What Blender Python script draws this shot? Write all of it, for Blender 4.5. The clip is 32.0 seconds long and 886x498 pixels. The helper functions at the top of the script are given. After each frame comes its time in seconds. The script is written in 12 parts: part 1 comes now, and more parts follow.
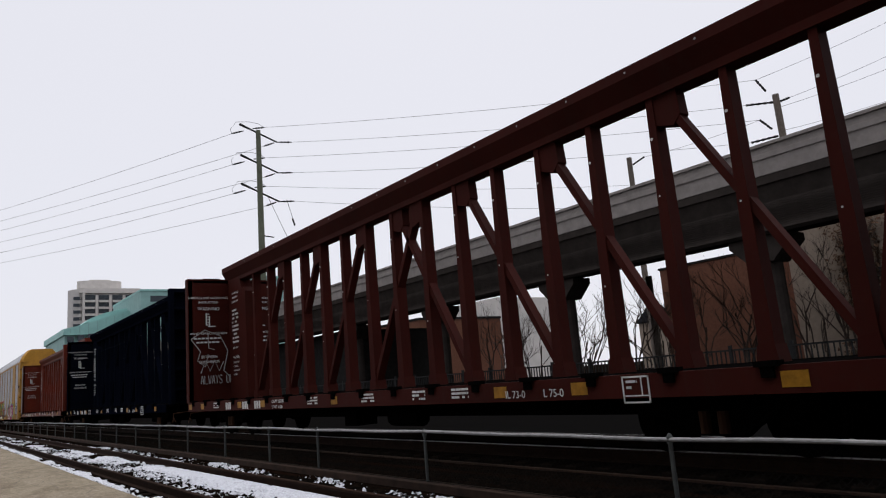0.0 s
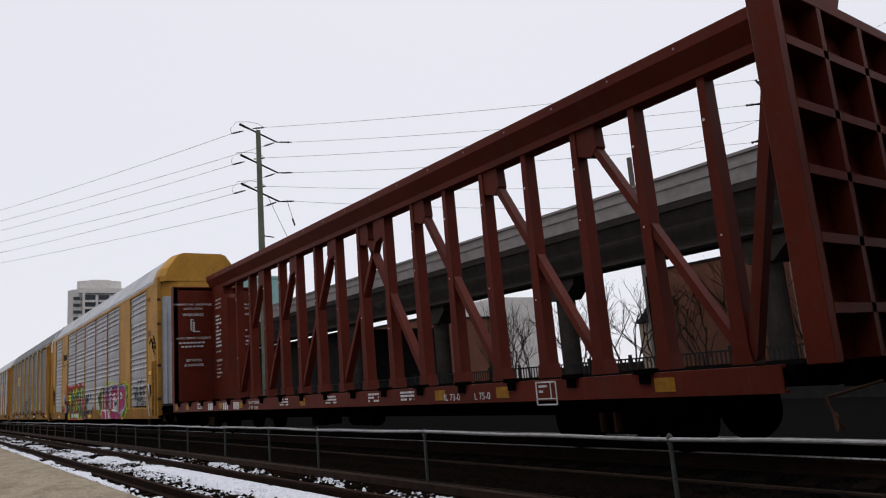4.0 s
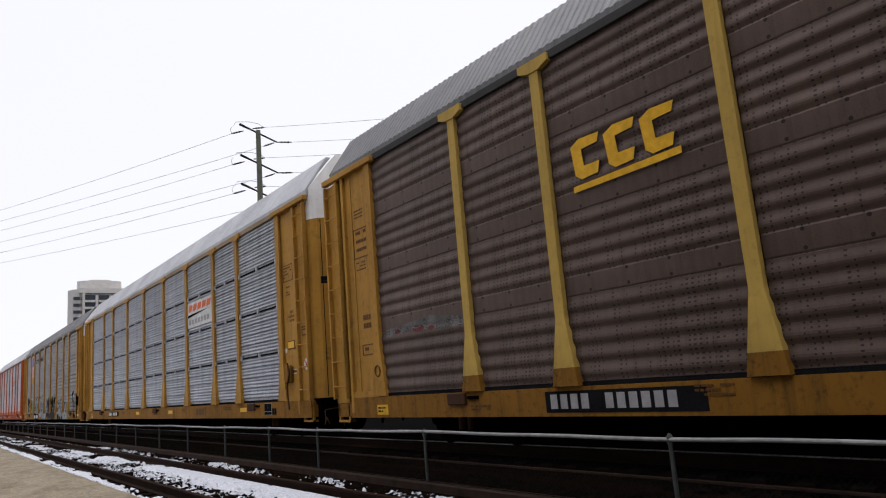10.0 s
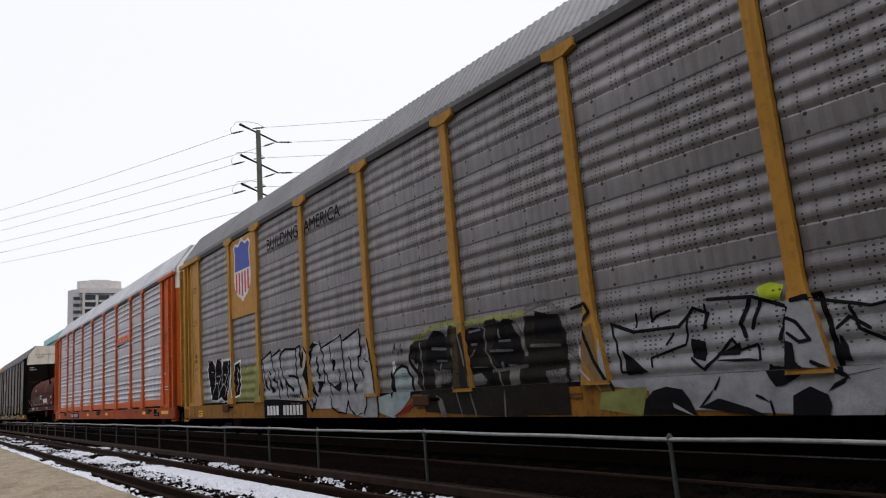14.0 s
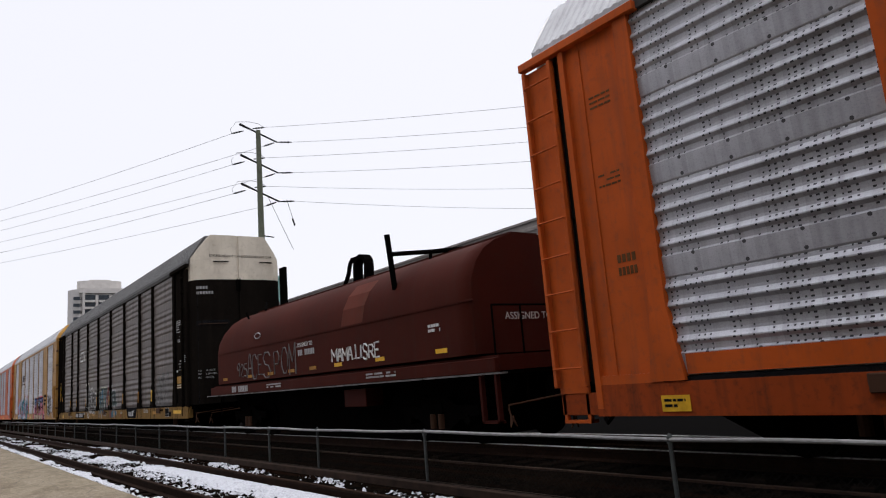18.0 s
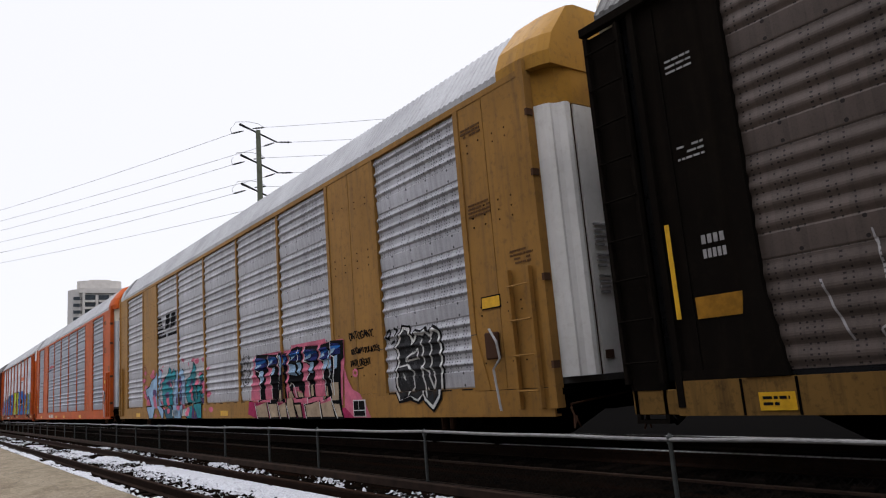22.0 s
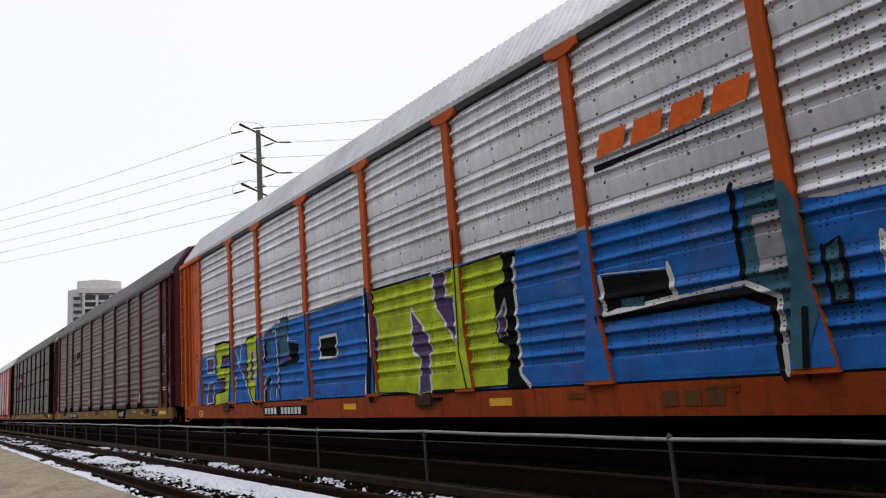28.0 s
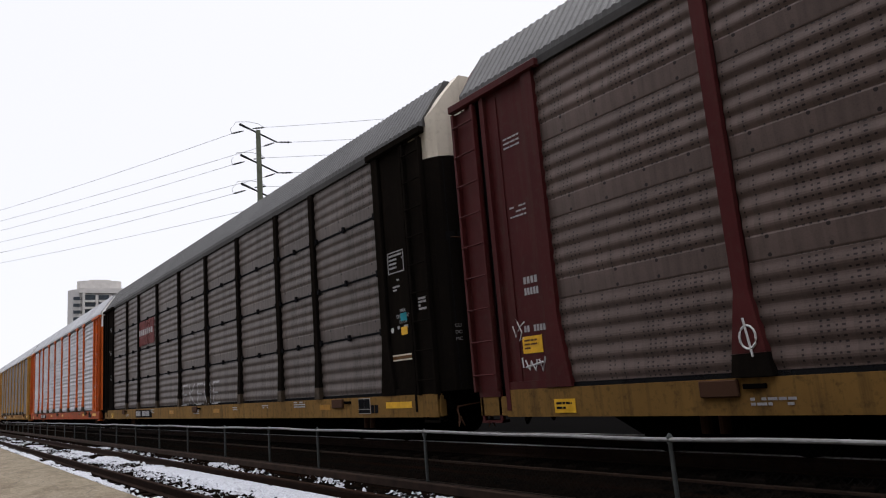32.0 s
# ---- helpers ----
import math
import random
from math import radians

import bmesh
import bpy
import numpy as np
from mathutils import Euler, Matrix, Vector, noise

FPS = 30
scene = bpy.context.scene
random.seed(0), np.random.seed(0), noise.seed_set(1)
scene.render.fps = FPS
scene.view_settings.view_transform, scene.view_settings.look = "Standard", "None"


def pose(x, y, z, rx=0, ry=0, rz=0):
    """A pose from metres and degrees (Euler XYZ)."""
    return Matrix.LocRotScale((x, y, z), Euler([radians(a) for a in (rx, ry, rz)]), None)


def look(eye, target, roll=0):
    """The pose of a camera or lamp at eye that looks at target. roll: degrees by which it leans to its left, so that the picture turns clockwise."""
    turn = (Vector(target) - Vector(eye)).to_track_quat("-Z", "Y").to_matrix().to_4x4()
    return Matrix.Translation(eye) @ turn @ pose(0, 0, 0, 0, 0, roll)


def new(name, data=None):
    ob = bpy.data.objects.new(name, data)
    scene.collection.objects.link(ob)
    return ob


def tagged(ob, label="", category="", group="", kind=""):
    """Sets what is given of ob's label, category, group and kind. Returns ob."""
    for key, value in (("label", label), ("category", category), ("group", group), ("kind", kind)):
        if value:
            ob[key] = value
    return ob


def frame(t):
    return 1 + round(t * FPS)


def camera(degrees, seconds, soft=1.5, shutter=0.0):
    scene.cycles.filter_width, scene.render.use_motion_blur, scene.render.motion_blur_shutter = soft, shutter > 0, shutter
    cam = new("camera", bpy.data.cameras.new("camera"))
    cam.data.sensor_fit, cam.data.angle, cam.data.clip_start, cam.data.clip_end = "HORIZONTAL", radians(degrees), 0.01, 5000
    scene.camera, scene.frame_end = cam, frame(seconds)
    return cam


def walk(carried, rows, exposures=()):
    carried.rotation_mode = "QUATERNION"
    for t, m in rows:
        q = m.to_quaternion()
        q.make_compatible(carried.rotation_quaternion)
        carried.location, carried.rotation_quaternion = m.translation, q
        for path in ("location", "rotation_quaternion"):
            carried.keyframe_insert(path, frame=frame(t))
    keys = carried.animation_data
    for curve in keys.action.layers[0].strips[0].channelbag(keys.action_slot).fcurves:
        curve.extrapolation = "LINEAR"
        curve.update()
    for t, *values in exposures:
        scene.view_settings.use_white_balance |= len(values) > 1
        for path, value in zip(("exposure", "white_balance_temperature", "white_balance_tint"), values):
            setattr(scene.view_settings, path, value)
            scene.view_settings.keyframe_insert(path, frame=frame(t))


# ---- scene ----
CAM_Z = 1.52
cam = camera(64.5, 32.0, soft=1.15)
EYE = pose(0, 0, CAM_Z, 90 + 10.341, 4.623, -35.955)
walk(cam, [(0.0, EYE), (32.0, EYE)], exposures=[(0.0, -0.06), (4.0, -0.06), (6.0, 0.0), (8.5, 0.15), (10.0, 0.2), (15.5, 0.2), (17.0, 0.22), (18.0, 0.15),
                                             (19.0, 0.04), (20.5, 0.1), (22.0, 0.2), (32.0, 0.2)])

# ---- train timetable ----
XC = 8.40          # centre line of the train's track
RZ = 0.37          # top of its rails
RUN = [(0, -0.2), (1, 11.3), (2, 22.74), (4, 45.47), (5.5, 62.40), (6, 68.1), (6.5, 74.0), (7, 79.67), (8, 91.0), (9, 102.15), (10, 113.64),
       (12, 136.3), (13.5, 153.24), (14, 158.94), (14.5, 164.67), (15, 170.25), (15.5, 175.9), (17, 192.6), (18, 203.81), (18.5, 209.39),
       (19, 214.8), (19.5, 220.25), (20, 226.05), (21, 237.24), (22, 248.35), (24, 270.48), (26, 292.51), (28, 314.47), (28.4, 318.55),
       (29, 325.08), (30, 336.1), (31, 347.05), (32, 357.9)]   # seconds, metres run
MOVING = []        # (car, its place at the start)

# ---- sky and light ----
world = bpy.data.worlds.new("overcast")
scene.world = world
world.use_nodes = True
wn, wl = world.node_tree.nodes, world.node_tree.links
sky = wn.new("ShaderNodeTexSky")
sky.sky_type = "NISHITA"
sky.sun_disc = False
sky.sun_elevation, sky.sun_rotation = radians(52), radians(40)
sky_dim = wn.new("ShaderNodeMixRGB")
sky_dim.blend_type = "MULTIPLY"
sky_dim.inputs[0].default_value = 1.0
sky_dim.inputs[2].default_value = (0.1, 0.1, 0.1, 1)
wl.new(sky.outputs[0], sky_dim.inputs[1])
cloud = wn.new("ShaderNodeMixRGB")
cloud.inputs[0].default_value = 0.94
cloud.inputs[2].default_value = (0.86, 0.86, 0.93, 1)
wl.new(sky_dim.outputs[0], cloud.inputs[1])
# an overcast sky is brightest overhead
where = wn.new("ShaderNodeTexCoord")
split = wn.new("ShaderNodeSeparateXYZ")
wl.new(where.outputs["Generated"], split.inputs[0])
rise = wn.new("ShaderNodeMapRange")
rise.interpolation_type = "SMOOTHSTEP"
for key_, v_ in (("From Min", 0.55), ("From Max", 1.0), ("To Min", 1.0), ("To Max", 3.3)):
    rise.inputs[key_].default_value = v_
wl.new(split.outputs[2], rise.inputs["Value"])
over = wn.new("ShaderNodeVectorMath")
over.operation = "SCALE"
wl.new(cloud.outputs[0], over.inputs[0])
wl.new(rise.outputs[0], over.inputs["Scale"])
wl.new(over.outputs[0], wn["Background"].inputs[0])
wn["Background"].inputs[1].default_value = 1.0
sun = new("sun", bpy.data.lights.new("sun", "SUN"))
sun.data.energy, sun.data.angle, sun.data.color = 0.5, radians(40), (1, 0.97, 0.93)
sun.matrix_world = look((30, 35, 60), (0, 0, 0))


# ---- materials ----
def nodes(name, rough=0.6, metal=0.0):
    m = bpy.data.materials.new(name)
    m.use_nodes = True
    n, l = m.node_tree.nodes, m.node_tree.links
    b = n["Principled BSDF"]
    b.inputs["Roughness"].default_value = rough
    b.inputs["Metallic"].default_value = metal
    b.inputs["Specular IOR Level"].default_value = 0.12
    return m, n, l, b


def ramp(n, l, src, stops):
    r = n.new("ShaderNodeValToRGB")
    while len(r.color_ramp.elements) < len(stops):
        r.color_ramp.elements.new(0.5)
    for e, (p, c) in zip(r.color_ramp.elements, stops):
        e.position, e.color = p, (*c, 1)
    l.new(src, r.inputs[0])
    return r.outputs[0]


def noise_tex(n, l, coord, scale, detail=5, stretch=(1, 1, 1), rough=0.6):
    mp = n.new("ShaderNodeMapping")
    mp.inputs["Scale"].default_value = stretch
    l.new(coord, mp.inputs[0])
    t = n.new("ShaderNodeTexNoise")
    t.inputs["Scale"].default_value, t.inputs["Detail"].default_value = scale, detail
    t.inputs["Roughness"].default_value = rough
    l.new(mp.outputs[0], t.inputs[0])
    return t.outputs[0]


def mix(n, l, fac, a, b, kind="MIX"):
    x = n.new("ShaderNodeMixRGB")
    x.blend_type = kind
    for i, v in enumerate((fac, a, b)):
        if hasattr(v, "is_linked"):
            l.new(v, x.inputs[i])
        elif i == 0:
            x.inputs[0].default_value = v
        else:
            x.inputs[i].default_value = (*v, 1)
    return x.outputs[0]


def calc(n, l, op, a, b=0.0):
    x = n.new("ShaderNodeMath")
    x.operation = op
    for i, v in enumerate((a, b)):
        if hasattr(v, "is_linked"):
            l.new(v, x.inputs[i])
        else:
            x.inputs[i].default_value = v
    return x.outputs[0]


def bump(n, l, b, src, strength=0.3, dist=0.01):
    k = n.new("ShaderNodeBump")
    k.inputs["Strength"].default_value, k.inputs["Distance"].default_value = strength, dist
    l.new(src, k.inputs["Height"])
    l.new(k.outputs[0], b.inputs["Normal"])


def shade(c, k):
    return tuple(min(1, v * k) for v in c)


def paint(name, colour, rough=0.5, dirt=(0.06, 0.045, 0.035), amount=0.5, metal=0.0, streak=1.0):
    """Weathered paint on steel: fading, grime in patches, rain streaks."""
    m, n, l, b = nodes(name, rough, metal)
    b.inputs["Specular IOR Level"].default_value = 0.06
    co = n.new("ShaderNodeTexCoord").outputs["Object"]
    big = noise_tex(n, l, co, 0.7, 5)
    col = ramp(n, l, big, [(0.3, shade(colour, 0.8)), (0.7, shade(colour, 1.15))])
    run = noise_tex(n, l, co, 2.2, 6, (1, 3.5, 0.25))
    run = ramp(n, l, run, [(0.5, (0, 0, 0)), (0.85, (amount * streak,) * 3)])
    col = mix(n, l, run, col, dirt)
    spot = noise_tex(n, l, co, 9, 7, (1, 1, 1), 0.7)
    spot = ramp(n, l, spot, [(0.52, (0, 0, 0)), (0.8, (amount,) * 3)])
    col = mix(n, l, spot, col, dirt)
    l.new(col, b.inputs["Base Color"])
    r = ramp(n, l, spot, [(0, (rough,) * 3), (1, (0.9,) * 3)])
    l.new(r, b.inputs["Roughness"])
    bump(n, l, b, noise_tex(n, l, co, 30, 4), 0.15, 0.004)
    return m


def white(n, l, src, dims="1D"):
    w = n.new("ShaderNodeTexWhiteNoise")
    w.noise_dimensions = dims
    l.new(src, w.inputs["W" if dims == "1D" else "Vector"])
    return w.outputs[0]


def slots(n, l, y, z):
    """Columns of short punched slots: where they are open, and which columns carry them."""
    cy, cz = calc(n, l, "DIVIDE", y, 0.072), calc(n, l, "DIVIDE", z, 0.052)
    at = calc(n, l, "FLOOR", cy)
    luck = white(n, l, at)
    used = calc(n, l, "GREATER_THAN", luck, 0.34)
    width = calc(n, l, "ADD", calc(n, l, "MULTIPLY", calc(n, l, "FRACT", calc(n, l, "MULTIPLY", luck, 17.3)), 0.32), 0.2)
    inside = calc(n, l, "LESS_THAN", calc(n, l, "FRACT", cy), width)
    dash = calc(n, l, "LESS_THAN", calc(n, l, "FRACT", cz), 0.37)
    cell = n.new("ShaderNodeCombineXYZ")
    l.new(at, cell.inputs[0])
    l.new(calc(n, l, "FLOOR", cz), cell.inputs[1])
    kept = calc(n, l, "GREATER_THAN", white(n, l, cell.outputs[0], "2D"), 0.2)
    hole = calc(n, l, "MULTIPLY", calc(n, l, "MULTIPLY", inside, dash), calc(n, l, "MULTIPLY", used, kept))
    return hole, used


def screen(name, colour, dirt, amount=0.5, metal=0.35, rough=0.45, punched=0.78):
    """Corrugated side screen, punched with columns of small slots."""
    m, n, l, b = nodes(name, rough, metal)
    tc = n.new("ShaderNodeTexCoord")
    co = tc.outputs["Object"]
    rnd = n.new("ShaderNodeObjectInfo").outputs["Random"]
    sep = n.new("ShaderNodeSeparateXYZ")
    l.new(co, sep.inputs[0])
    y, z = sep.outputs[1], sep.outputs[2]
    big = noise_tex(n, l, co, 0.9, 5, (1, 0.5, 1.6))
    col = ramp(n, l, big, [(0.3, shade(colour, 0.78)), (0.72, shade(colour, 1.15))])
    tone = ramp(n, l, rnd, [(0, (0.86, 0.86, 0.86)), (1, (1.0, 1.0, 1.0))])
    col = mix(n, l, 1.0, col, tone, "MULTIPLY")
    run = noise_tex(n, l, co, 2.5, 6, (1, 4, 0.3))
    run = ramp(n, l, run, [(0.48, (0, 0, 0)), (0.85, (amount,) * 3)])
    col = mix(n, l, run, col, dirt)
    hole, worn = slots(n, l, y, z)
    patch = noise_tex(n, l, co, 1.3, 2, (1, 0.6, 1))
    patch = calc(n, l, "GREATER_THAN", patch, 0.3)
    hole = calc(n, l, "MULTIPLY", calc(n, l, "MULTIPLY", hole, patch), calc(n, l, "GREATER_THAN", z, 0.26))
    # grime that rain draws down from the slots
    drip = ramp(n, l, noise_tex(n, l, co, 3.0, 5, (1, 2.5, 0.5)), [(0.42, (0, 0, 0)), (0.62, (0.55, 0.55, 0.55))])
    col = mix(n, l, calc(n, l, "MULTIPLY", calc(n, l, "MULTIPLY", worn, drip), amount), col, dirt)
    scuff = noise_tex(n, l, co, 38, 6, (1, 1, 1.6), 0.75)
    col = mix(n, l, 1.0, col, ramp(n, l, scuff, [(0.3, (0.74, 0.74, 0.74)), (0.5, (0.98, 0.98, 0.98)), (0.72, (1.0, 1.0, 1.0))]), "MULTIPLY")
    hole = calc(n, l, "MULTIPLY", hole, punched)
    col = mix(n, l, hole, col, (0.008, 0.008, 0.009))
    by = calc(n, l, "ABSOLUTE", calc(n, l, "SUBTRACT", calc(n, l, "FRACT", calc(n, l, "DIVIDE", y, 0.62)), 0.5))
    by = calc(n, l, "MULTIPLY", by, 0.62)
    bolt = None
    for level in (0.045, 0.235):
        bz = calc(n, l, "SUBTRACT", z, level)
        d2 = calc(n, l, "ADD", calc(n, l, "MULTIPLY", by, by), calc(n, l, "MULTIPLY", bz, bz))
        hit = calc(n, l, "LESS_THAN", d2, 0.00048)
        bolt = hit if bolt is None else calc(n, l, "MAXIMUM", bolt, hit)
    col = mix(n, l, calc(n, l, "MULTIPLY", bolt, 0.85), col, (0.012, 0.011, 0.011))
    l.new(col, b.inputs["Base Color"])
    rr = ramp(n, l, run, [(0, (rough,) * 3), (1, (0.85,) * 3)])
    l.new(rr, b.inputs["Roughness"])
    bump(n, l, b, noise_tex(n, l, co, 24, 4), 0.2, 0.004)
    return m


def plain(name, colour, rough=0.6, metal=0.0, var=0.2, scale=4.0, bumpy=0.2, dist=0.01):
    m, n, l, b = nodes(name, rough, metal)
    co = n.new("ShaderNodeTexCoord").outputs["Object"]
    t = noise_tex(n, l, co, scale, 8, (1, 1, 1), 0.65)
    t2 = noise_tex(n, l, co, scale * 0.13, 4)
    c = ramp(n, l, t, [(0.3, shade(colour, 1 - var)), (0.7, shade(colour, 1 + var))])
    c2 = ramp(n, l, t2, [(0.3, (1 - var * 0.7,) * 3), (0.7, (1, 1, 1))])
    l.new(mix(n, l, 1.0, c, c2, "MULTIPLY"), b.inputs["Base Color"])
    if bumpy:
        bump(n, l, b, t, bumpy, dist)
    return m


def spray(name, colour, var=0.25, thin=0.4):
    """Spray paint: cloudy, thin in places, broken by the slots of the screen below."""
    m, n, l, b = nodes(name, 0.6)
    b.inputs["Specular IOR Level"].default_value = 0.03
    co = n.new("ShaderNodeTexCoord").outputs["Object"]
    sep = n.new("ShaderNodeSeparateXYZ")
    l.new(co, sep.inputs[0])
    cloudy = noise_tex(n, l, co, 2.6, 6, (1, 1, 1.4), 0.7)
    c = ramp(n, l, cloudy, [(0.28, shade(colour, 1 - var * 1.3)), (0.72, shade(colour, 1 + var))])
    grain = noise_tex(n, l, co, 45, 5, (1, 1, 1), 0.7)
    c = mix(n, l, 1.0, c, ramp(n, l, grain, [(0.3, (0.72, 0.72, 0.72)), (0.6, (1, 1, 1))]), "MULTIPLY")
    row = calc(n, l, "DIVIDE", calc(n, l, "SUBTRACT", sep.outputs[2], 0.95), 1.1125)
    z = calc(n, l, "MULTIPLY", calc(n, l, "FRACT", row), 1.1125)
    hole, _ = slots(n, l, sep.outputs[1], z)
    ribbed = n.new("ShaderNodeAttribute")
    ribbed.attribute_name = "punched"
    hole = calc(n, l, "MULTIPLY", calc(n, l, "MULTIPLY", hole, ribbed.outputs["Fac"]), calc(n, l, "GREATER_THAN", z, 0.2))
    c = mix(n, l, calc(n, l, "MULTIPLY", hole, 0.8), c, (0.01, 0.01, 0.011))
    l.new(c, b.inputs["Base Color"])
    gone = calc(n, l, "ADD", calc(n, l, "MULTIPLY", noise_tex(n, l, co, 1.7, 5, (1, 1, 1), 0.65), 0.6), calc(n, l, "MULTIPLY", grain, 0.4))
    gone = ramp(n, l, gone, [(0.46, (0, 0, 0)), (0.66, (thin, thin, thin))])
    clear, blend = n.new("ShaderNodeBsdfTransparent"), n.new("ShaderNodeMixShader")
    l.new(gone, blend.inputs[0])
    l.new(b.outputs[0], blend.inputs[1])
    l.new(clear.outputs[0], blend.inputs[2])
    l.new(blend.outputs[0], n["Material Output"].inputs[0])
    return m


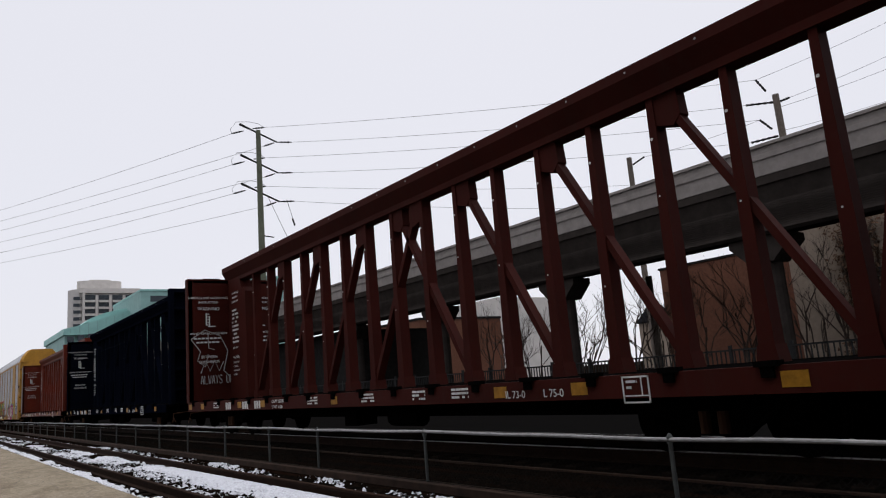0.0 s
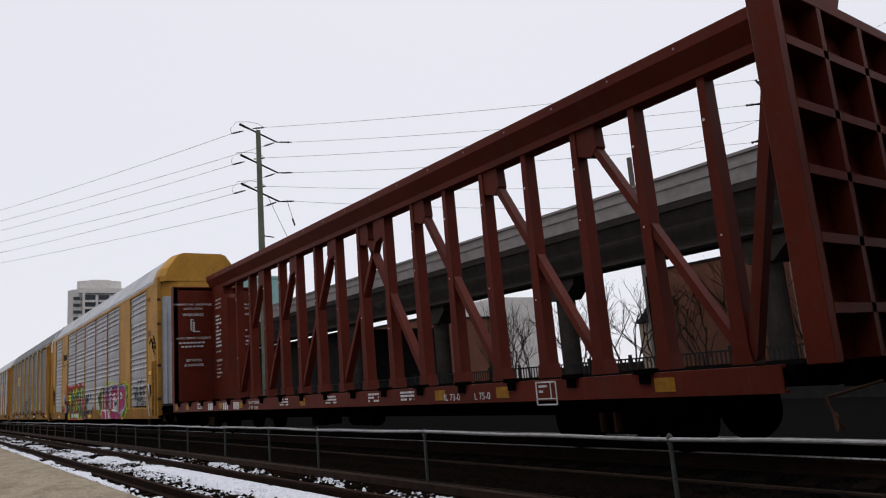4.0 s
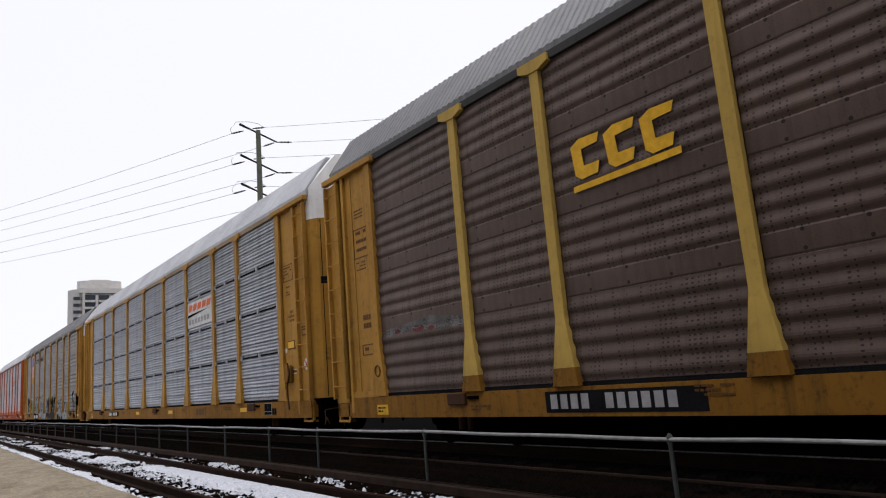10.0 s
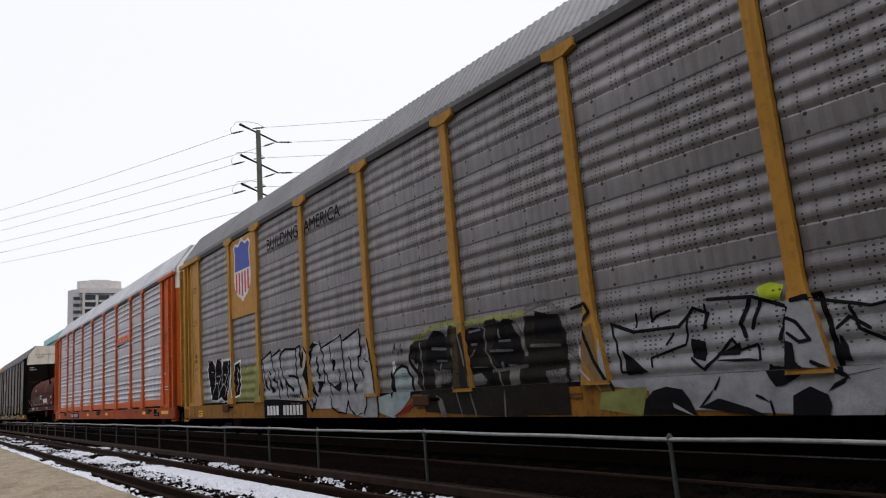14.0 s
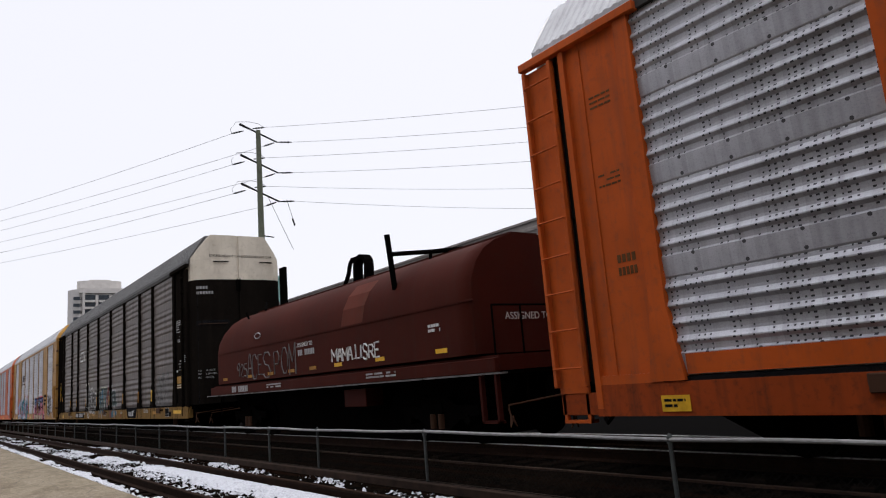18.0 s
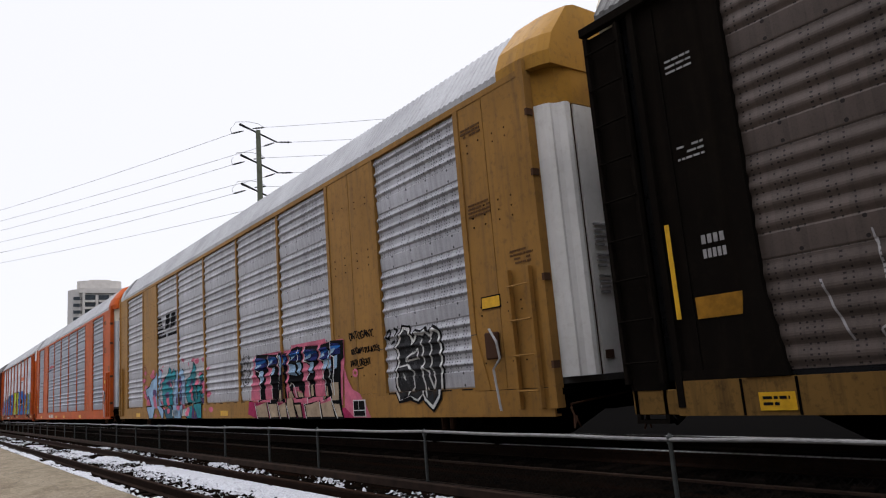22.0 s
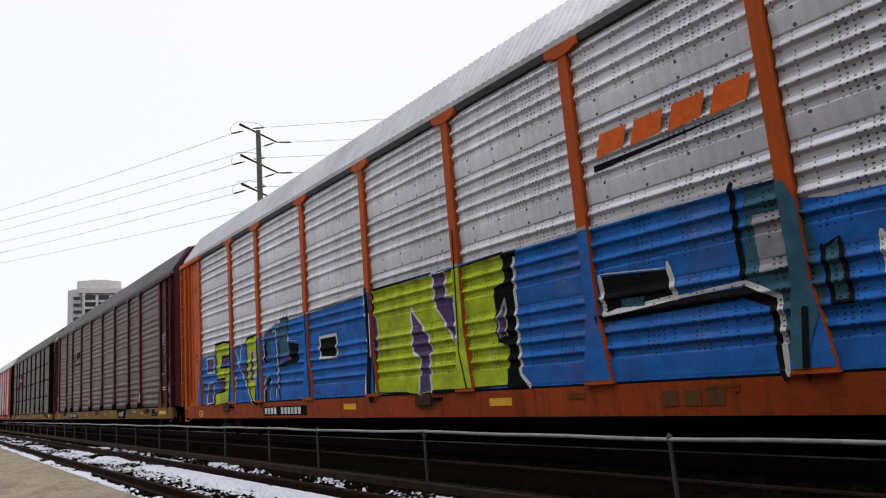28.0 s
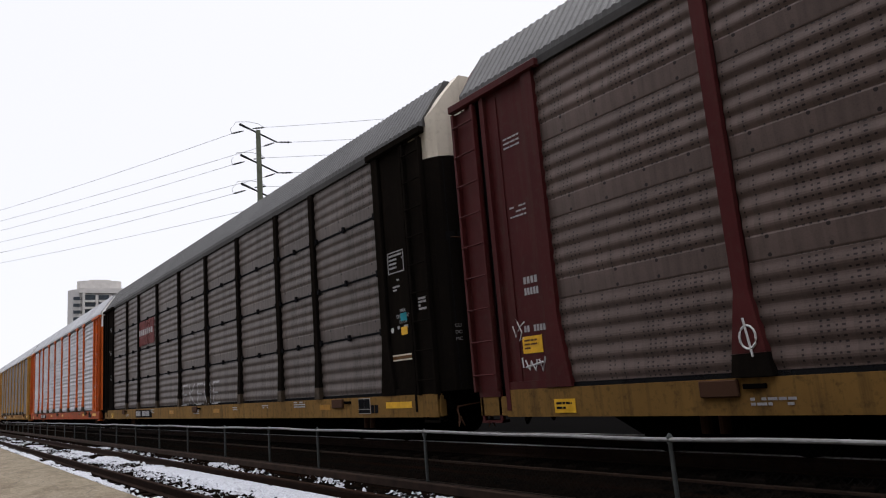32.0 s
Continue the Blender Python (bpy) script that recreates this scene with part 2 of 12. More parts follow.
YELLOW = (0.36, 0.185, 0.032)
ORANGE = (0.42, 0.078, 0.013)
M = {
    "yellow": paint("rack_yellow", YELLOW, amount=0.58),
    "pale_yellow": paint("faded_yellow", (0.44, 0.29, 0.07), amount=0.35),
    "ochre": paint("ochre", (0.285, 0.147, 0.036), amount=0.58),
    "orange": paint("rack_orange", ORANGE, amount=0.52),
    "maroon": paint("rack_maroon", (0.055, 0.0105, 0.0105), amount=0.45),
    "maroon_post": paint("maroon_post", (0.062, 0.0135, 0.0135), amount=0.3),
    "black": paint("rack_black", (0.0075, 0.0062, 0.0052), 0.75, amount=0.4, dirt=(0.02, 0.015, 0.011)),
    "oxide": paint("oxide_red", (0.036, 0.0060, 0.0038), 0.75, amount=0.4, dirt=(0.03, 0.016, 0.012)),
    "red": paint("car_red", (0.088, 0.0145, 0.0075), amount=0.45),
    "navy": paint("navy", (0.0022, 0.003, 0.0062), amount=0.25, dirt=(0.006, 0.006, 0.006)),
    "coil_patch": paint("coil_patch", (0.085, 0.022, 0.014), 0.8, amount=0.3),
    "coil_red": paint("coil_red", (0.044, 0.0076, 0.004), 0.8, amount=0.45, dirt=(0.03, 0.018, 0.014)),
    "white": paint("white_paint", (0.72, 0.71, 0.69), amount=0.3, dirt=(0.3, 0.26, 0.2)),
    "cream": paint("cream_paint", (0.62, 0.56, 0.46), amount=0.4, dirt=(0.25, 0.2, 0.14)),
    # Darker copies of the white and zinc, for the shaded car end; grime besides.
    "leaf_white": paint("grimy_shaded_white", (0.52, 0.495, 0.455), amount=0.5, dirt=(0.14, 0.11, 0.08)),
    "leaf_zinc": paint("grimy_shaded_galvanised", (0.30, 0.31, 0.335), 0.5, (0.14, 0.135, 0.13), 0.5, 0.3),
    "zinc": paint("galvanised", (0.42, 0.43, 0.45), 0.4, (0.2, 0.19, 0.18), 0.4, 0.5),
    "roof": paint("roof_metal", (0.36, 0.362, 0.37), 0.45, (0.17, 0.165, 0.16), 0.5, 0.2),
    "roof_dark": paint("roof_grime", (0.085, 0.083, 0.081), 0.5, (0.045, 0.04, 0.036), 0.5, 0.2),
    "roof_mid": paint("roof_grey", (0.14, 0.138, 0.138), 0.5, (0.06, 0.056, 0.052), 0.5, 0.2),
    # Dark tone that paints in the shadow line under the roof edge.
    "eave_shade": paint("eave_shadow", (0.05, 0.048, 0.046), 0.7, (0.03, 0.027, 0.024), 0.5),
    "eave_tan": paint("dusty_tan_eave", (0.27, 0.20, 0.13), 0.7, (0.1, 0.08, 0.06), 0.5),
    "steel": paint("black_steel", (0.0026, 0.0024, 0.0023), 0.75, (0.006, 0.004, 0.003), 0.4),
    "rust": paint("rusty_steel", (0.06, 0.03, 0.018), 0.8, (0.04, 0.02, 0.015), 0.5),
    "sill_yellow": paint("grimy_yellow_sill", (0.21, 0.098, 0.015), 0.65, (0.03, 0.02, 0.012), 0.9),
    "sill_ochre": paint("grimy_ochre_sill", (0.17, 0.095, 0.027), 0.75, (0.02, 0.014, 0.009), 0.9),
    "sill_orange": paint("grimy_orange_sill", (0.26, 0.045, 0.009), 0.6, (0.03, 0.017, 0.012), 0.8),
    "s_silver": screen("screen_silver", (0.48, 0.48, 0.51), (0.2, 0.195, 0.2), 0.5, punched=0.92),
    "s_dull": screen("screen_dull_silver", (0.40, 0.40, 0.42), (0.16, 0.157, 0.16), 0.6, punched=0.95),
    "s_bright": screen("screen_bright", (0.68, 0.68, 0.71), (0.36, 0.36, 0.36), 0.4, punched=0.85),
    "s_blue": screen("screen_blue_grey", (0.325, 0.35, 0.405), (0.155, 0.16, 0.17), 0.45, punched=0.55),
    "s_fine": screen("screen_fine_blue_grey", (0.41, 0.43, 0.475), (0.17, 0.175, 0.185), 0.5, punched=0.25),
    # Matte pale colour carries the sky's sheen on the worn rail tops.
    "polished": plain("polished_rail_sheen", (0.55, 0.54, 0.53), 0.5, 0.0, 0.3, 3, 0),
    "s_grey": screen("screen_grey", (0.21, 0.20, 0.20), (0.09, 0.08, 0.076), 0.55, punched=0.85),
    "s_brown": screen("screen_brown", (0.108, 0.076, 0.062), (0.06, 0.043, 0.034), 0.5, 0.2),
    "s_taupe": screen("screen_taupe", (0.118, 0.087, 0.076), (0.050, 0.038, 0.033), 0.5, 0.2),
    "s_dark": screen("screen_dark_grey", (0.104, 0.083, 0.073), (0.042, 0.036, 0.033), 0.5, 0.2),
    "foot_grime": plain("post_foot_grime", (0.058, 0.042, 0.028), 0.85, 0, 0.5, 5, 0.3, 0.004),
    "g_dusk": spray("spray_dusky_teal", (0.045, 0.115, 0.16)),
    "g_silver": spray("spray_dull_silver", (0.155, 0.15, 0.145)),
    "g_wash": spray("spray_thin_wash", (0.20, 0.135, 0.06)),
    "mark_white": spray("marking_white", (0.62, 0.62, 0.6), 0.2, 0.25),
    "mark_black": spray("marking_black", (0.012, 0.012, 0.013), 0.2, 0.08),
    "mark_grey": spray("marking_grey", (0.35, 0.34, 0.34), 0.2, 0.25),
    "mark_yellow": plain("reflector_yellow", (0.65, 0.36, 0.02), 0.4, 0, 0.2, 9, 0),
    "mark_ghost": spray("faded_spray", (0.15, 0.14, 0.135), 0.4, 0.6),
    "mark_amber": plain("dirty_reflector", (0.30, 0.14, 0.012), 0.5, 0, 0.35, 6, 0),
    "mark_orange": plain("marking_orange", (0.62, 0.11, 0.015), 0.5, 0, 0.2, 9, 0),
    "mark_red": plain("marking_red", (0.45, 0.03, 0.03), 0.5, 0, 0.2, 9, 0),
    "mark_blue": plain("marking_blue", (0.03, 0.06, 0.3), 0.5, 0, 0.2, 9, 0),
    "mark_brown": plain("marking_brown", (0.10, 0.045, 0.012), 0.6, 0, 0.25, 9, 0),
    "g_olive": spray("spray_olive", (0.085, 0.11, 0.03)),
    "g_mist": spray("spray_pale_mist", (0.27, 0.33, 0.335)),
    "g_soot": spray("spray_soot", (0.017, 0.0145, 0.012), 0.3, 0.25),
    "g_bark": spray("spray_bark_brown", (0.05, 0.038, 0.02)),
    "g_haze": spray("spray_haze", (0.085, 0.08, 0.078), 0.3, 0.7),
    "g_pale": spray("spray_pale_green", (0.33, 0.34, 0.24)),
    "g_dark": spray("spray_charcoal", (0.03, 0.03, 0.032)),
    "g_emerald": spray("spray_emerald", (0.012, 0.12, 0.055)),
    "g_faded": spray("spray_faded_lime", (0.22, 0.23, 0.08)),
    "g_dteal": spray("spray_faded_teal", (0.06, 0.078, 0.076)),
    "g_dred": spray("spray_faded_red", (0.13, 0.04, 0.038)),
    "g_pink": spray("spray_pink", (0.62, 0.16, 0.24)),
    "g_magenta": spray("spray_magenta", (0.36, 0.03, 0.10)),
    "g_crimson": spray("spray_crimson", (0.20, 0.018, 0.022)),
    "g_violet": spray("spray_violet", (0.15, 0.12, 0.38)),
    "g_lime": spray("spray_lime", (0.42, 0.52, 0.03)),
    "g_blue": spray("spray_blue", (0.025, 0.14, 0.45)),
    "g_navy": spray("spray_navy", (0.012, 0.02, 0.11)),
    "g_sky": spray("spray_sky", (0.30, 0.45, 0.62)),
    "g_teal": spray("spray_teal", (0.03, 0.25, 0.29)),
    "g_tan": spray("spray_tan", (0.42, 0.32, 0.22)),
    "g_chrome": spray("spray_chrome", (0.30, 0.305, 0.315)),
    "g_red": spray("spray_red", (0.45, 0.05, 0.04)),
    "g_purple": spray("spray_purple", (0.10, 0.06, 0.15)),
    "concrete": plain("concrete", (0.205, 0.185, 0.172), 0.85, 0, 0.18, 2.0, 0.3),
    # Same concrete as the parapet, darkened for the shade under the deck.
    "concrete_shaded": plain("shaded_concrete", (0.034, 0.0285, 0.0255), 0.9, 0, 0.25, 2.0, 0.3),
    "wood": plain("pole_wood", (0.12, 0.10, 0.085), 0.85, 0, 0.3, 6.0, 0.4),
    "pole_green": plain("weathered_pole", (0.115, 0.125, 0.09), 0.85, 0, 0.3, 6.0, 0.4),
    "wire": plain("wire", (0.20, 0.20, 0.21), 0.6, 0.3, 0.1, 3, 0),
    "pipe": plain("galvanised_pipe", (0.062, 0.066, 0.064), 0.7, 0.1, 0.3, 8, 0.2),
    "pipe_top": plain("weathered_top_rail", (0.27, 0.265, 0.26), 0.65, 0.1, 0.35, 6, 0.2),
    "old_rail": plain("rusty_timber_edge", (0.03, 0.017, 0.011), 0.9, 0, 0.5, 3, 0.4),
    "mesh_wire": plain("weathered_wire", (0.010, 0.010, 0.0095), 0.8, 0.0, 0.3, 8, 0),
    "stone_dark": plain("dark_stone", (0.022, 0.021, 0.020), 0.9, 0, 0.25, 3, 0.3),
    "rail_steel": plain("rail_steel", (0.022, 0.012, 0.008), 0.7, 0.3, 0.3, 6, 0.2),
    "sleeper": plain("sleeper_wood", (0.009, 0.0065, 0.005), 0.9, 0, 0.4, 5, 0.5),
    "brick": plain("far_brick", (0.115, 0.050, 0.031), 0.9, 0, 0.2, 5, 0.3),
    "blocker_brick": plain("dark_brick", (0.07, 0.045, 0.035), 0.9, 0, 0.25, 6, 0.3),
    "tan_wall": plain("tan_wall", (0.22, 0.175, 0.138), 0.9, 0, 0.15, 3, 0.3),
    "tower": plain("tower_concrete", (0.52, 0.49, 0.46), 0.85, 0, 0.1, 0.4, 0.1),
    "tower_core": plain("tower_core", (0.46, 0.44, 0.42), 0.85, 0, 0.1, 0.4, 0.1),
    "teal_wall": plain("teal_cladding", (0.22, 0.36, 0.34), 0.6, 0, 0.1, 0.5, 0.1),
    "teal_roof": plain("teal_roof", (0.25, 0.45, 0.42), 0.5, 0.1, 0.1, 0.5, 0.1),
    "glass": plain("dark_glazing", (0.05, 0.06, 0.07), 0.15, 0, 0.3, 0.6, 0),
    "bark": plain("bark", (0.075, 0.055, 0.045), 0.95, 0, 0.3, 12, 0.4),
    "ivy": plain("dead_ivy", (0.09, 0.05, 0.03), 0.9, 0, 0.5, 12, 0.4),
    "iron": plain("black_iron", (0.02, 0.02, 0.02), 0.6, 0.4, 0.2, 6, 0.1),
}
for matt in ("black", "steel", "navy", "sleeper", "stone_dark", "mesh_wire", "mark_black", "rail_steel", "concrete_shaded"):
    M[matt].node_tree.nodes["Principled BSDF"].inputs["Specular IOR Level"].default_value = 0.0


# ---- mesh helpers ----
def done(bm, name):
    me = bpy.data.meshes.new(name)
    bm.normal_update()
    bm.to_mesh(me)
    bm.free()
    return me


def part(name, bm, material, parent, label=""):
    ob = new(name, done(bm, name) if isinstance(bm, bmesh.types.BMesh) else bm)
    if not ob.data.materials:
        ob.data.materials.append(M[material] if isinstance(material, str) else material)
    ob.parent = parent
    if label:
        ob["label"] = label
    return ob


def thing(name, label, category, group="", kind="", at=(0, 0, 0)):
    ob = new(name)
    ob.empty_display_size = 0.2
    ob.location = at
    return tagged(ob, label, category, group, kind)


def box(bm, x0, x1, y0, y1, z0, z1):
    v = [bm.verts.new(p) for p in ((x0, y0, z0), (x1, y0, z0), (x1, y1, z0), (x0, y1, z0),
                                   (x0, y0, z1), (x1, y0, z1), (x1, y1, z1), (x0, y1, z1))]
    for f in ((3, 2, 1, 0), (4, 5, 6, 7), (0, 1, 5, 4), (1, 2, 6, 5), (2, 3, 7, 6), (3, 0, 4, 7)):
        bm.faces.new([v[i] for i in f])
    return bm


def boxes(*rows):
    bm = bmesh.new()
    for r in rows:
        box(bm, *r)
    return bm


def chamfer(bm, d=0.008):
    bmesh.ops.bevel(bm, geom=bm.edges[:], offset=d, segments=1, affect="EDGES")
    return bm


def prism(bm, pts, axis, a, b):
    """A closed outline in the two other axes, drawn out from a to b along the axis."""
    def put(p, d):
        return {"x": (d, p[0], p[1]), "y": (p[0], d, p[1]), "z": (p[0], p[1], d)}[axis]
    lo, hi = [bm.verts.new(put(p, a)) for p in pts], [bm.verts.new(put(p, b)) for p in pts]
    k = len(pts)
    for i in range(k):
        bm.faces.new((lo[i], lo[(i + 1) % k], hi[(i + 1) % k], hi[i]))
    bm.faces.new(lo[::-1])
    bm.faces.new(hi)
    bmesh.ops.recalc_face_normals(bm, faces=bm.faces[:])
    return bm


def tube(bm, path, r, n=8):
    """A round bar along a path of points."""
    path = [Vector(p) for p in path]
    rings = []
    for i, p in enumerate(path):
        d = (path[min(i + 1, len(path) - 1)] - path[max(i - 1, 0)]).normalized()
        a = d.orthogonal().normalized() if abs(d.z) > 0.9 else d.cross(Vector((0, 0, 1))).normalized()
        c = d.cross(a)
        rad = r[i] if isinstance(r, (list, tuple)) else r
        rings.append([bm.verts.new(p + rad * (a * math.cos(k * math.tau / n) + c * math.sin(k * math.tau / n)))
                      for k in range(n)])
    for u, w in zip(rings, rings[1:]):
        for k in range(n):
            bm.faces.new((u[k], u[(k + 1) % n], w[(k + 1) % n], w[k]))
    bm.faces.new(rings[0][::-1])
    bm.faces.new(rings[-1])
    return bm


def disc(bm, c, r, w, n=20):
    """A wheel-like disc round the x axis."""
    pts = [(c[1] + r * math.cos(k * math.tau / n), c[2] + r * math.sin(k * math.tau / n)) for k in range(n)]
    return prism(bm, pts, "x", c[0] - w / 2, c[0] + w / 2)


def writing(body, size, x, y, z, material, parent, name="lettering", label=""):
    """Words on the near side of a car; they begin at y and run towards its front."""
    cu = bpy.data.curves.new(name, "FONT")
    cu.body, cu.size, cu.extrude = body, size, 0.001
    cu.materials.append(M[material])
    ob = new(name, cu)
    ob.parent = parent
    ob.matrix_local = Matrix(((0, 0, -1, x), (-1, 0, 0, y), (0, 1, 0, z), (0, 0, 0, 1)))
    if label:
        ob["label"] = label
    return ob


# ---- railway cars ----
LEN = 26.65
POSTS = (1.75, 4.6, 6.6, 9.3, 12.05, 14.9, 17.7, 20.5, 22.5, 25.3)
SILL0, SILL1, WALL0, WALL1 = 0.51, 0.89, 0.95, 5.40
ROWS = 4
ROW_H = (WALL1 - WALL0) / ROWS
FACE = -1.49                        # plane of the side screens


def rib_profile(kind):
    """Outline of one row of side screen: flat band, then ribs."""
    if kind == "fine":
        pts, count, z, out = [(0.0, 0.0), (0.0, 0.05)], 12, 0.06, -0.030
    elif kind == "base":
        pts, count, z, out = [(0.0, 0.0)], 5, 0.02, 0.0
    else:
        pts, count, z, out = ([(0.006, 0.0), (-0.004, 0.02), (-0.024, 0.25)] if kind == "sharp" else [(0.004, 0.0), (-0.002, 0.02), (-0.008, 0.25)]), 4, 0.27, -0.042
    pitch = (ROW_H - 0.02 - z) / count
    for turn in range(count):
        if kind in ("round", "base"):
            pts += [(-0.012 + 0.012 * math.cos(2 * math.pi * f ** 0.8), z + pitch * f) for f in (0.0, 0.1, 0.2, 0.3, 0.42, 0.55, 0.68, 0.8, 0.9)]
        else:
            if kind == "fine":
                deep = 0.014 if turn % 3 == 2 else -0.006      # every third groove is a deep one
                pts += [(pts[-1][0], z), (out, z + pitch * 0.25), (out, z + pitch * 0.5), (deep, z + pitch * 0.9)]
            else:
                pts += [(0.0, z + pitch * 0.02), (-0.004, z + pitch * 0.32), (out, z + pitch * 0.5), (out, z + pitch * 0.58), (-0.003, z + pitch * 0.86)]
        z += pitch
    return pts + [(0.0, ROW_H - 0.012)]


RIBS = {kind: rib_profile(kind) for kind in ("sharp", "round", "fine", "base")}
SCREENS = {}


def screen_mesh(width, material, kind="sharp"):
    key = (round(width, 2), material, kind)
    if key not in SCREENS:
        bm = bmesh.new()
        up = 0.3 if kind == "base" else 0.0      # the lowest row has no flat band
        prism(bm, [(x, z + up) for x, z in RIBS[kind]] + [(0.018, ROW_H + 0.006 + up), (0.02, up)], "y", 0, width)
        me = done(bm, "panel")
        me.materials.append(M[material])
        SCREENS[key] = me
    return SCREENS[key]


def rib_x(z, kind):
    """How far the screen stands out at the height z over the rail."""
    if kind == "round" and z - WALL0 < ROW_H:
        kind = "base"
    z = (z - WALL0) % ROW_H
    for (x0, z0), (x1, z1) in zip(RIBS[kind], RIBS[kind][1:]):
        if z0 <= z <= z1 and z1 > z0:
            return x0 + (x1 - x0) * (z - z0) / (z1 - z0)
    return 0.0


LEVELS = {kind: sorted({round(WALL0 + k * ROW_H + z, 4) for k in range(ROWS) for _, z in RIBS["base" if kind == "round" and k == 0 else kind]}
                       | {SILL0, 0.6, 0.7, 0.8, WALL0 + 0.004, 1.2, WALL1}) for kind in RIBS}


def spans(poly, z):
    cuts = []
    for (y0, z0), (y1, z1) in zip(poly, poly[1:] + poly[:1]):
        if (z0 <= z) != (z1 <= z):
            cuts.append(y0 + (y1 - y0) * (z - z0) / (z1 - z0))
    cuts.sort()
    return list(zip(cuts[::2], cuts[1::2]))


def flare(z):
    """How far down the widening foot of a post the height z lies, 0 to 1."""
    return max(0.0, min(1.0, (1.79 - z) / 0.89))


class Spray:
    """Paint that lies on the ribs, posts and sill of one car. Shapes are outlines in (y, z) on its near side."""

    def __init__(self, car, posts=POSTS, post_w=0.085, post_x=-1.572, flats=(), kind="sharp", wide=0.145, base=False):
        self.car, self.posts, self.w, self.px, self.flats = car, posts, post_w, post_x, flats
        self.meshes, self.kind, self.count, self.open_mesh, self.wide, self.base = [], kind, 0, None, wide, base

    def depth(self, y, z):
        if z < WALL0 + 0.004:
            return -1.555
        for a, b in self.flats:
            if a <= y <= b:
                return -1.552
        for p in self.posts:
            if abs(y - p) < self.w + flare(z) * self.wide:
                return self.px - 0.035 * flare(z)
        return -1.538 if self.base and z < 1.2 else FACE + rib_x(z, self.kind)

    def fill(self, poly, colour, lift=0):
        bm = self.open_mesh
        if bm is None:
            bm = bmesh.new()
            self.meshes.append((colour, bm))
        layer = bm.faces.layers.float.get("punched") or bm.faces.layers.float.new("punched")
        self.count += 1
        off = 0.004 + 0.003 * lift + 0.00045 * (self.count % 7)
        lo, hi = min(p[1] for p in poly), max(p[1] for p in poly)
        zs = [lo] + [z for z in LEVELS[self.kind] if lo < z < hi] + [hi]
        fine = []
        for a, b in zip(zs, zs[1:]):
            k = max(1, int((b - a) / 0.06))
            fine += [a + (b - a) * i / k for i in range(k)]
        zs = fine + [hi]
        for a, b in zip(zs, zs[1:]):
            e = (b - a) * 0.02
            s0, s1 = spans(poly, a + e), spans(poly, b - e)
            if len(s0) != len(s1):
                s0 = s1 = spans(poly, (a + b) / 2)
            for (p0, p1), (q0, q1) in zip(s0, s1):
                left, right = min(p0, q0), max(p1, q1)
                zm = (a + b) / 2
                w = self.w + flare(zm) * self.wide
                edges = sorted(c for c in [e for p in self.posts for e in (p - w, p + w)] + [e for f in self.flats for e in f] if left < c < right)
                stops = [None] + edges + [None]
                for u, v in zip(stops, stops[1:]):
                    y00 = p0 if u is None else min(max(u, p0), p1)
                    y01 = p1 if v is None else max(min(v, p1), p0)
                    y10 = q0 if u is None else min(max(u, q0), q1)
                    y11 = q1 if v is None else max(min(v, q1), q0)
                    if y01 - y00 < 1e-4 and y11 - y10 < 1e-4:
                        continue
                    ym = (y00 + y01 + y10 + y11) / 4
                    xa, xb = self.depth(ym, a + e) - off, self.depth(ym, b - e) - off
                    vs = [bm.verts.new(c) for c in ((xa, y00, a), (xa, y01, a), (xb, y11, b), (xb, y10, b))]
                    face = bm.faces.new(vs)
                    face[layer] = 1.0 if zm > WALL0 and abs(self.depth(ym, zm) - FACE - rib_x(zm, self.kind)) < 1e-6 else 0.0

    def stroke(self, path, width, colour, lift=1):
        """A painted line along points (y, z)."""
        whole = self.open_mesh
        if whole is None:
            self.open_mesh = bmesh.new()
            self.meshes.append((colour, self.open_mesh))
        for (y0, z0), (y1, z1) in zip(path, path[1:]):
            d = math.hypot(y1 - y0, z1 - z0) or 1e-6
            ty, tz = (y1 - y0) / d * width / 2, (z1 - z0) / d * width / 2
            ny, nz = -tz, ty
            self.fill([(y0 - ty * 0.7 + ny, z0 - tz * 0.7 + nz), (y1 + ty * 0.7 + ny, z1 + tz * 0.7 + nz),
                       (y1 + ty + ny * 0.3, z1 + tz + nz * 0.3), (y1 + ty - ny * 0.3, z1 + tz - nz * 0.3),
                       (y1 + ty * 0.7 - ny, z1 + tz * 0.7 - nz), (y0 - ty * 0.7 - ny, z0 - tz * 0.7 - nz),
                       (y0 - ty - ny * 0.3, z0 - tz - nz * 0.3), (y0 - ty + ny * 0.3, z0 - tz + nz * 0.3)],
                      colour, lift)
        self.open_mesh = whole

    def letter(self, ch, y, z, w, h, width, colour, lift=1, slant=0.0):
        for line in GLYPHS[ch]:
            self.stroke([(y - a * w - slant * b * h, z + b * h) for a, b in line], width, colour, lift)

    def finish(self, name="graffiti", label="spray-painted graffiti"):
        for colour, bm in self.meshes:
            bmesh.ops.remove_doubles(bm, verts=bm.verts[:], dist=0.009)
            part(name, bm, colour, self.car, label)


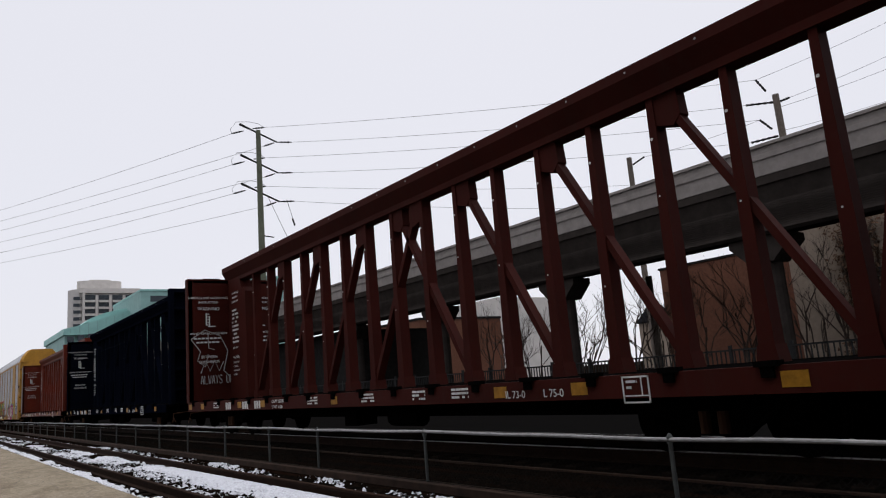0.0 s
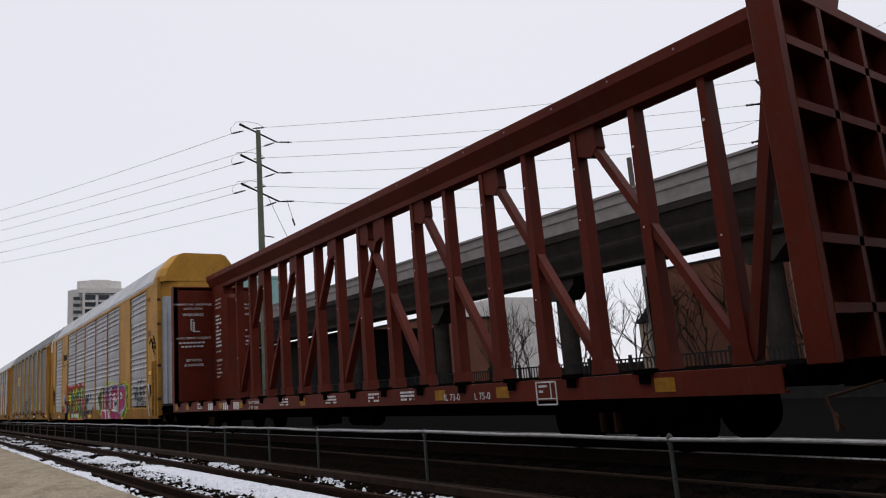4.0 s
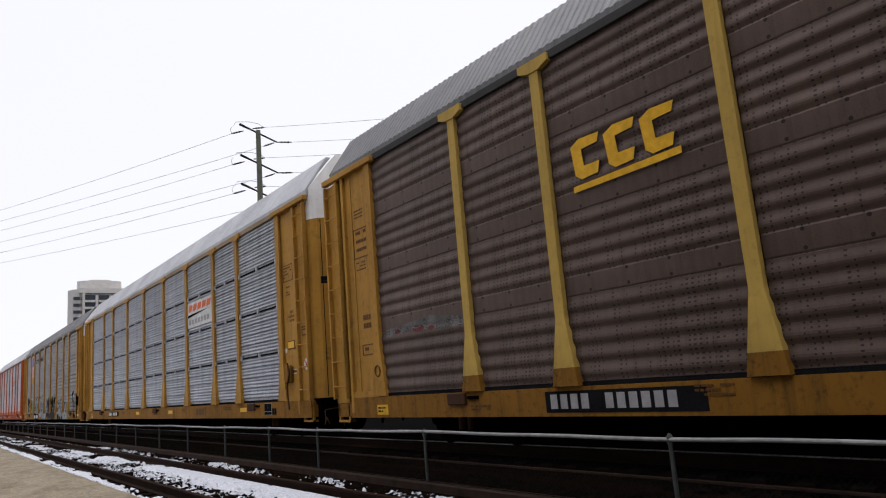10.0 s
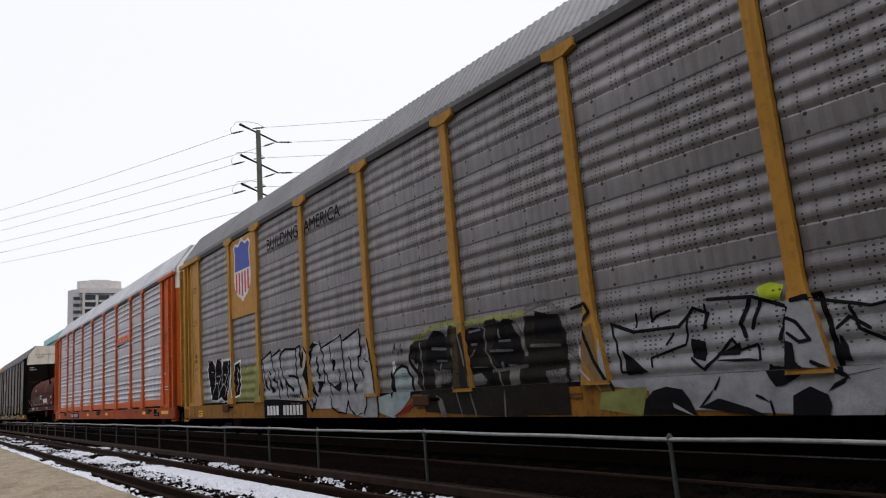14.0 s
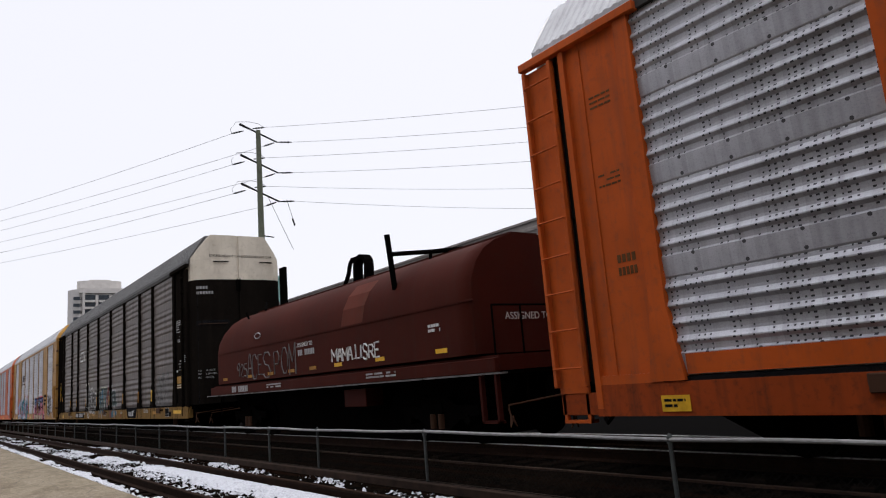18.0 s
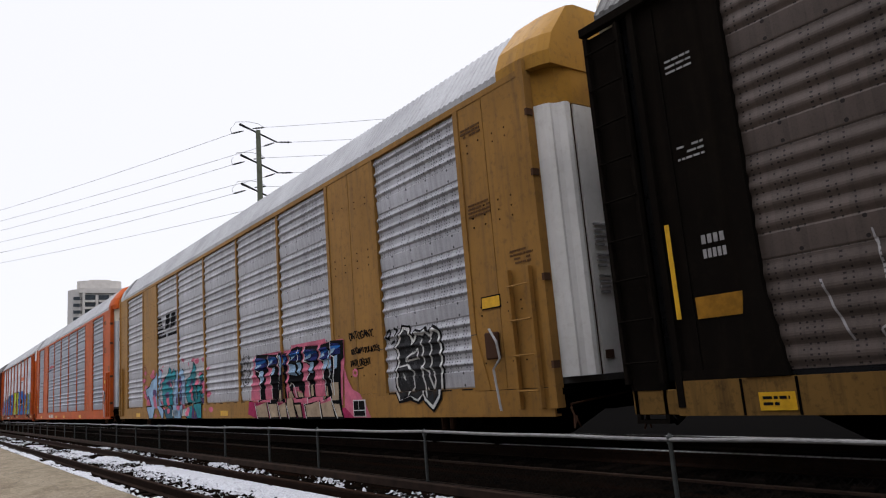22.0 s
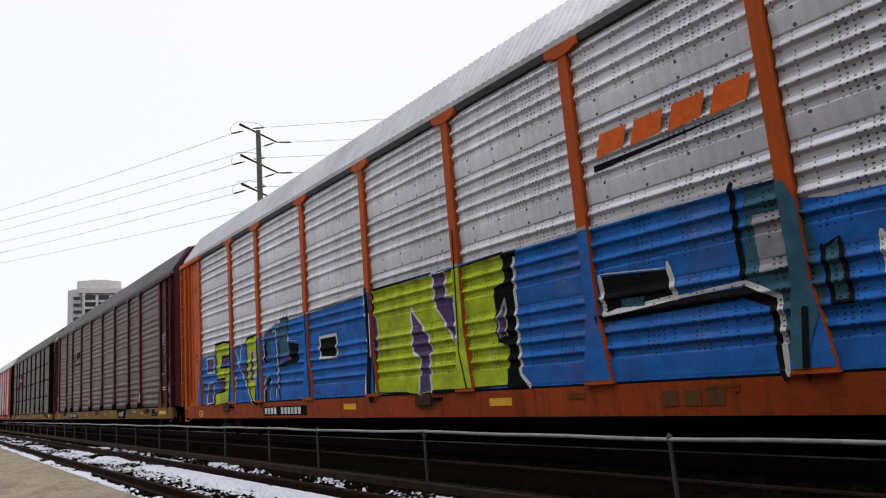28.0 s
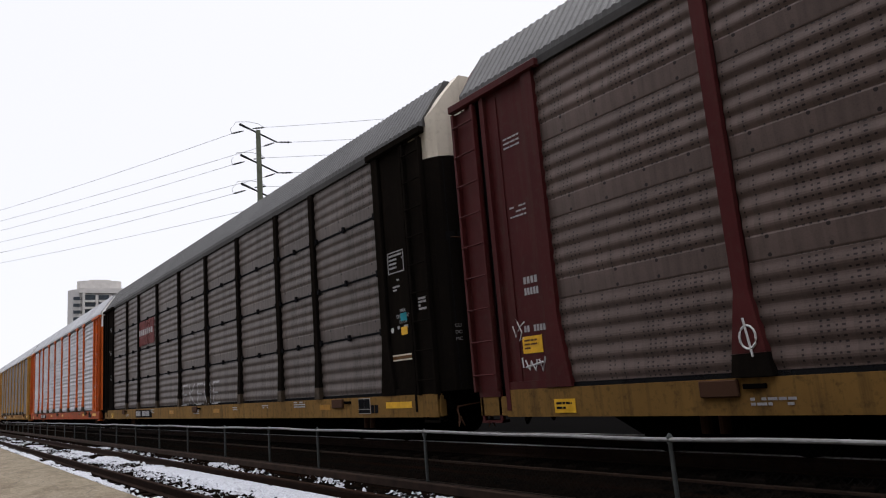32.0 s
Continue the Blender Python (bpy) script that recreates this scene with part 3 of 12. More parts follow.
GLYPHS = {
    "A": [[(0, 0), (.4, 1), (.6, 1), (1, 0)], [(.2, .38), (.8, .38)]],
    "B": [[(0, 0), (0, 1), (.7, 1), (.9, .8), (.7, .53), (0, .53)], [(.7, .53), (1, .27), (.7, 0), (0, 0)]],
    "C": [[(1, .8), (.75, 1), (.25, 1), (0, .75), (0, .25), (.25, 0), (.75, 0), (1, .2)]],
    "D": [[(0, 0), (0, 1), (.6, 1), (1, .7), (1, .3), (.6, 0), (0, 0)]],
    "E": [[(1, 1), (0, 1), (0, 0), (1, 0)], [(0, .5), (.8, .5)]],
    "G": [[(1, .8), (.75, 1), (.25, 1), (0, .75), (0, .25), (.25, 0), (1, 0), (1, .45), (.6, .45)]],
    "H": [[(0, 0), (0, 1)], [(1, 0), (1, 1)], [(0, .5), (1, .5)]],
    "I": [[(.5, 0), (.5, 1)]],
    "K": [[(0, 0), (0, 1)], [(1, 1), (.05, .48), (1, 0)]],
    "L": [[(0, 1), (0, 0), (1, 0)]],
    "M": [[(0, 0), (0, 1), (.5, .4), (1, 1), (1, 0)]],
    "N": [[(0, 0), (0, 1), (1, 0), (1, 1)]],
    "O": [[(.3, 0), (0, .3), (0, .7), (.3, 1), (.7, 1), (1, .7), (1, .3), (.7, 0), (.3, 0)]],
    "P": [[(0, 0), (0, 1), (.75, 1), (1, .8), (1, .62), (.75, .45), (0, .45)]],
    "R": [[(0, 0), (0, 1), (.75, 1), (1, .8), (.75, .5), (0, .5)], [(.45, .5), (1, 0)]],
    "S": [[(1, .85), (.75, 1), (.25, 1), (0, .78), (.25, .53), (.75, .47), (1, .24), (.75, 0), (.25, 0), (0, .15)]],
    "T": [[(0, 1), (1, 1)], [(.5, 1), (.5, 0)]],
    "U": [[(0, 1), (0, .25), (.25, 0), (.75, 0), (1, .25), (1, 1)]],
    "V": [[(0, 1), (.5, 0), (1, 1)]],
    "W": [[(0, 1), (.25, 0), (.5, .7), (.75, 0), (1, 1)]],
    "Y": [[(0, 1), (.5, .5), (1, 1)], [(.5, .5), (.5, 0)]],
    "0": [[(.3, 0), (0, .3), (0, .7), (.3, 1), (.7, 1), (1, .7), (1, .3), (.7, 0), (.3, 0)]],
    "2": [[(0, .8), (.3, 1), (.7, 1), (1, .75), (0, 0), (1, 0)]],
    "5": [[(1, 1), (0, 1), (0, .55), (.7, .6), (1, .35), (.7, 0), (0, .05)]],
    "9": [[(1, .7), (.7, .45), (.2, .5), (0, .75), (.3, 1), (.8, 1), (1, .7), (.7, 0)]],
    ".": [[(.4, 0), (.5, .04)]],
    "8": [[(.3, .52), (.05, .78), (.3, 1), (.7, 1), (.95, .78), (.7, .52), (.3, .52), (0, .25), (.3, 0), (.7, 0), (1, .25), (.7, .52)]],
}


def bars(rows, material, parent, name="marking", x=-1.556, label=""):
    """Flat painted bars: rows of (y0, y1, z0, z1)."""
    bm = bmesh.new()
    for y0, y1, z0, z1 in rows:
        box(bm, x - 0.002, x + 0.004, min(y0, y1), max(y0, y1), z0, z1)
    return part(name, bm, material, parent, label)


def fine_print(y, z, w, lines, material, parent, x=-1.556, h=0.035, gap=0.06):
    rng = random.Random(int(abs(y * 97 + z * 131)))
    rows = []
    for k in range(lines):
        a = y
        while a > y - w:
            b = max(a - rng.uniform(0.05, 0.16), y - w)
            if rng.random() < 0.85:
                rows.append((a, b + 0.018, z - k * gap, z - k * gap + h))
            a = b
    bars(rows, material, parent, "fine_print", x, "small illegible stencilled lettering")


def number_bars(y, z, material, parent, h=0.2, w=0.105, groups=(4, 6), x=-1.556):
    """A reporting mark: one upright bar a character."""
    rows, a = [], y
    for g in groups:
        for _ in range(g):
            rows.append((a, a - w * 0.68, z, z + h))
            a -= w
        a -= w * 1.2
    for row in rows:
        bars([row], material, parent, "number_marking", x, "stencilled number as bars")


SHARED = {}


def shared(key, build):
    if key not in SHARED:
        SHARED[key] = done(build(), key if isinstance(key, str) else key[0])
    me = SHARED[key]
    return me


def piece(name, key, build, material, parent, at=(0, 0, 0), label=""):
    """A part whose mesh is shared by all alike parts of one material."""
    k = (name, key, material)
    if k not in SHARED:
        me = done(build(), name)
        me.materials.append(M[material])
        SHARED[k] = me
    ob = new(name, SHARED[k])
    ob.parent, ob.location = parent, at
    if label:
        ob["label"] = label
    return ob


def truck(car, y, material="steel"):
    """A four-wheel bogie with its centre at y."""
    def frame_mesh():
        bm = bmesh.new()
        for sx in (-1, 1):
            x = sx * 1.0
            prism(bm, [(-1.15, 0.50), (-1.15, 0.66), (-0.55, 0.66), (-0.30, 0.80), (0.30, 0.80), (0.55, 0.66),
                       (1.15, 0.66), (1.15, 0.50), (0.62, 0.42), (0.30, 0.24), (-0.30, 0.24), (-0.62, 0.42)],
                  "x", x - 0.07, x + 0.07)
        box(bm, -1.1, 1.1, -0.16, 0.16, 0.5, 0.72)
        return bm

    def spring_mesh():
        return tube(bmesh.new(), [(0, 0, 0.27), (0, 0, 0.52)], 0.07, 10)

    def wheel_mesh():
        bm = bmesh.new()
        for sx in (-1, 1):
            disc(bm, (sx * 0.75, 0, 0.42), 0.42, 0.13, 24)
            disc(bm, (sx * 0.69, 0, 0.42), 0.45, 0.03, 24)
        tube(bm, [(-1.12, 0, 0.42), (1.12, 0, 0.42)], 0.08, 10)
        return bm

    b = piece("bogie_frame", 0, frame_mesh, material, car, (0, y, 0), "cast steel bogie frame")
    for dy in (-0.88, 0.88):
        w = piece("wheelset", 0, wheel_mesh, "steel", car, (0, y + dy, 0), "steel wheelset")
    for dy in (-0.12, 0.12):
        piece("spring", 0, spring_mesh, "rust", car, (-1.08, y + dy, 0))
    return b


def coupler(car, y, way, material="steel"):
    def mesh():
        bm = bmesh.new()
        box(bm, -0.09, 0.09, 0, 0.75, 0.78, 0.95)
        box(bm, -0.16, 0.14, 0.70, 0.98, 0.72, 1.0)
        box(bm, -0.30, 0.30, -0.15, 0.05, 0.70, 1.05)
        return bm
    c = piece("coupler", 0, mesh, material, car, (0, y, 0))
    if way < 0:
        c.rotation_euler[2] = math.pi

    def hose():
        bm = bmesh.new()
        tube(bm, [(-0.42, 0.1, 0.75), (-0.44, 0.28, 0.55), (-0.40, 0.45, 0.38), (-0.30, 0.62, 0.30), (-0.2, 0.75, 0.36)], 0.028, 8)
        return bm
    h = piece("air_hose", 0, hose, "steel", car, (0, y, 0))
    if way < 0:
        h.rotation_euler[2] = math.pi

    def lever():
        bm = bmesh.new()
        tube(bm, [(-1.38, 0.15, 0.62), (-1.40, 0.22, 0.50), (-1.32, 0.24, 0.36), (-1.36, 0.22, 0.5), (-1.44, 0.24, 0.36),
                  (-1.40, 0.22, 0.5), (-1.38, 0.16, 0.66), (-0.2, 0.2, 0.74)], 0.016, 6)
        return bm
    v = piece("uncoupling_lever", 0, lever, "rust", car, (0, y, 0), "bent rusty uncoupling lever")
    if way < 0:
        v.scale[1] = -1


def ladder(car, y0, y1, z0, z1, rungs, material, x=-1.60, name="ladder"):
    bm = bmesh.new()
    for y in (y0, y1):
        box(bm, x - 0.01, x + 0.07, y - 0.03, y + 0.03, z0, z1)
    top = part(name, chamfer(bm, 0.006), material, car, "steel side ladder")
    for k in range(rungs):
        z = z0 + (k + 0.5) * (z1 - z0) / rungs
        piece("rung", (round(y1 - y0, 2)), lambda: tube(bmesh.new(), [(0, 0, 0), (0, y1 - y0, 0)], 0.014, 6),
              material, top, (x - 0.015, y0, z))
    return top


def roof_line(x):
    a = abs(x)
    return 6.47 if a <= 0.95 else 6.47 - (a - 0.95) / 0.55 * 0.83


def roof_mesh(start=0.12, stop=26.92):
    bm = bmesh.new()
    outline = [(-1.52, 5.50), (-1.52, 5.63), (-0.95, 6.47), (0.95, 6.47), (1.52, 5.63), (1.52, 5.50)]
    step, rings, k = 0.052, [], 0
    y = start
    while y <= stop:
        d = (0.0, 0.013, 0.013, 0.0)[k % 4]
        ring = []
        for i, (x, z) in enumerate(outline):
            s = 0 if i in (0, 5) else d
            ring.append(bm.verts.new((x * (1 - s / 3), y, z - s)))
        rings.append(ring)
        y += step if k % 2 else step * 0.5
        k += 1
    for u, w in zip(rings, rings[1:]):
        for i in range(5):
            bm.faces.new((u[i + 1], u[i], w[i], w[i + 1]))
    for ring in (rings[0], rings[-1]):
        bm.faces.new(ring)
    bmesh.ops.recalc_face_normals(bm, faces=bm.faces[:])
    return bm


DOOR_PLAN = [(-1.50, 0.62), (-1.50, 0.28), (-1.45, 0.10), (-1.35, -0.05), (-1.18, -0.16), (-0.9, -0.25), (-0.5, -0.29), (-0.04, -0.30), (-0.03, -0.26),
             (0.03, -0.26), (0.04, -0.30), (0.5, -0.30), (0.95, -0.30), (1.28, -0.27), (1.46, -0.18), (1.55, 0.0), (1.57, 0.28), (1.57, 0.62)]


def door_y(x):
    """Where the face of the end door lies at x."""
    for (x0, y0), (x1, y1) in zip(DOOR_PLAN, DOOR_PLAN[1:]):
        if x0 <= x <= x1 and x1 > x0:
            return y0 + (y1 - y0) * (x - x0) / (x1 - x0)
    return -0.3


def door_strip(bm, x0, x1, z0, z1, lift=0.004):
    """A flat mark that follows the curve of the end door."""
    n = max(1, int((x1 - x0) / 0.09))
    for k in range(n):
        a, b = x0 + (x1 - x0) * k / n, x0 + (x1 - x0) * (k + 1) / n
        v = [bm.verts.new((x, door_y(x) - lift, z)) for x, z in ((a, z0), (b, z0), (b, z1), (a, z1))]
        bm.faces.new(v)
    return bm


def end_door(z0, z1, roofed, flip):
    """The rounded end of a car, from z0 up to z1 or to the roof."""
    plan = DOOR_PLAN
    bm = bmesh.new()
    rows = []
    for k in range(2):
        row = []
        for x, y in plan:
            z = z0 if k == 0 else (min(z1, roof_line(x) - 0.04) if roofed else z1)
            row.append(bm.verts.new((x, (26.95 - y * 0.5) if flip else y, z)))
        rows.append(row)
    for i in range(len(plan) - 1):
        bm.faces.new((rows[0][i], rows[0][i + 1], rows[1][i + 1], rows[1][i]))
    inner = [bm.verts.new((v.co.x * 0.98, v.co.y + (-0.25 if flip else 0.25), v.co.z)) for v in rows[1]]
    for i in range(len(plan) - 1):
        bm.faces.new((rows[1][i], rows[1][i + 1], inner[i + 1], inner[i]))
    bmesh.ops.recalc_face_normals(bm, faces=bm.faces[:])
    return bm


def upright(bm, rows, back=-1.49):
    """A post whose half-width and depth change with height: rows of (z, half-width, front), from the top down."""
    rings = [[bm.verts.new(p) for p in ((back, -w, z), (x, -w, z), (x, w, z), (back, w, z))] for z, w, x in rows]
    for u, v in zip(rings, rings[1:]):
        for i in range(4):
            bm.faces.new((u[i], u[(i + 1) % 4], v[(i + 1) % 4], v[i]))
    bm.faces.new(rings[0][::-1])
    bm.faces.new(rings[-1])
    bmesh.ops.recalc_face_normals(bm, faces=bm.faces[:])
    return bm


def post_mesh(cap, wide):
    def build():
        bm = upright(bmesh.new(), [(z, 0.085 + wide * flare(z), -1.57 - 0.035 * flare(z)) for z in (WALL1, 1.79, 1.14)])
        if cap:
            prism(bm, [(-0.30, WALL1 - 0.02), (-0.30, WALL1 + 0.09), (0.30, WALL1 + 0.09), (0.30, WALL1 - 0.02),
                       (0.10, WALL1 - 0.09), (-0.10, WALL1 - 0.09)], "x", -1.585, -1.50)
        return bm
    return build


def foot_mesh(wide):
    """The grimy foot of a post, bolted to the sill."""
    def build():
        return upright(bmesh.new(), [(z, 0.085 + wide * flare(z), -1.57 - 0.035 * flare(z)) for z in (1.137, 0.90)])
    return build


def underframe(car, sill, length=LEN, depth=(SILL0, SILL1)):
    def sill_mesh():
        bm = bmesh.new()
        prism(bm, [(-1.55, depth[0]), (-1.55, depth[1]), (-1.44, depth[1]), (-1.44, depth[1] - 0.03), (-1.52, depth[1] - 0.03),
                   (-1.52, depth[0] + 0.03), (-1.44, depth[0] + 0.03), (-1.44, depth[0])], "y", 0.25, length - 0.25)
        return bm
    piece("side_sill", (length, depth), sill_mesh, sill, car)

    def deck_mesh():
        bm = bmesh.new()
        box(bm, -1.45, 1.55, 0.15, length - 0.15, depth[1] - 0.10, depth[1] - 0.01)
        box(bm, -0.35, 0.35, 0.3, length - 0.3, depth[0], depth[1] - 0.12)
        # Near-black and deeper than a real sill, filling in the shade beneath.
        prism(bm, [(0.9, depth[0] + 0.02), (length - 0.9, depth[0] + 0.02), (length - 1.8, 0.08), (1.8, 0.08)] if length > 24 else
              [(1.2, depth[0]), (length - 1.2, depth[0]), (length - 4.4, 0.42), (4.4, 0.42)], "x", -0.34, 0.34)
        for k in range(10):
            y = 5.2 + k * (length - 10.4) / 9
            box(bm, -1.42, 1.42, y - 0.06, y + 0.06, depth[0] + 0.06, depth[1] - 0.12)
        box(bm, 1.44, 1.55, 0.25, length - 0.25, depth[0], depth[1])
        return bm
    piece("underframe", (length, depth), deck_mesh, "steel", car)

    def brake_mesh():
        bm = bmesh.new()
        tube(bm, [(-0.9, length * 0.42, 0.45), (-0.9, length * 0.42 + 1.0, 0.45)], 0.16, 12)
        tube(bm, [(-0.6, length * 0.36, 0.5), (-0.6, length * 0.62, 0.5)], 0.025, 6)
        box(bm, -1.1, -0.6, length * 0.52, length * 0.52 + 0.5, 0.3, 0.6)
        return bm
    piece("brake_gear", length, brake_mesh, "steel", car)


def autorack(label, u, screens, posts, sill, ends, top="white", roof="roof", cap=True, wide=0.145, seams=False,
             ribs="round", wheel_at=(3.3, 23.35), shift=0.0, foot="foot_grime", clip="zinc", eave="eave_shade"):
    """A covered car carrier with side screens between tapered posts, ladders and rounded end doors."""
    car = thing("autorack_car", label, "railcar", "freight train")
    MOVING.append((car, u))
    sill_mat = {"yellow": "sill_yellow", "ochre": "sill_ochre", "orange": "sill_orange"}[sill]
    underframe(car, sill_mat)
    places = [POSTS[0]] + [p + shift * (1 - (p - 4.6) / 20.7) for p in POSTS[1:-1]] + [POSTS[-1]]
    for a, b in zip(places, places[1:]):
        for k in range(ROWS):
            low = ribs == "round" and k == 0
            ob = new("panel", screen_mesh(b - a - 0.2, screens, "base" if low else ribs))
            ob.parent, ob.location = car, (FACE, a + 0.1, WALL0 + k * ROW_H - (0.3 if low else 0.0))
    for y in places[1:-1]:
        piece("post", (cap, wide), post_mesh(cap, wide), posts, car, (0, y, 0))
        piece("post_foot", wide, foot_mesh(wide), foot, car, (0, y, 0))
    for y in (POSTS[0], POSTS[-1]):
        piece("end_post", 0, lambda: upright(bmesh.new(), [(z, 0.11 + 0.13 * flare(z), -1.57) for z in (WALL1, 1.79, 0.9)], -1.46), ends, car, (0, y, 0))
    if seams:
        for a, b in zip(POSTS, POSTS[1:]):
            for k in (1, 2, 3):
                z = WALL0 + k * ROW_H
                piece("seam_strip", round(b - a, 2), lambda: boxes((-1.51, -1.488, 0.1, b - a - 0.1, -0.02, 0.02)), "mark_black", car, (0, a, z))
                for f in (0.06, 0.5, 0.94):
                    piece("seam_clip", 0, lambda: boxes((-1.55, -1.50, -0.032, 0.032, -0.055, 0.065)), clip, car, (0, a + f * (b - a), z))
    if ribs == "sharp":
        for a, b in zip(places, places[1:]):
            piece("base_strip", round(b - a, 2), lambda: boxes((-1.536, -1.485, 0.26, b - a - 0.26, 0.965, 1.19)), ends, car, (0, a, 0))
    # black ledge paints the dark gap under the screens; the header lies over them
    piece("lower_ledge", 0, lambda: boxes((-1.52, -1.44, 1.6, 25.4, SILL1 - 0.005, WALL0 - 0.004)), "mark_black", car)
    # by default the rail's dark colour holds the shadow below the roof
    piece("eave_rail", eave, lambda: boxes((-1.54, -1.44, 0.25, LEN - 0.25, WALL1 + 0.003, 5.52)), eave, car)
    piece("roof", 0, roof_mesh, roof, car, label="ribbed metal roof")
    piece("far_side", 0, lambda: boxes((1.44, 1.53, 0.6, LEN - 0.6, SILL1, 5.55)), screens, car)
    # ends: ladder, slot for the sliding door, folded-back pocket
    for flip, lad, slot, rail_, pocket, rib, brk in ((False, (0.22, 0.72), (0.72, 0.84), (0.84, 0.90), (0.90, 1.66), (1.64, 1.66), (0.1, 2.0)),
                                                     (True, (26.54, 27.04), (26.39, 26.54), (26.30, 26.39), (25.39, 26.30), (26.05, 26.08), (25.05, 27.12))):
        part("door_pocket", boxes((-1.50, -1.40, *pocket, 0.92, WALL1)), ends, car)
        part("pocket_frame", boxes((-1.56, -1.42, *rail_, 0.6, WALL1 + 0.02), (-1.545, -1.45, *pocket, SILL1 - 0.1, 1.0),
                                   (-1.515, -1.49, *rib, 1.0, WALL1 - 0.1)), ends, car)
        part("eave_bracket", chamfer(boxes((-1.615, -1.50, *brk, WALL1 - 0.02, WALL1 + 0.10)), 0.01), ends, car)
        ladder(car, *lad, 0.88, 5.34, 9, ends)
        # black plate put in for the darkness inside the slot
        part("door_slot", boxes((-1.46, -1.43, *slot, 0.9, WALL1)), "mark_black", car, "black plate standing for the dark slot of the sliding door")
        part("ladder_plate", boxes((-1.53, -1.49, *lad, 0.80, 5.34)), ends, car)
        part("end_door", end_door(0.92, 4.92, False, flip), ends, car)
        part("end_door_top", end_door(4.925, 6.46, True, flip), top, car, "pale painted top of the end door")
        e0, e1 = (0.10, 0.55) if not flip else (26.3, 26.9)
        part("end_frame", boxes((-1.40, 1.40, e0, e1, 0.62, 0.93)), "steel", car)
        part("end_sill", chamfer(boxes((-1.52, -1.40, lad[0] - 0.02, (1.7 if not flip else 27.05), 0.52, 0.86) if not flip else (-1.52, -1.40, 25.4, 27.05, 0.52, 0.80)), 0.01), sill_mat, car)
        part("step", boxes((-1.52, -1.46, lad[0] + 0.02, lad[0] + 0.07, 0.42, 0.8), (-1.52, -1.46, lad[1] - 0.07, lad[1] - 0.02, 0.42, 0.8),
                           (-1.53, -1.38, lad[0] + 0.02, lad[1] - 0.02, 0.42, 0.46)), ends, car)
        coupler(car, 0.1 if not flip else 26.75, 1 if flip else -1)
    for yy in wheel_at:
        truck(car, yy)
    # leading end door: grip painted as a dark recess, latch, small ladder and stencils
    for x0, x1 in ((-1.33, -0.33), (0.25, 1.2)):
        if ends in ("black", "maroon") or ribs == "fine":
            part("door_grip", door_strip(bmesh.new(), x0, x1, 3.42, 3.58), "mark_black", car, "flat black strip standing for a recessed grip")
        else:
            part("door_grip", door_strip(bmesh.new(), x0, x1, 3.53, 3.55), "eave_shade", car, "thin lip of the door, its shadow drawn as a line")
        part("grip_bar", tube(bmesh.new(), [(x, door_y(x) - 0.03, 3.47) for x in (x0 + 0.05, (x0 + x1) / 2, x1 - 0.05)], 0.010, 6), "rust", car)
        part("door_rail", tube(bmesh.new(), [(x, door_y(x) - 0.05, 5.52) for x in (x0 + 0.5, x0 + 0.75, x1)], 0.02, 6), "steel", car)
    for z0, z1 in ((4.55, 4.95), (2.3, 2.75)):
        part("door_latch", chamfer(boxes((-0.07, -0.02, -0.36, -0.29, z0, z1), (0.03, 0.08, -0.36, -0.29, z0, z1)), 0.01), "steel", car)
    low = part("door_ladder", boxes((-0.62, -0.58, -0.36, -0.32, 0.95, 1.75), (-0.12, -0.08, -0.36, -0.32, 0.95, 1.75)), "steel", car)
    for z in (1.1, 1.4, 1.7):
        piece("rung", "door", lambda: tube(bmesh.new(), [(-0.6, -0.34, 0), (-0.1, -0.34, 0)], 0.014, 6), "steel", low, (0, 0, z))
    part("door_hinge_line", door_strip(bmesh.new(), -1.30, -1.285, 0.95, 4.9), "mark_black", car)
    return car


def door_words(car, ink, top_ink="mark_black", numbered=False):
    """Words on the leading end doors."""
    for body, size, x, z, colour in (("EXCESS HEIGHT CAR", 0.115, -0.96, 5.68, top_ink), ("EXCESS HEIGHT CAR", 0.115, 0.12, 5.68, top_ink),
                                     ("CLOSE & LOCK", 0.08, -1.32, 1.95, ink), ("DOORS BEFORE", 0.08, -1.32, 1.84, ink), ("MOVING CAR", 0.08, -1.32, 1.73, ink)):
        cu = bpy.data.curves.new("lettering", "FONT")
        cu.body, cu.size, cu.extrude = body, size, 0.001
        cu.materials.append(M[colour])
        ob = new("lettering", cu)
        ob.parent = car
        if x > -1:
            ob.matrix_local = Matrix(((1, 0, 0, x), (0, 0, -1, -0.305), (0, 1, 0, z), (0, 0, 0, 1)))
        else:
            ob.matrix_local = Matrix(((0.92, 0, -0.39, x), (-0.39, 0, -0.92, -0.092), (0, 1, 0, z), (0, 0, 0, 1)))
    if not numbered:
        return
    bm = bmesh.new()
    for row, count in ((4.62, 4), (4.45, 6)):
        for k in range(count):
            door_strip(bm, -1.32 + k * 0.085, -1.26 + k * 0.085, row, row + 0.09)
    part("number_marking", bm, ink, car, "stencilled number as bars")


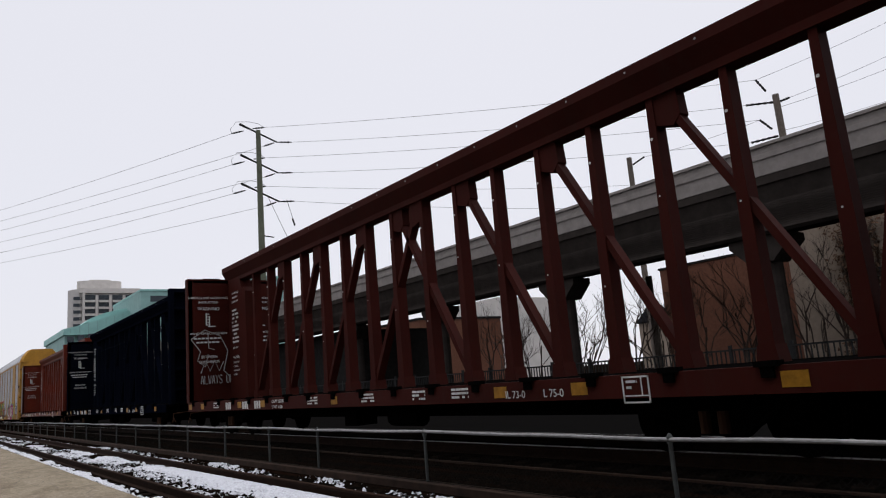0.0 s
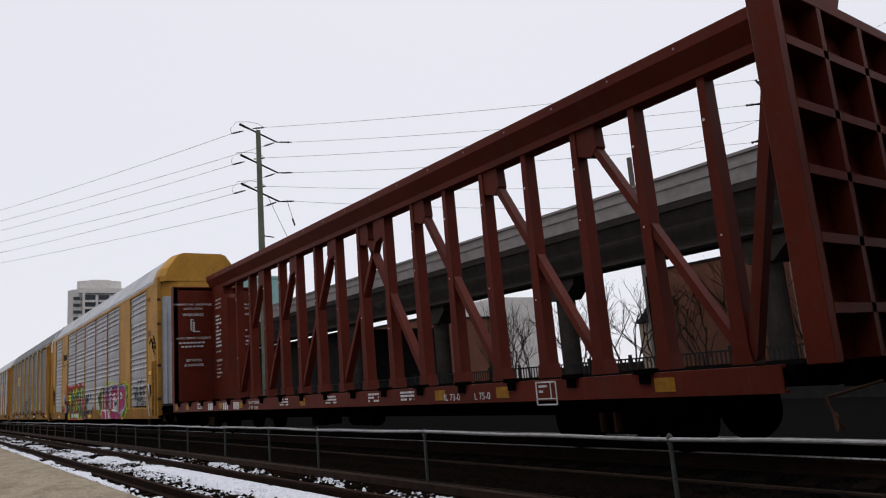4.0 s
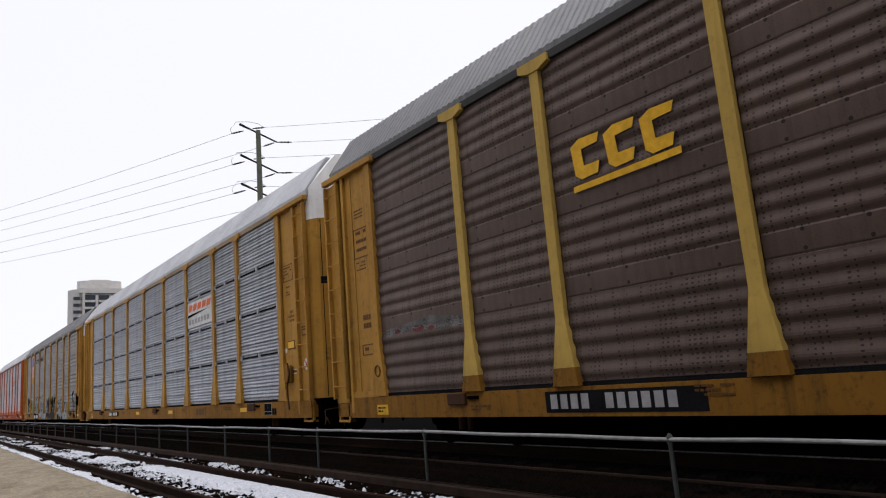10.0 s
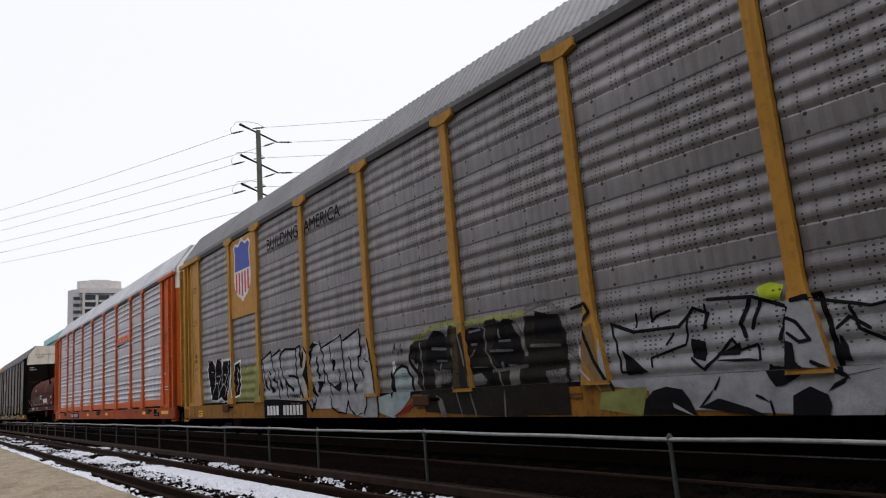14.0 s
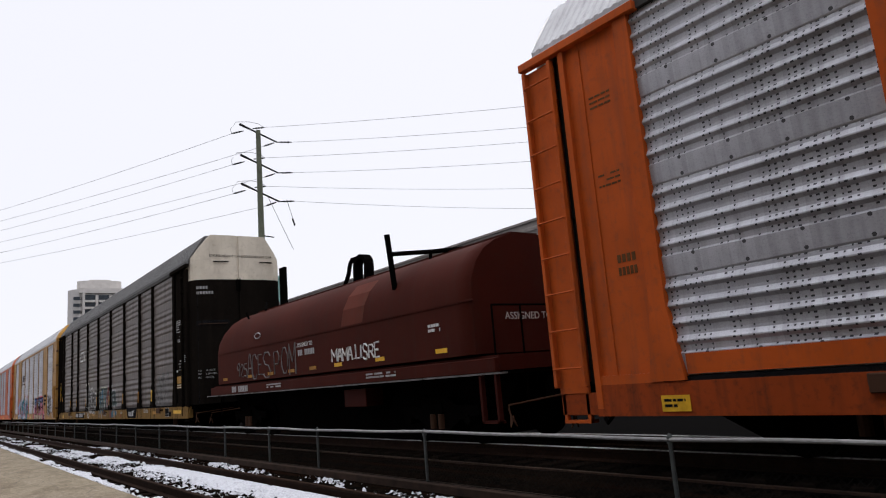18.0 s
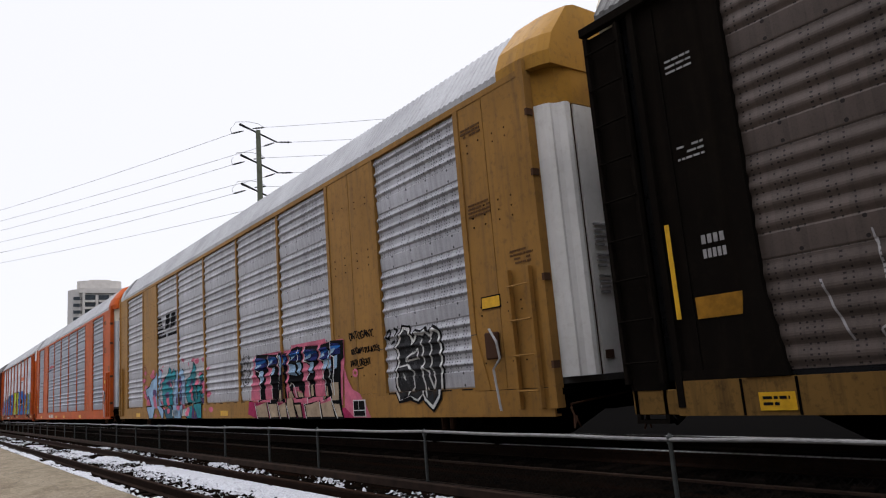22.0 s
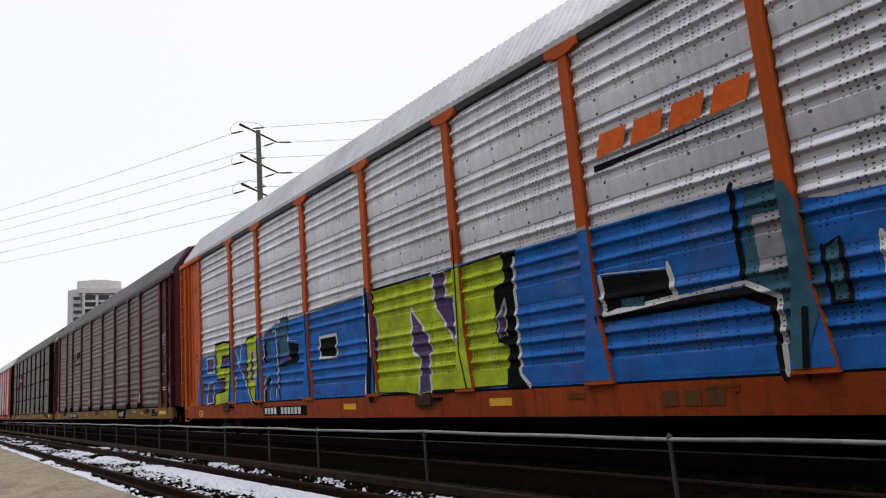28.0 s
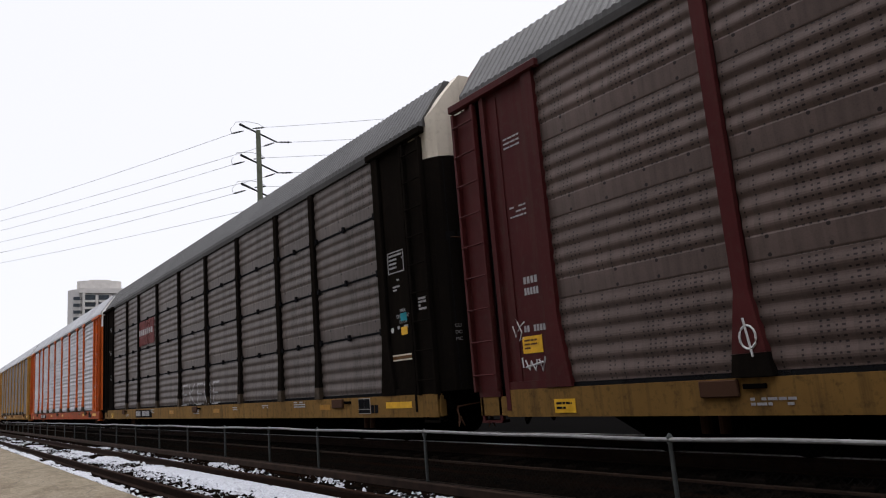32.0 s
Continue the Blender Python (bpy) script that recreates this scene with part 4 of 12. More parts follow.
def standard_marks(car, ink, placard=True, table=3.09):
    """The small stencils, reflectors and placards that every such car carries."""
    for a, w in ((1.02, 0.85), (4.1, 0.48), (11.0, 0.5), (15.6, 0.5))[1 if table > 3.5 else 0:]:
        bars([(a, a + w, 0.67, 0.78)], "mark_amber" if ink == "mark_grey" and 2 < a < 20 else "mark_yellow", car, "reflector_strip", -1.556)
    for y, z, w, k in ((7.9, 0.8, 0.5, 2), (13.4, 0.8, 0.55, 4), (18.6, 0.82, 0.5, 3), (9.9, 0.78, 0.35, 2), (22.6, 0.66, 0.5, 2), (5.9, 0.84, 0.6, 3)):
        fine_print(y, z, w, k, ink, car, -1.556, 0.028, 0.05)
    # capacity plates near the leading end of the sill
    pl = bars([(2.90, 2.45, 0.58, 0.87)], "mark_grey", car, "data_plate", -1.554, "pale framed data plate")
    bars([(2.888, 2.685, 0.672, 0.858), (2.673, 2.462, 0.672, 0.858), (2.888, 2.462, 0.592, 0.660)], "mark_black", car, "data_panel", -1.558)
    bars([(2.42, 2.31, 0.59, 0.74), (2.28, 2.17, 0.59, 0.74)], "mark_black", car, "data_panel", -1.556)
    # jacking pads and brackets bolted on the sill
    for a in (3.5, 13.0, 22.7):
        piece("jacking_pad", 0, lambda: chamfer(boxes((-1.60, -1.545, 0, 0.46, 0.70, 0.88)), 0.012), "rust", car, (0, a, 0))
        piece("bracket", 0, lambda: chamfer(boxes((-1.585, -1.545, -0.3, -0.05, 0.78, 0.83)), 0.006), "steel", car, (0, a, 0))
    # framed table, clearance words, sticker and defect strip on the leading pocket
    y0, y1, z0, z1 = 1.58, 1.04, table, table + 0.4
    bars([(y0, y1, z0, z0 + 0.02), (y0, y1, z1 - 0.02, z1), (y0, y0 - 0.02, z0, z1), (y1 + 0.02, y1, z0, z1)], ink, car, "table_frame", -1.503)
    fine_print(y0 - 0.05, z1 - 0.09, 0.44, 2, ink, car, -1.503, 0.035, 0.075)
    fine_print(y0 - 0.05, z1 - 0.24, 0.26, 2, ink, car, -1.503, 0.035, 0.075)
    fine_print(1.45, table - 0.15, 0.24, 1, ink, car, -1.503, 0.03)
    fine_print(1.45, table - 0.27, 0.24, 2, ink, car, -1.503, 0.03)
    for body, y, z in (("MAX", 1.27, 2.36), ("CLEARANCE", 1.40, 2.26), ("DOOR", 1.31, 2.16)):
        writing(body, 0.085, -1.503, y, z + (0.55 if table > 3.5 else 0), ink, car)
    fine_print(1.38, 2.06, 0.36, 1, ink, car, -1.503, 0.06)
    part("sticker", disc(bmesh.new(), (-1.504, 1.56, 2.06), 0.05, 0.004, 12), "mark_white", car, "round white sticker")
    bars([(1.62, 0.94, 1.50, 1.61)], "cream", car, "defect_card_strip", -1.504, "pale framed strip")
    bars([(1.60, 0.96, 1.525, 1.585)], "mark_brown", car, "strip_inset", -1.507)
    # trailing pocket
    fine_print(25.98, 4.56, 0.36, 3, ink, car, -1.503, 0.025, 0.07)
    fine_print(25.98, 3.50, 0.36, 3, ink, car, -1.503, 0.025, 0.07)
    number_bars(25.84, 2.36, ink, car, 0.1, 0.075, (4,), -1.503)
    number_bars(25.84, 2.20, ink, car, 0.1, 0.06, (5,), -1.503)
    fine_print(0.62, 2.5, 0.25, 4, ink, car, -1.533)
    if placard:
        bars([(25.42, 25.04, 0.56, 0.74)], "mark_yellow", car, "placard", -1.560, "yellow warning placard")
        fine_print(25.38, 0.67, 0.3, 2, "mark_black", car, -1.563, 0.03, 0.06)


def tri_rack(label, u, screens, body, top_low, top_high, roof="roof", leaf="zinc", cap=None):
    """A covered car carrier with wide plain bays and tall folding end doors."""
    car = thing("autorack_car", label, "railcar", "freight train")
    MOVING.append((car, u))
    underframe(car, {"yellow": "sill_yellow"}.get(body, body))
    plain_bays = ((4.6, 6.55), (20.45, 22.45))
    screen_bays = ((1.85, 4.6), (6.55, 9.25), (9.25, 12.1), (12.1, 15.0), (15.0, 17.8), (17.8, 20.45), (22.45, 25.1))
    for a, b in screen_bays:
        for k in range(ROWS):
            ob = new("panel", screen_mesh(b - a - 0.15, screens))
            ob.parent, ob.location = car, (FACE, a + 0.075, WALL0 + k * ROW_H)
    for a, b in plain_bays:
        part("bay_panel", boxes((-1.535, -1.47, a, (a + b) / 2 - 0.01, WALL0, WALL1), (-1.535, -1.47, (a + b) / 2 + 0.01, b, WALL0, WALL1)), body, car)
    for a, b in ((0.30, 1.85), (25.1, 26.35)):
        part("end_panel", boxes((-1.54, -1.45, a, (a + b) / 2 + 0.1, 0.90, WALL1 + 0.05), (-1.535, -1.45, (a + b) / 2 + 0.12, b, 0.90, WALL1 + 0.05)), body, car)
    for y in (9.25, 12.1, 15.0, 17.8):
        piece("post", "narrow", lambda: prism(bmesh.new(), [(-0.05, WALL1), (0.05, WALL1), (0.05, 1.3), (0.10, 0.9), (-0.10, 0.9), (-0.05, 1.3)], "x", -1.54, -1.47),
              body, car, (0, y, 0))
    # bay posts widen at the foot, towards the plain bay
    for y, way in ((1.85, -1), (4.6, 1), (6.55, -1), (20.45, 1), (22.45, -1), (25.1, 1)):
        piece("bay_post", way, lambda: prism(bmesh.new(), [(-0.06 * way, WALL1), (0.06 * way, WALL1), (0.06 * way, 1.75), (0.30 * way, 0.9), (-0.07 * way, 0.9), (-0.06 * way, 1.75)],
                                             "x", -1.555, -1.47), body, car, (0, y, 0))
        piece("post_joint", way, lambda: boxes((-1.558, -1.54, *sorted((-0.06 * way, 0.065 * way)), -0.006, 0.006)), "eave_shade", car, (0, y, 1.75))
    for a, b in plain_bays + ((0.5, 1.8), (25.2, 26.2)):
        for z in (4.75, 4.62, 3.7, 3.55, 3.4, 2.15, 2.02, 1.3):
            for f in (0.16, 0.38, 0.64, 0.86):
                if (int(z * 100) * 7 + int(f * 100) * 13) % 5 > 1:
                    piece("rivet", 0, lambda: disc(bmesh.new(), (-1.54, 0, 0), 0.014, 0.010, 6), "eave_shade" if body == "orange" else "steel", car, (0, a + f * (b - a), z))
    for a, b in screen_bays:
        for k in range(5):
            piece("ledge_slot", 0, lambda: boxes((-1.549, -1.54, -0.13, 0.13, 0, 0.02)), "mark_black", car, (0, a + (k + 0.5) * (b - a) / 5, 0.918))
    piece("lower_ledge", 0, lambda: boxes((-1.545, -1.44, 1.6, 25.4, SILL1 - 0.005, WALL0 - 0.004)), body, car)
    piece("eave_rail", body, lambda: boxes((-1.545, -1.44, 0.3, LEN - 0.3, WALL1 + 0.003, 5.50)), body, car)
    piece("roof", "short", lambda: roof_mesh(0.76, 25.9), roof, car, label="ribbed metal roof")
    piece("far_side", 0, lambda: boxes((1.44, 1.53, 0.6, LEN - 0.6, SILL1, 5.55)), screens, car)
    for flip in (False, True):
        y = (lambda v: LEN - v - 0.17) if flip else (lambda v: v + 0.17)
        w = lambda a, b: (min(y(a), y(b)), max(y(a), y(b)))
        part("corner_post", boxes((-1.57, -1.42, *w(0.0, 0.14), 0.62, 5.62)), body, car)
        # the leading doors bow outwards
        bow = (lambda x: 0.0) if flip else (lambda x: -0.38 * (1 - min(1.0, abs(x) / 1.42) ** 9))
        part("folded_leaf", prism(bmesh.new(), [(-1.42, y(0.04)), (-1.42, y(0.16)), (-1.0, y(0.16 + bow(-1.0))), (-1.0, y(0.04 + bow(-1.0))), (-1.08, y(-0.02 + bow(-1.08))), (-1.14, y(-0.02 + bow(-1.14))),
                                                (-1.20, y(0.04 + bow(-1.2))), (-1.26, y(0.04 + bow(-1.26))), (-1.30, y(bow(-1.3))), (-1.36, y(bow(-1.36)))],
                                  "z", 1.02, 4.9), leaf, car, "dull galvanised end door leaf" if leaf in ("zinc", "leaf_zinc") else "white painted end door leaf")
        part("leaf_gap", prism(bmesh.new(), [(-0.998, y(0.07 + bow(-1.0))), (-0.945, y(0.07 + bow(-0.945))), (-0.945, y(0.16 + bow(-0.945))), (-0.998, y(0.16 + bow(-1.0)))], "z", 1.02, 4.9), "rust", car)
        for x0, x1 in ((-0.94, -0.44), (-0.42, -0.03), (0.03, 0.84), (0.86, 1.22), (1.22, 1.42)):
            part("door_leaf", prism(bmesh.new(), [(x0, y(0.04 + bow(x0))), (x1, y(0.04 + bow(x1))), (x1, y(0.16 + bow(x1))), (x0, y(0.16 + bow(x0)))], "z", 1.02, 4.9), top_low, car)
        for x in (-0.43, -0.16, 0.12, 0.4):
            part("door_bar", boxes((x - 0.022, x + 0.022, *w(-0.02 + bow(x), 0.035 + bow(x)), 1.1, 4.89)), "zinc", car)
            for z in (1.5, 3.0, 4.6):
                part("bar_clamp", chamfer(boxes((x - 0.035, x + 0.035, *w(-0.03 + bow(x), 0.035 + bow(x)), z - 0.03, z + 0.03)), 0.008), "rust", car)
        for x in (-0.9, -0.3, 0.15):
            part("door_plate", boxes((x, x + 0.16, *w(0.015 + bow(x), 0.03 + bow(x)), 1.22, 1.34)), "rust", car, "small rusty plate at the foot of the door")
        part("door_foot", prism(bmesh.new(), [(x, y(0.02 + bow(x))) for x in (-1.4, -0.94, -0.43, 0.0, 0.43, 0.94, 1.4)] + [(1.4, y(0.16)), (-1.4, y(0.16))], "z", 0.93, 1.015), "eave_shade", car)
        outline_ = ((-1.53, 5.45), (-1.53, 5.66), (-1.42, 5.95), (-1.0, 6.46), (-0.8, 6.52), (0.8, 6.52), (1.0, 6.46), (1.42, 5.95), (1.53, 5.66), (1.53, 5.45))
        bm = bmesh.new()
        rings = [[bm.verts.new((x * k, y(v), z)) for x, z in outline_] for v, k in ((0.62, 1.0), (0.165, 1.0)) + (() if flip else ((0.0, 0.98), (-0.2, 0.94), (-0.36, 0.88)))]
        for p, q in zip(rings, rings[1:]):
            for i in range(len(p)):
                bm.faces.new((p[i - 1], p[i], q[i], q[i - 1]))
        bm.faces.new(rings[0])
        bm.faces.new(rings[-1][::-1])
        bmesh.ops.recalc_face_normals(bm, faces=bm.faces[:])
        part("roof_cap", bm, roof if flip else cap or top_high, car, "rounded end of the roof")
        part("end_header", prism(bmesh.new(), [(-1.45, 4.905), (-1.45, 5.66), (-1.36, 5.9), (-0.96, 6.40), (-0.78, 6.46), (0.78, 6.46), (0.96, 6.40), (1.36, 5.9), (1.45, 5.66), (1.45, 4.905)], "y", *w(0.03, 0.16)), top_high, car)
        if not flip:
            part("door_head", prism(bmesh.new(), [(x, y(0.035 + bow(x))) for x in (-1.42, -1.2, -0.94, -0.43, 0.0, 0.43, 0.94, 1.2, 1.42)] + [(1.4, y(0.028)), (-1.4, y(0.028))], "z", 4.91, 5.5), top_high, car)
        ladder(car, *w(0.27, 0.70), 0.62, 2.6, 4, body, -1.62)
        part("end_frame", boxes((-1.45, 1.45, *w(0.05, 0.55), 0.60, 0.90)), "steel", car)
        coupler(car, y(0.1), 1 if flip else -1)
        for z in (1.2, 2.4, 3.9, 4.8):
            piece("hinge", flip, lambda: boxes((-1.58, -1.46, *w(-0.02, 0.03), -0.05, 0.05)), "rust", car, (0, 0, z))
    for yy in (3.3, 23.35):
        truck(car, yy)
    # hand brake housing with chain, near the leading end
    part("hand_brake", chamfer(boxes((-1.60, -1.53, 1.25, 1.55, 1.35, 1.75)), 0.02), "rust", car, "rusty hand brake housing")
    bm = tube(bmesh.new(), [(-1.61, 1.4, 1.8), (-1.62, 1.25, 1.6), (-1.62, 1.2, 1.35), (-1.61, 1.38, 1.2), (-1.6, 1.3, 0.6)], 0.02, 6)
    part("brake_chain", bm, "zinc", car)
    fine_print(1.75, 5.0, 0.5, 3, "mark_brown", car, -1.545)
    fine_print(1.72, 3.75, 0.55, 4, "mark_brown", car, -1.545, 0.03, 0.06)
    fine_print(0.85, 2.85, 0.5, 4, "mark_brown", car, -1.545, 0.03, 0.06)
    bars([(1.15, 1.6, 2.1, 2.3)], "mark_black", car, "placard_border", -1.545)
    bars([(1.17, 1.58, 2.12, 2.28)], "mark_yellow", car, "placard", -1.548, "yellow warning placard")
    for k in range(14):
        if k not in (5, 9):
            part("notice_line", boxes((-0.83, -0.83 + random.Random(k).uniform(0.15, 0.26), -0.19, -0.14, 3.1 - k * 0.075, 3.13 - k * 0.075)), "mark_grey", car, "stencilled line of a notice")
    return car


def centrebeam(label, u, length, colour, ink, seed=0):
    """A flat car with a truss along its middle and a bulkhead at each end."""
    car = thing("centrebeam_flat_car", label, "railcar", "freight train")
    MOVING.append((car, u))
    d0, d1 = 0.72, 1.0
    underframe(car, colour, length, (d0, d1))
    top0, top1 = 4.84, 5.38
    c = -0.15                                  # near face of the middle truss
    n = 17
    xs = [0.32 + 1.182 * k for k in range(n + 1)]
    # top chord: a deep inverted trough with a flat cap
    bm = bmesh.new()
    prism(bm, [(-0.16, top0), (-0.16, top0 + 0.12), (-0.31, top1 - 0.16), (-0.31, top1), (0.31, top1), (0.31, top1 - 0.16), (0.16, top0 + 0.12), (0.16, top0)],
          "y", -0.2, length - 0.1)
    part("top_chord", bm, colour, car)
    part("end_plate", boxes((c - 0.02, 0.17, 0.0, 0.52, 1.0, 4.93)), colour, car)
    part("end_brace", prism(bmesh.new(), [(0.5, 4.84), (0.72, 4.84), (0.66, 4.62), (1.46, 1.05), (1.33, 1.05), (0.54, 4.45)], "x", -0.09, 0.09), colour, car)
    for k, y in enumerate(xs[1:], 1):
        piece("truss_post", (k in (0, n)), lambda: prism(bmesh.new(), [(-0.11, 1.0), (0.11, 1.0), (0.055, top0 + 0.04), (-0.055, top0 + 0.04)], "x", -0.12, 0.12),
              colour, car, (0, y, 0))
        piece("gusset", 0, lambda: prism(bmesh.new(), [(-0.15, 1.0), (0.15, 1.0), (0.115, 1.22), (-0.115, 1.22)], "x", -0.14, 0.14), colour, car, (0, y, 0))
        piece("tie_down", 0, lambda: boxes((-1.60, -1.46, -0.13, 0.13, 0.99, 1.05), (-1.585, -1.53, -0.07, 0.07, 0.88, 0.99)), "steel", car, (0, y + 0.4, 0))
        for z, w in ((4.25, 0.022), (2.3 + 0.37 * (k * 5 % 4), 0.014)):
            piece("chip", w, lambda: disc(bmesh.new(), (-0.121, 0, 0), w, 0.004, 8), "mark_white", car, (0, y + 0.03, z), "small pale spot on the truss")
        piece("chip", "chord", lambda: disc(bmesh.new(), (-0.311, 0, 0), 0.018, 0.004, 8), "mark_grey", car, (0, y + 0.2, 5.30))
    # diagonals lean outwards from the middle
    leans = [(k, k - 2) for k in (9, 7, 5, 3)] + [(k, k + 2) for k in (8, 10, 12, 14)]
    for k, q in leans:
        (y0, z0), (y1, z1) = (xs[k], top0), (xs[q], 1.1)
        w = 0.06
        y0 += 0.28 if y1 > y0 else -0.28
        z0 -= 0.2
        part("diagonal", prism(bmesh.new(), [(y0 - w, z0), (y0 + w, z0), (y1 + w, z1), (y1 - w, z1)], "x", -0.09, 0.09), colour, car)
        s = 1 if y1 > y0 else -1
        part("node_plate", prism(bmesh.new(), [(y0 - 0.28 * s, z0 + 0.22), (y0 + 0.16 * s, z0 + 0.22), (y0 + 0.19 * s, z0 - 0.16), (y0 + 0.06 * s, z0 - 0.3), (y0 - 0.28 * s, z0 - 0.2)], "x", -0.10, 0.10), colour, car)
    # bulkheads
    for y0, y1, inner in ((-0.28, 0.0, 1), (length - 0.28, length, -1)):
        face = y1 if inner > 0 else y0
        t = 0.04
        bm = boxes((-1.5, 1.5, *sorted((face, face - inner * t)), 1.0, 4.95))
        part("bulkhead_plate", bm, colour, car)
        bm = bmesh.new()
        box(bm, -1.52, -1.36, y0, y1, 0.98, 5.0)
        box(bm, 1.36, 1.52, y0, y1, 0.98, 5.0)
        box(bm, -1.36, 1.36, y0, y1, 4.86, 5.0)
        part("bulkhead_frame", chamfer(bm, 0.01), colour, car)
        outer = y0 if inner > 0 else y1
        for z in (1.5, 2.2, 2.9, 3.6, 4.3):
            part("bulkhead_rib", boxes((-1.36, 1.36, *sorted((outer, outer + inner * 0.22)), z - 0.05, z + 0.05)), colour, car)
        part("bulkhead_stile", boxes((-0.55, -0.45, *sorted((outer, outer + inner * 0.23)), 1.0, 4.86), (0.45, 0.55, *sorted((outer, outer + inner * 0.23)), 1.0, 4.86)), colour, car)
    # near the bulkhead the truss is closed with plate on both sides
    part("end_plate", prism(bmesh.new(), [(length - 1.92, 1.0), (length - 1.84, 1.9), (length - 1.82, 4.4), (length - 1.66, 4.55), (length - 1.5, 4.55), (length - 1.35, 4.93), (length - 0.3, 4.93), (length - 0.3, 1.0)], "x", c - 0.02, 0.17), colour, car)
    for y in (2.9, length - 2.9):
        truck(car, y)
    for y, way in ((0.1, -1), (length - 0.1, 1)):
        coupler(car, y, way)
    return car


def bulkhead_words(car, length, ink):
    """Instructions on the inner face of the trailing bulkhead and on the plate beside it."""
    yb = length - 0.325

    def facing(body, size, x, z):
        cu = bpy.data.curves.new("lettering", "FONT")
        cu.body, cu.size, cu.extrude, cu.align_x = body, size, 0.001, "CENTER"
        cu.materials.append(M[ink])
        ob = new("lettering", cu)
        ob.parent = car
        ob.matrix_local = Matrix(((1, 0, 0, x), (0, 0, -1, yb), (0, 1, 0, z), (0, 0, 0, 1)))
    for side in (-0.86, 0.86):
        facing("LOADING AND UNLOADING", 0.10, side, 4.33)
        facing("INSTRUCTION", 0.10, side, 4.18)
        facing("WARNING", 0.15, side, 3.95)
        part("load_sketch", boxes((side - 0.10, side - 0.06, yb - 0.006, yb, 3.45, 3.85), (side + 0.0, side + 0.04, yb - 0.006, yb, 3.42, 3.75),
                                  *[(side - 0.08, side + 0.02, yb - 0.006, yb, 3.45 + k * 0.09, 3.475 + k * 0.09) for k in range(5)],
                                  (side - 0.02, side + 0.22, yb - 0.006, yb, 3.40, 3.43)), ink, car, "stencilled pictogram of a leaning load")
        facing("AVOID TIPPING ACCIDENT", 0.10, side, 3.15)
        for k, w in enumerate((0.5, 0.42)):
            part("fine_print", boxes(*[(side - w + j * 0.13, side - w + j * 0.13 + 0.10, yb - 0.005, yb, 3.0 - k * 0.13, 3.05 - k * 0.13) for j in range(int(w / 0.065))]), ink, car)
        facing("BETWEEN", 0.12, side, 2.38)
        facing("BULKHEADS", 0.12, side, 2.22)
    y = length - 0.66
    x = -0.185
    for k, t in enumerate(("LOADING AND", "UNLOADING", "INSTRUCTION")):
        writing(t, 0.085, x, y, 4.42 - k * 0.14, ink, car)
    for k in range(9):
        fine_print(y, 3.85 - k * 0.13, 0.55 if k % 3 else 0.4, 1, ink, car, x, 0.06, 0.1)
    writing("SAFETY FIRST", 0.08, x, y, 2.62, ink, car)
    writing("WARNING", 0.12, x, y, 2.30, ink, car)
    for k, t in enumerate(("DO NOT MOVE", "CAR UNLESS", "TIE DOWNS ARE", "SECURED")):
        writing(t, 0.075, x, y, 2.15 - k * 0.13, ink, car)


# ---- the train, from front to back ----
a_car = centrebeam("rust-red centrebeam flat car, empty, with bulkheads", 1.78, 21.65, "oxide", "mark_white")
b_car = centrebeam("dark navy centrebeam flat car, empty, with bulkheads", 25.53, 21.7, "navy", "mark_white")
c_car = centrebeam("red centrebeam flat car, empty, with bulkheads", 48.97, 21.8, "red", "mark_white")
for car_, n_ in ((a_car, 21.65), (b_car, 21.7), (c_car, 21.8)):
    bulkhead_words(car_, n_, "mark_white")
d_car = tri_rack("yellow autorack car with silver screens and red graffiti", 72.2, "s_dull", "yellow", "leaf_white", "yellow", leaf="leaf_zinc")
e_car = autorack("brown autorack car with pale yellow posts", 99.8, "s_brown", "pale_yellow", "yellow", "yellow", roof="roof_mid", foot="sill_yellow")
f_car = autorack("blue-grey autorack car with yellow posts", 127.79, "s_fine", "yellow", "yellow", "yellow", seams=True, ribs="fine", foot="yellow", eave="eave_tan")
g_car = autorack("grey autorack car with yellow posts and chrome graffiti", 155.8, "s_grey", "yellow", "yellow", "yellow", roof="roof_mid", foot="yellow")
h_car = autorack("silver autorack car with orange posts", 183.6, "s_silver", "orange", "orange", "orange", ribs="sharp", foot="orange")
j_car = autorack("dark grimy autorack car with black ends", 226.95, "s_dark", "black", "ochre", "black", "cream", "roof_dark", cap=False, foot="black")
k_car = tri_rack("ochre autorack car with silver screens and blue graffiti", 255.05, "s_silver", "ochre", "white", "yellow", leaf="white")
l_car = tri_rack("orange autorack car with grey screens", 283.23, "s_blue", "orange", "orange", "cream", cap="orange")
m_car = autorack("orange autorack car with blue and green graffiti", 311.27, "s_bright", "orange", "orange", "orange", ribs="sharp", foot="orange")
n_car = autorack("taupe autorack car with maroon posts", 339.42, "s_taupe", "maroon_post", "ochre", "maroon", "maroon", "roof_dark", shift=0.12, foot="black")
o_car = autorack("dark autorack car with thin black posts", 367.3, "s_dark", "black", "ochre", "black", "cream", "roof_dark", cap=False, wide=0.03, seams=True, clip="mark_black")
p_car = autorack("silver autorack car with orange ends", 395.3, "s_silver", "orange", "orange", "orange")
q_car = autorack("brown autorack car with yellow ends", 423.3, "s_brown", "yellow", "yellow", "yellow")
r_car = autorack("grey autorack car with yellow posts", 451.3, "s_grey", "yellow", "yellow", "yellow")


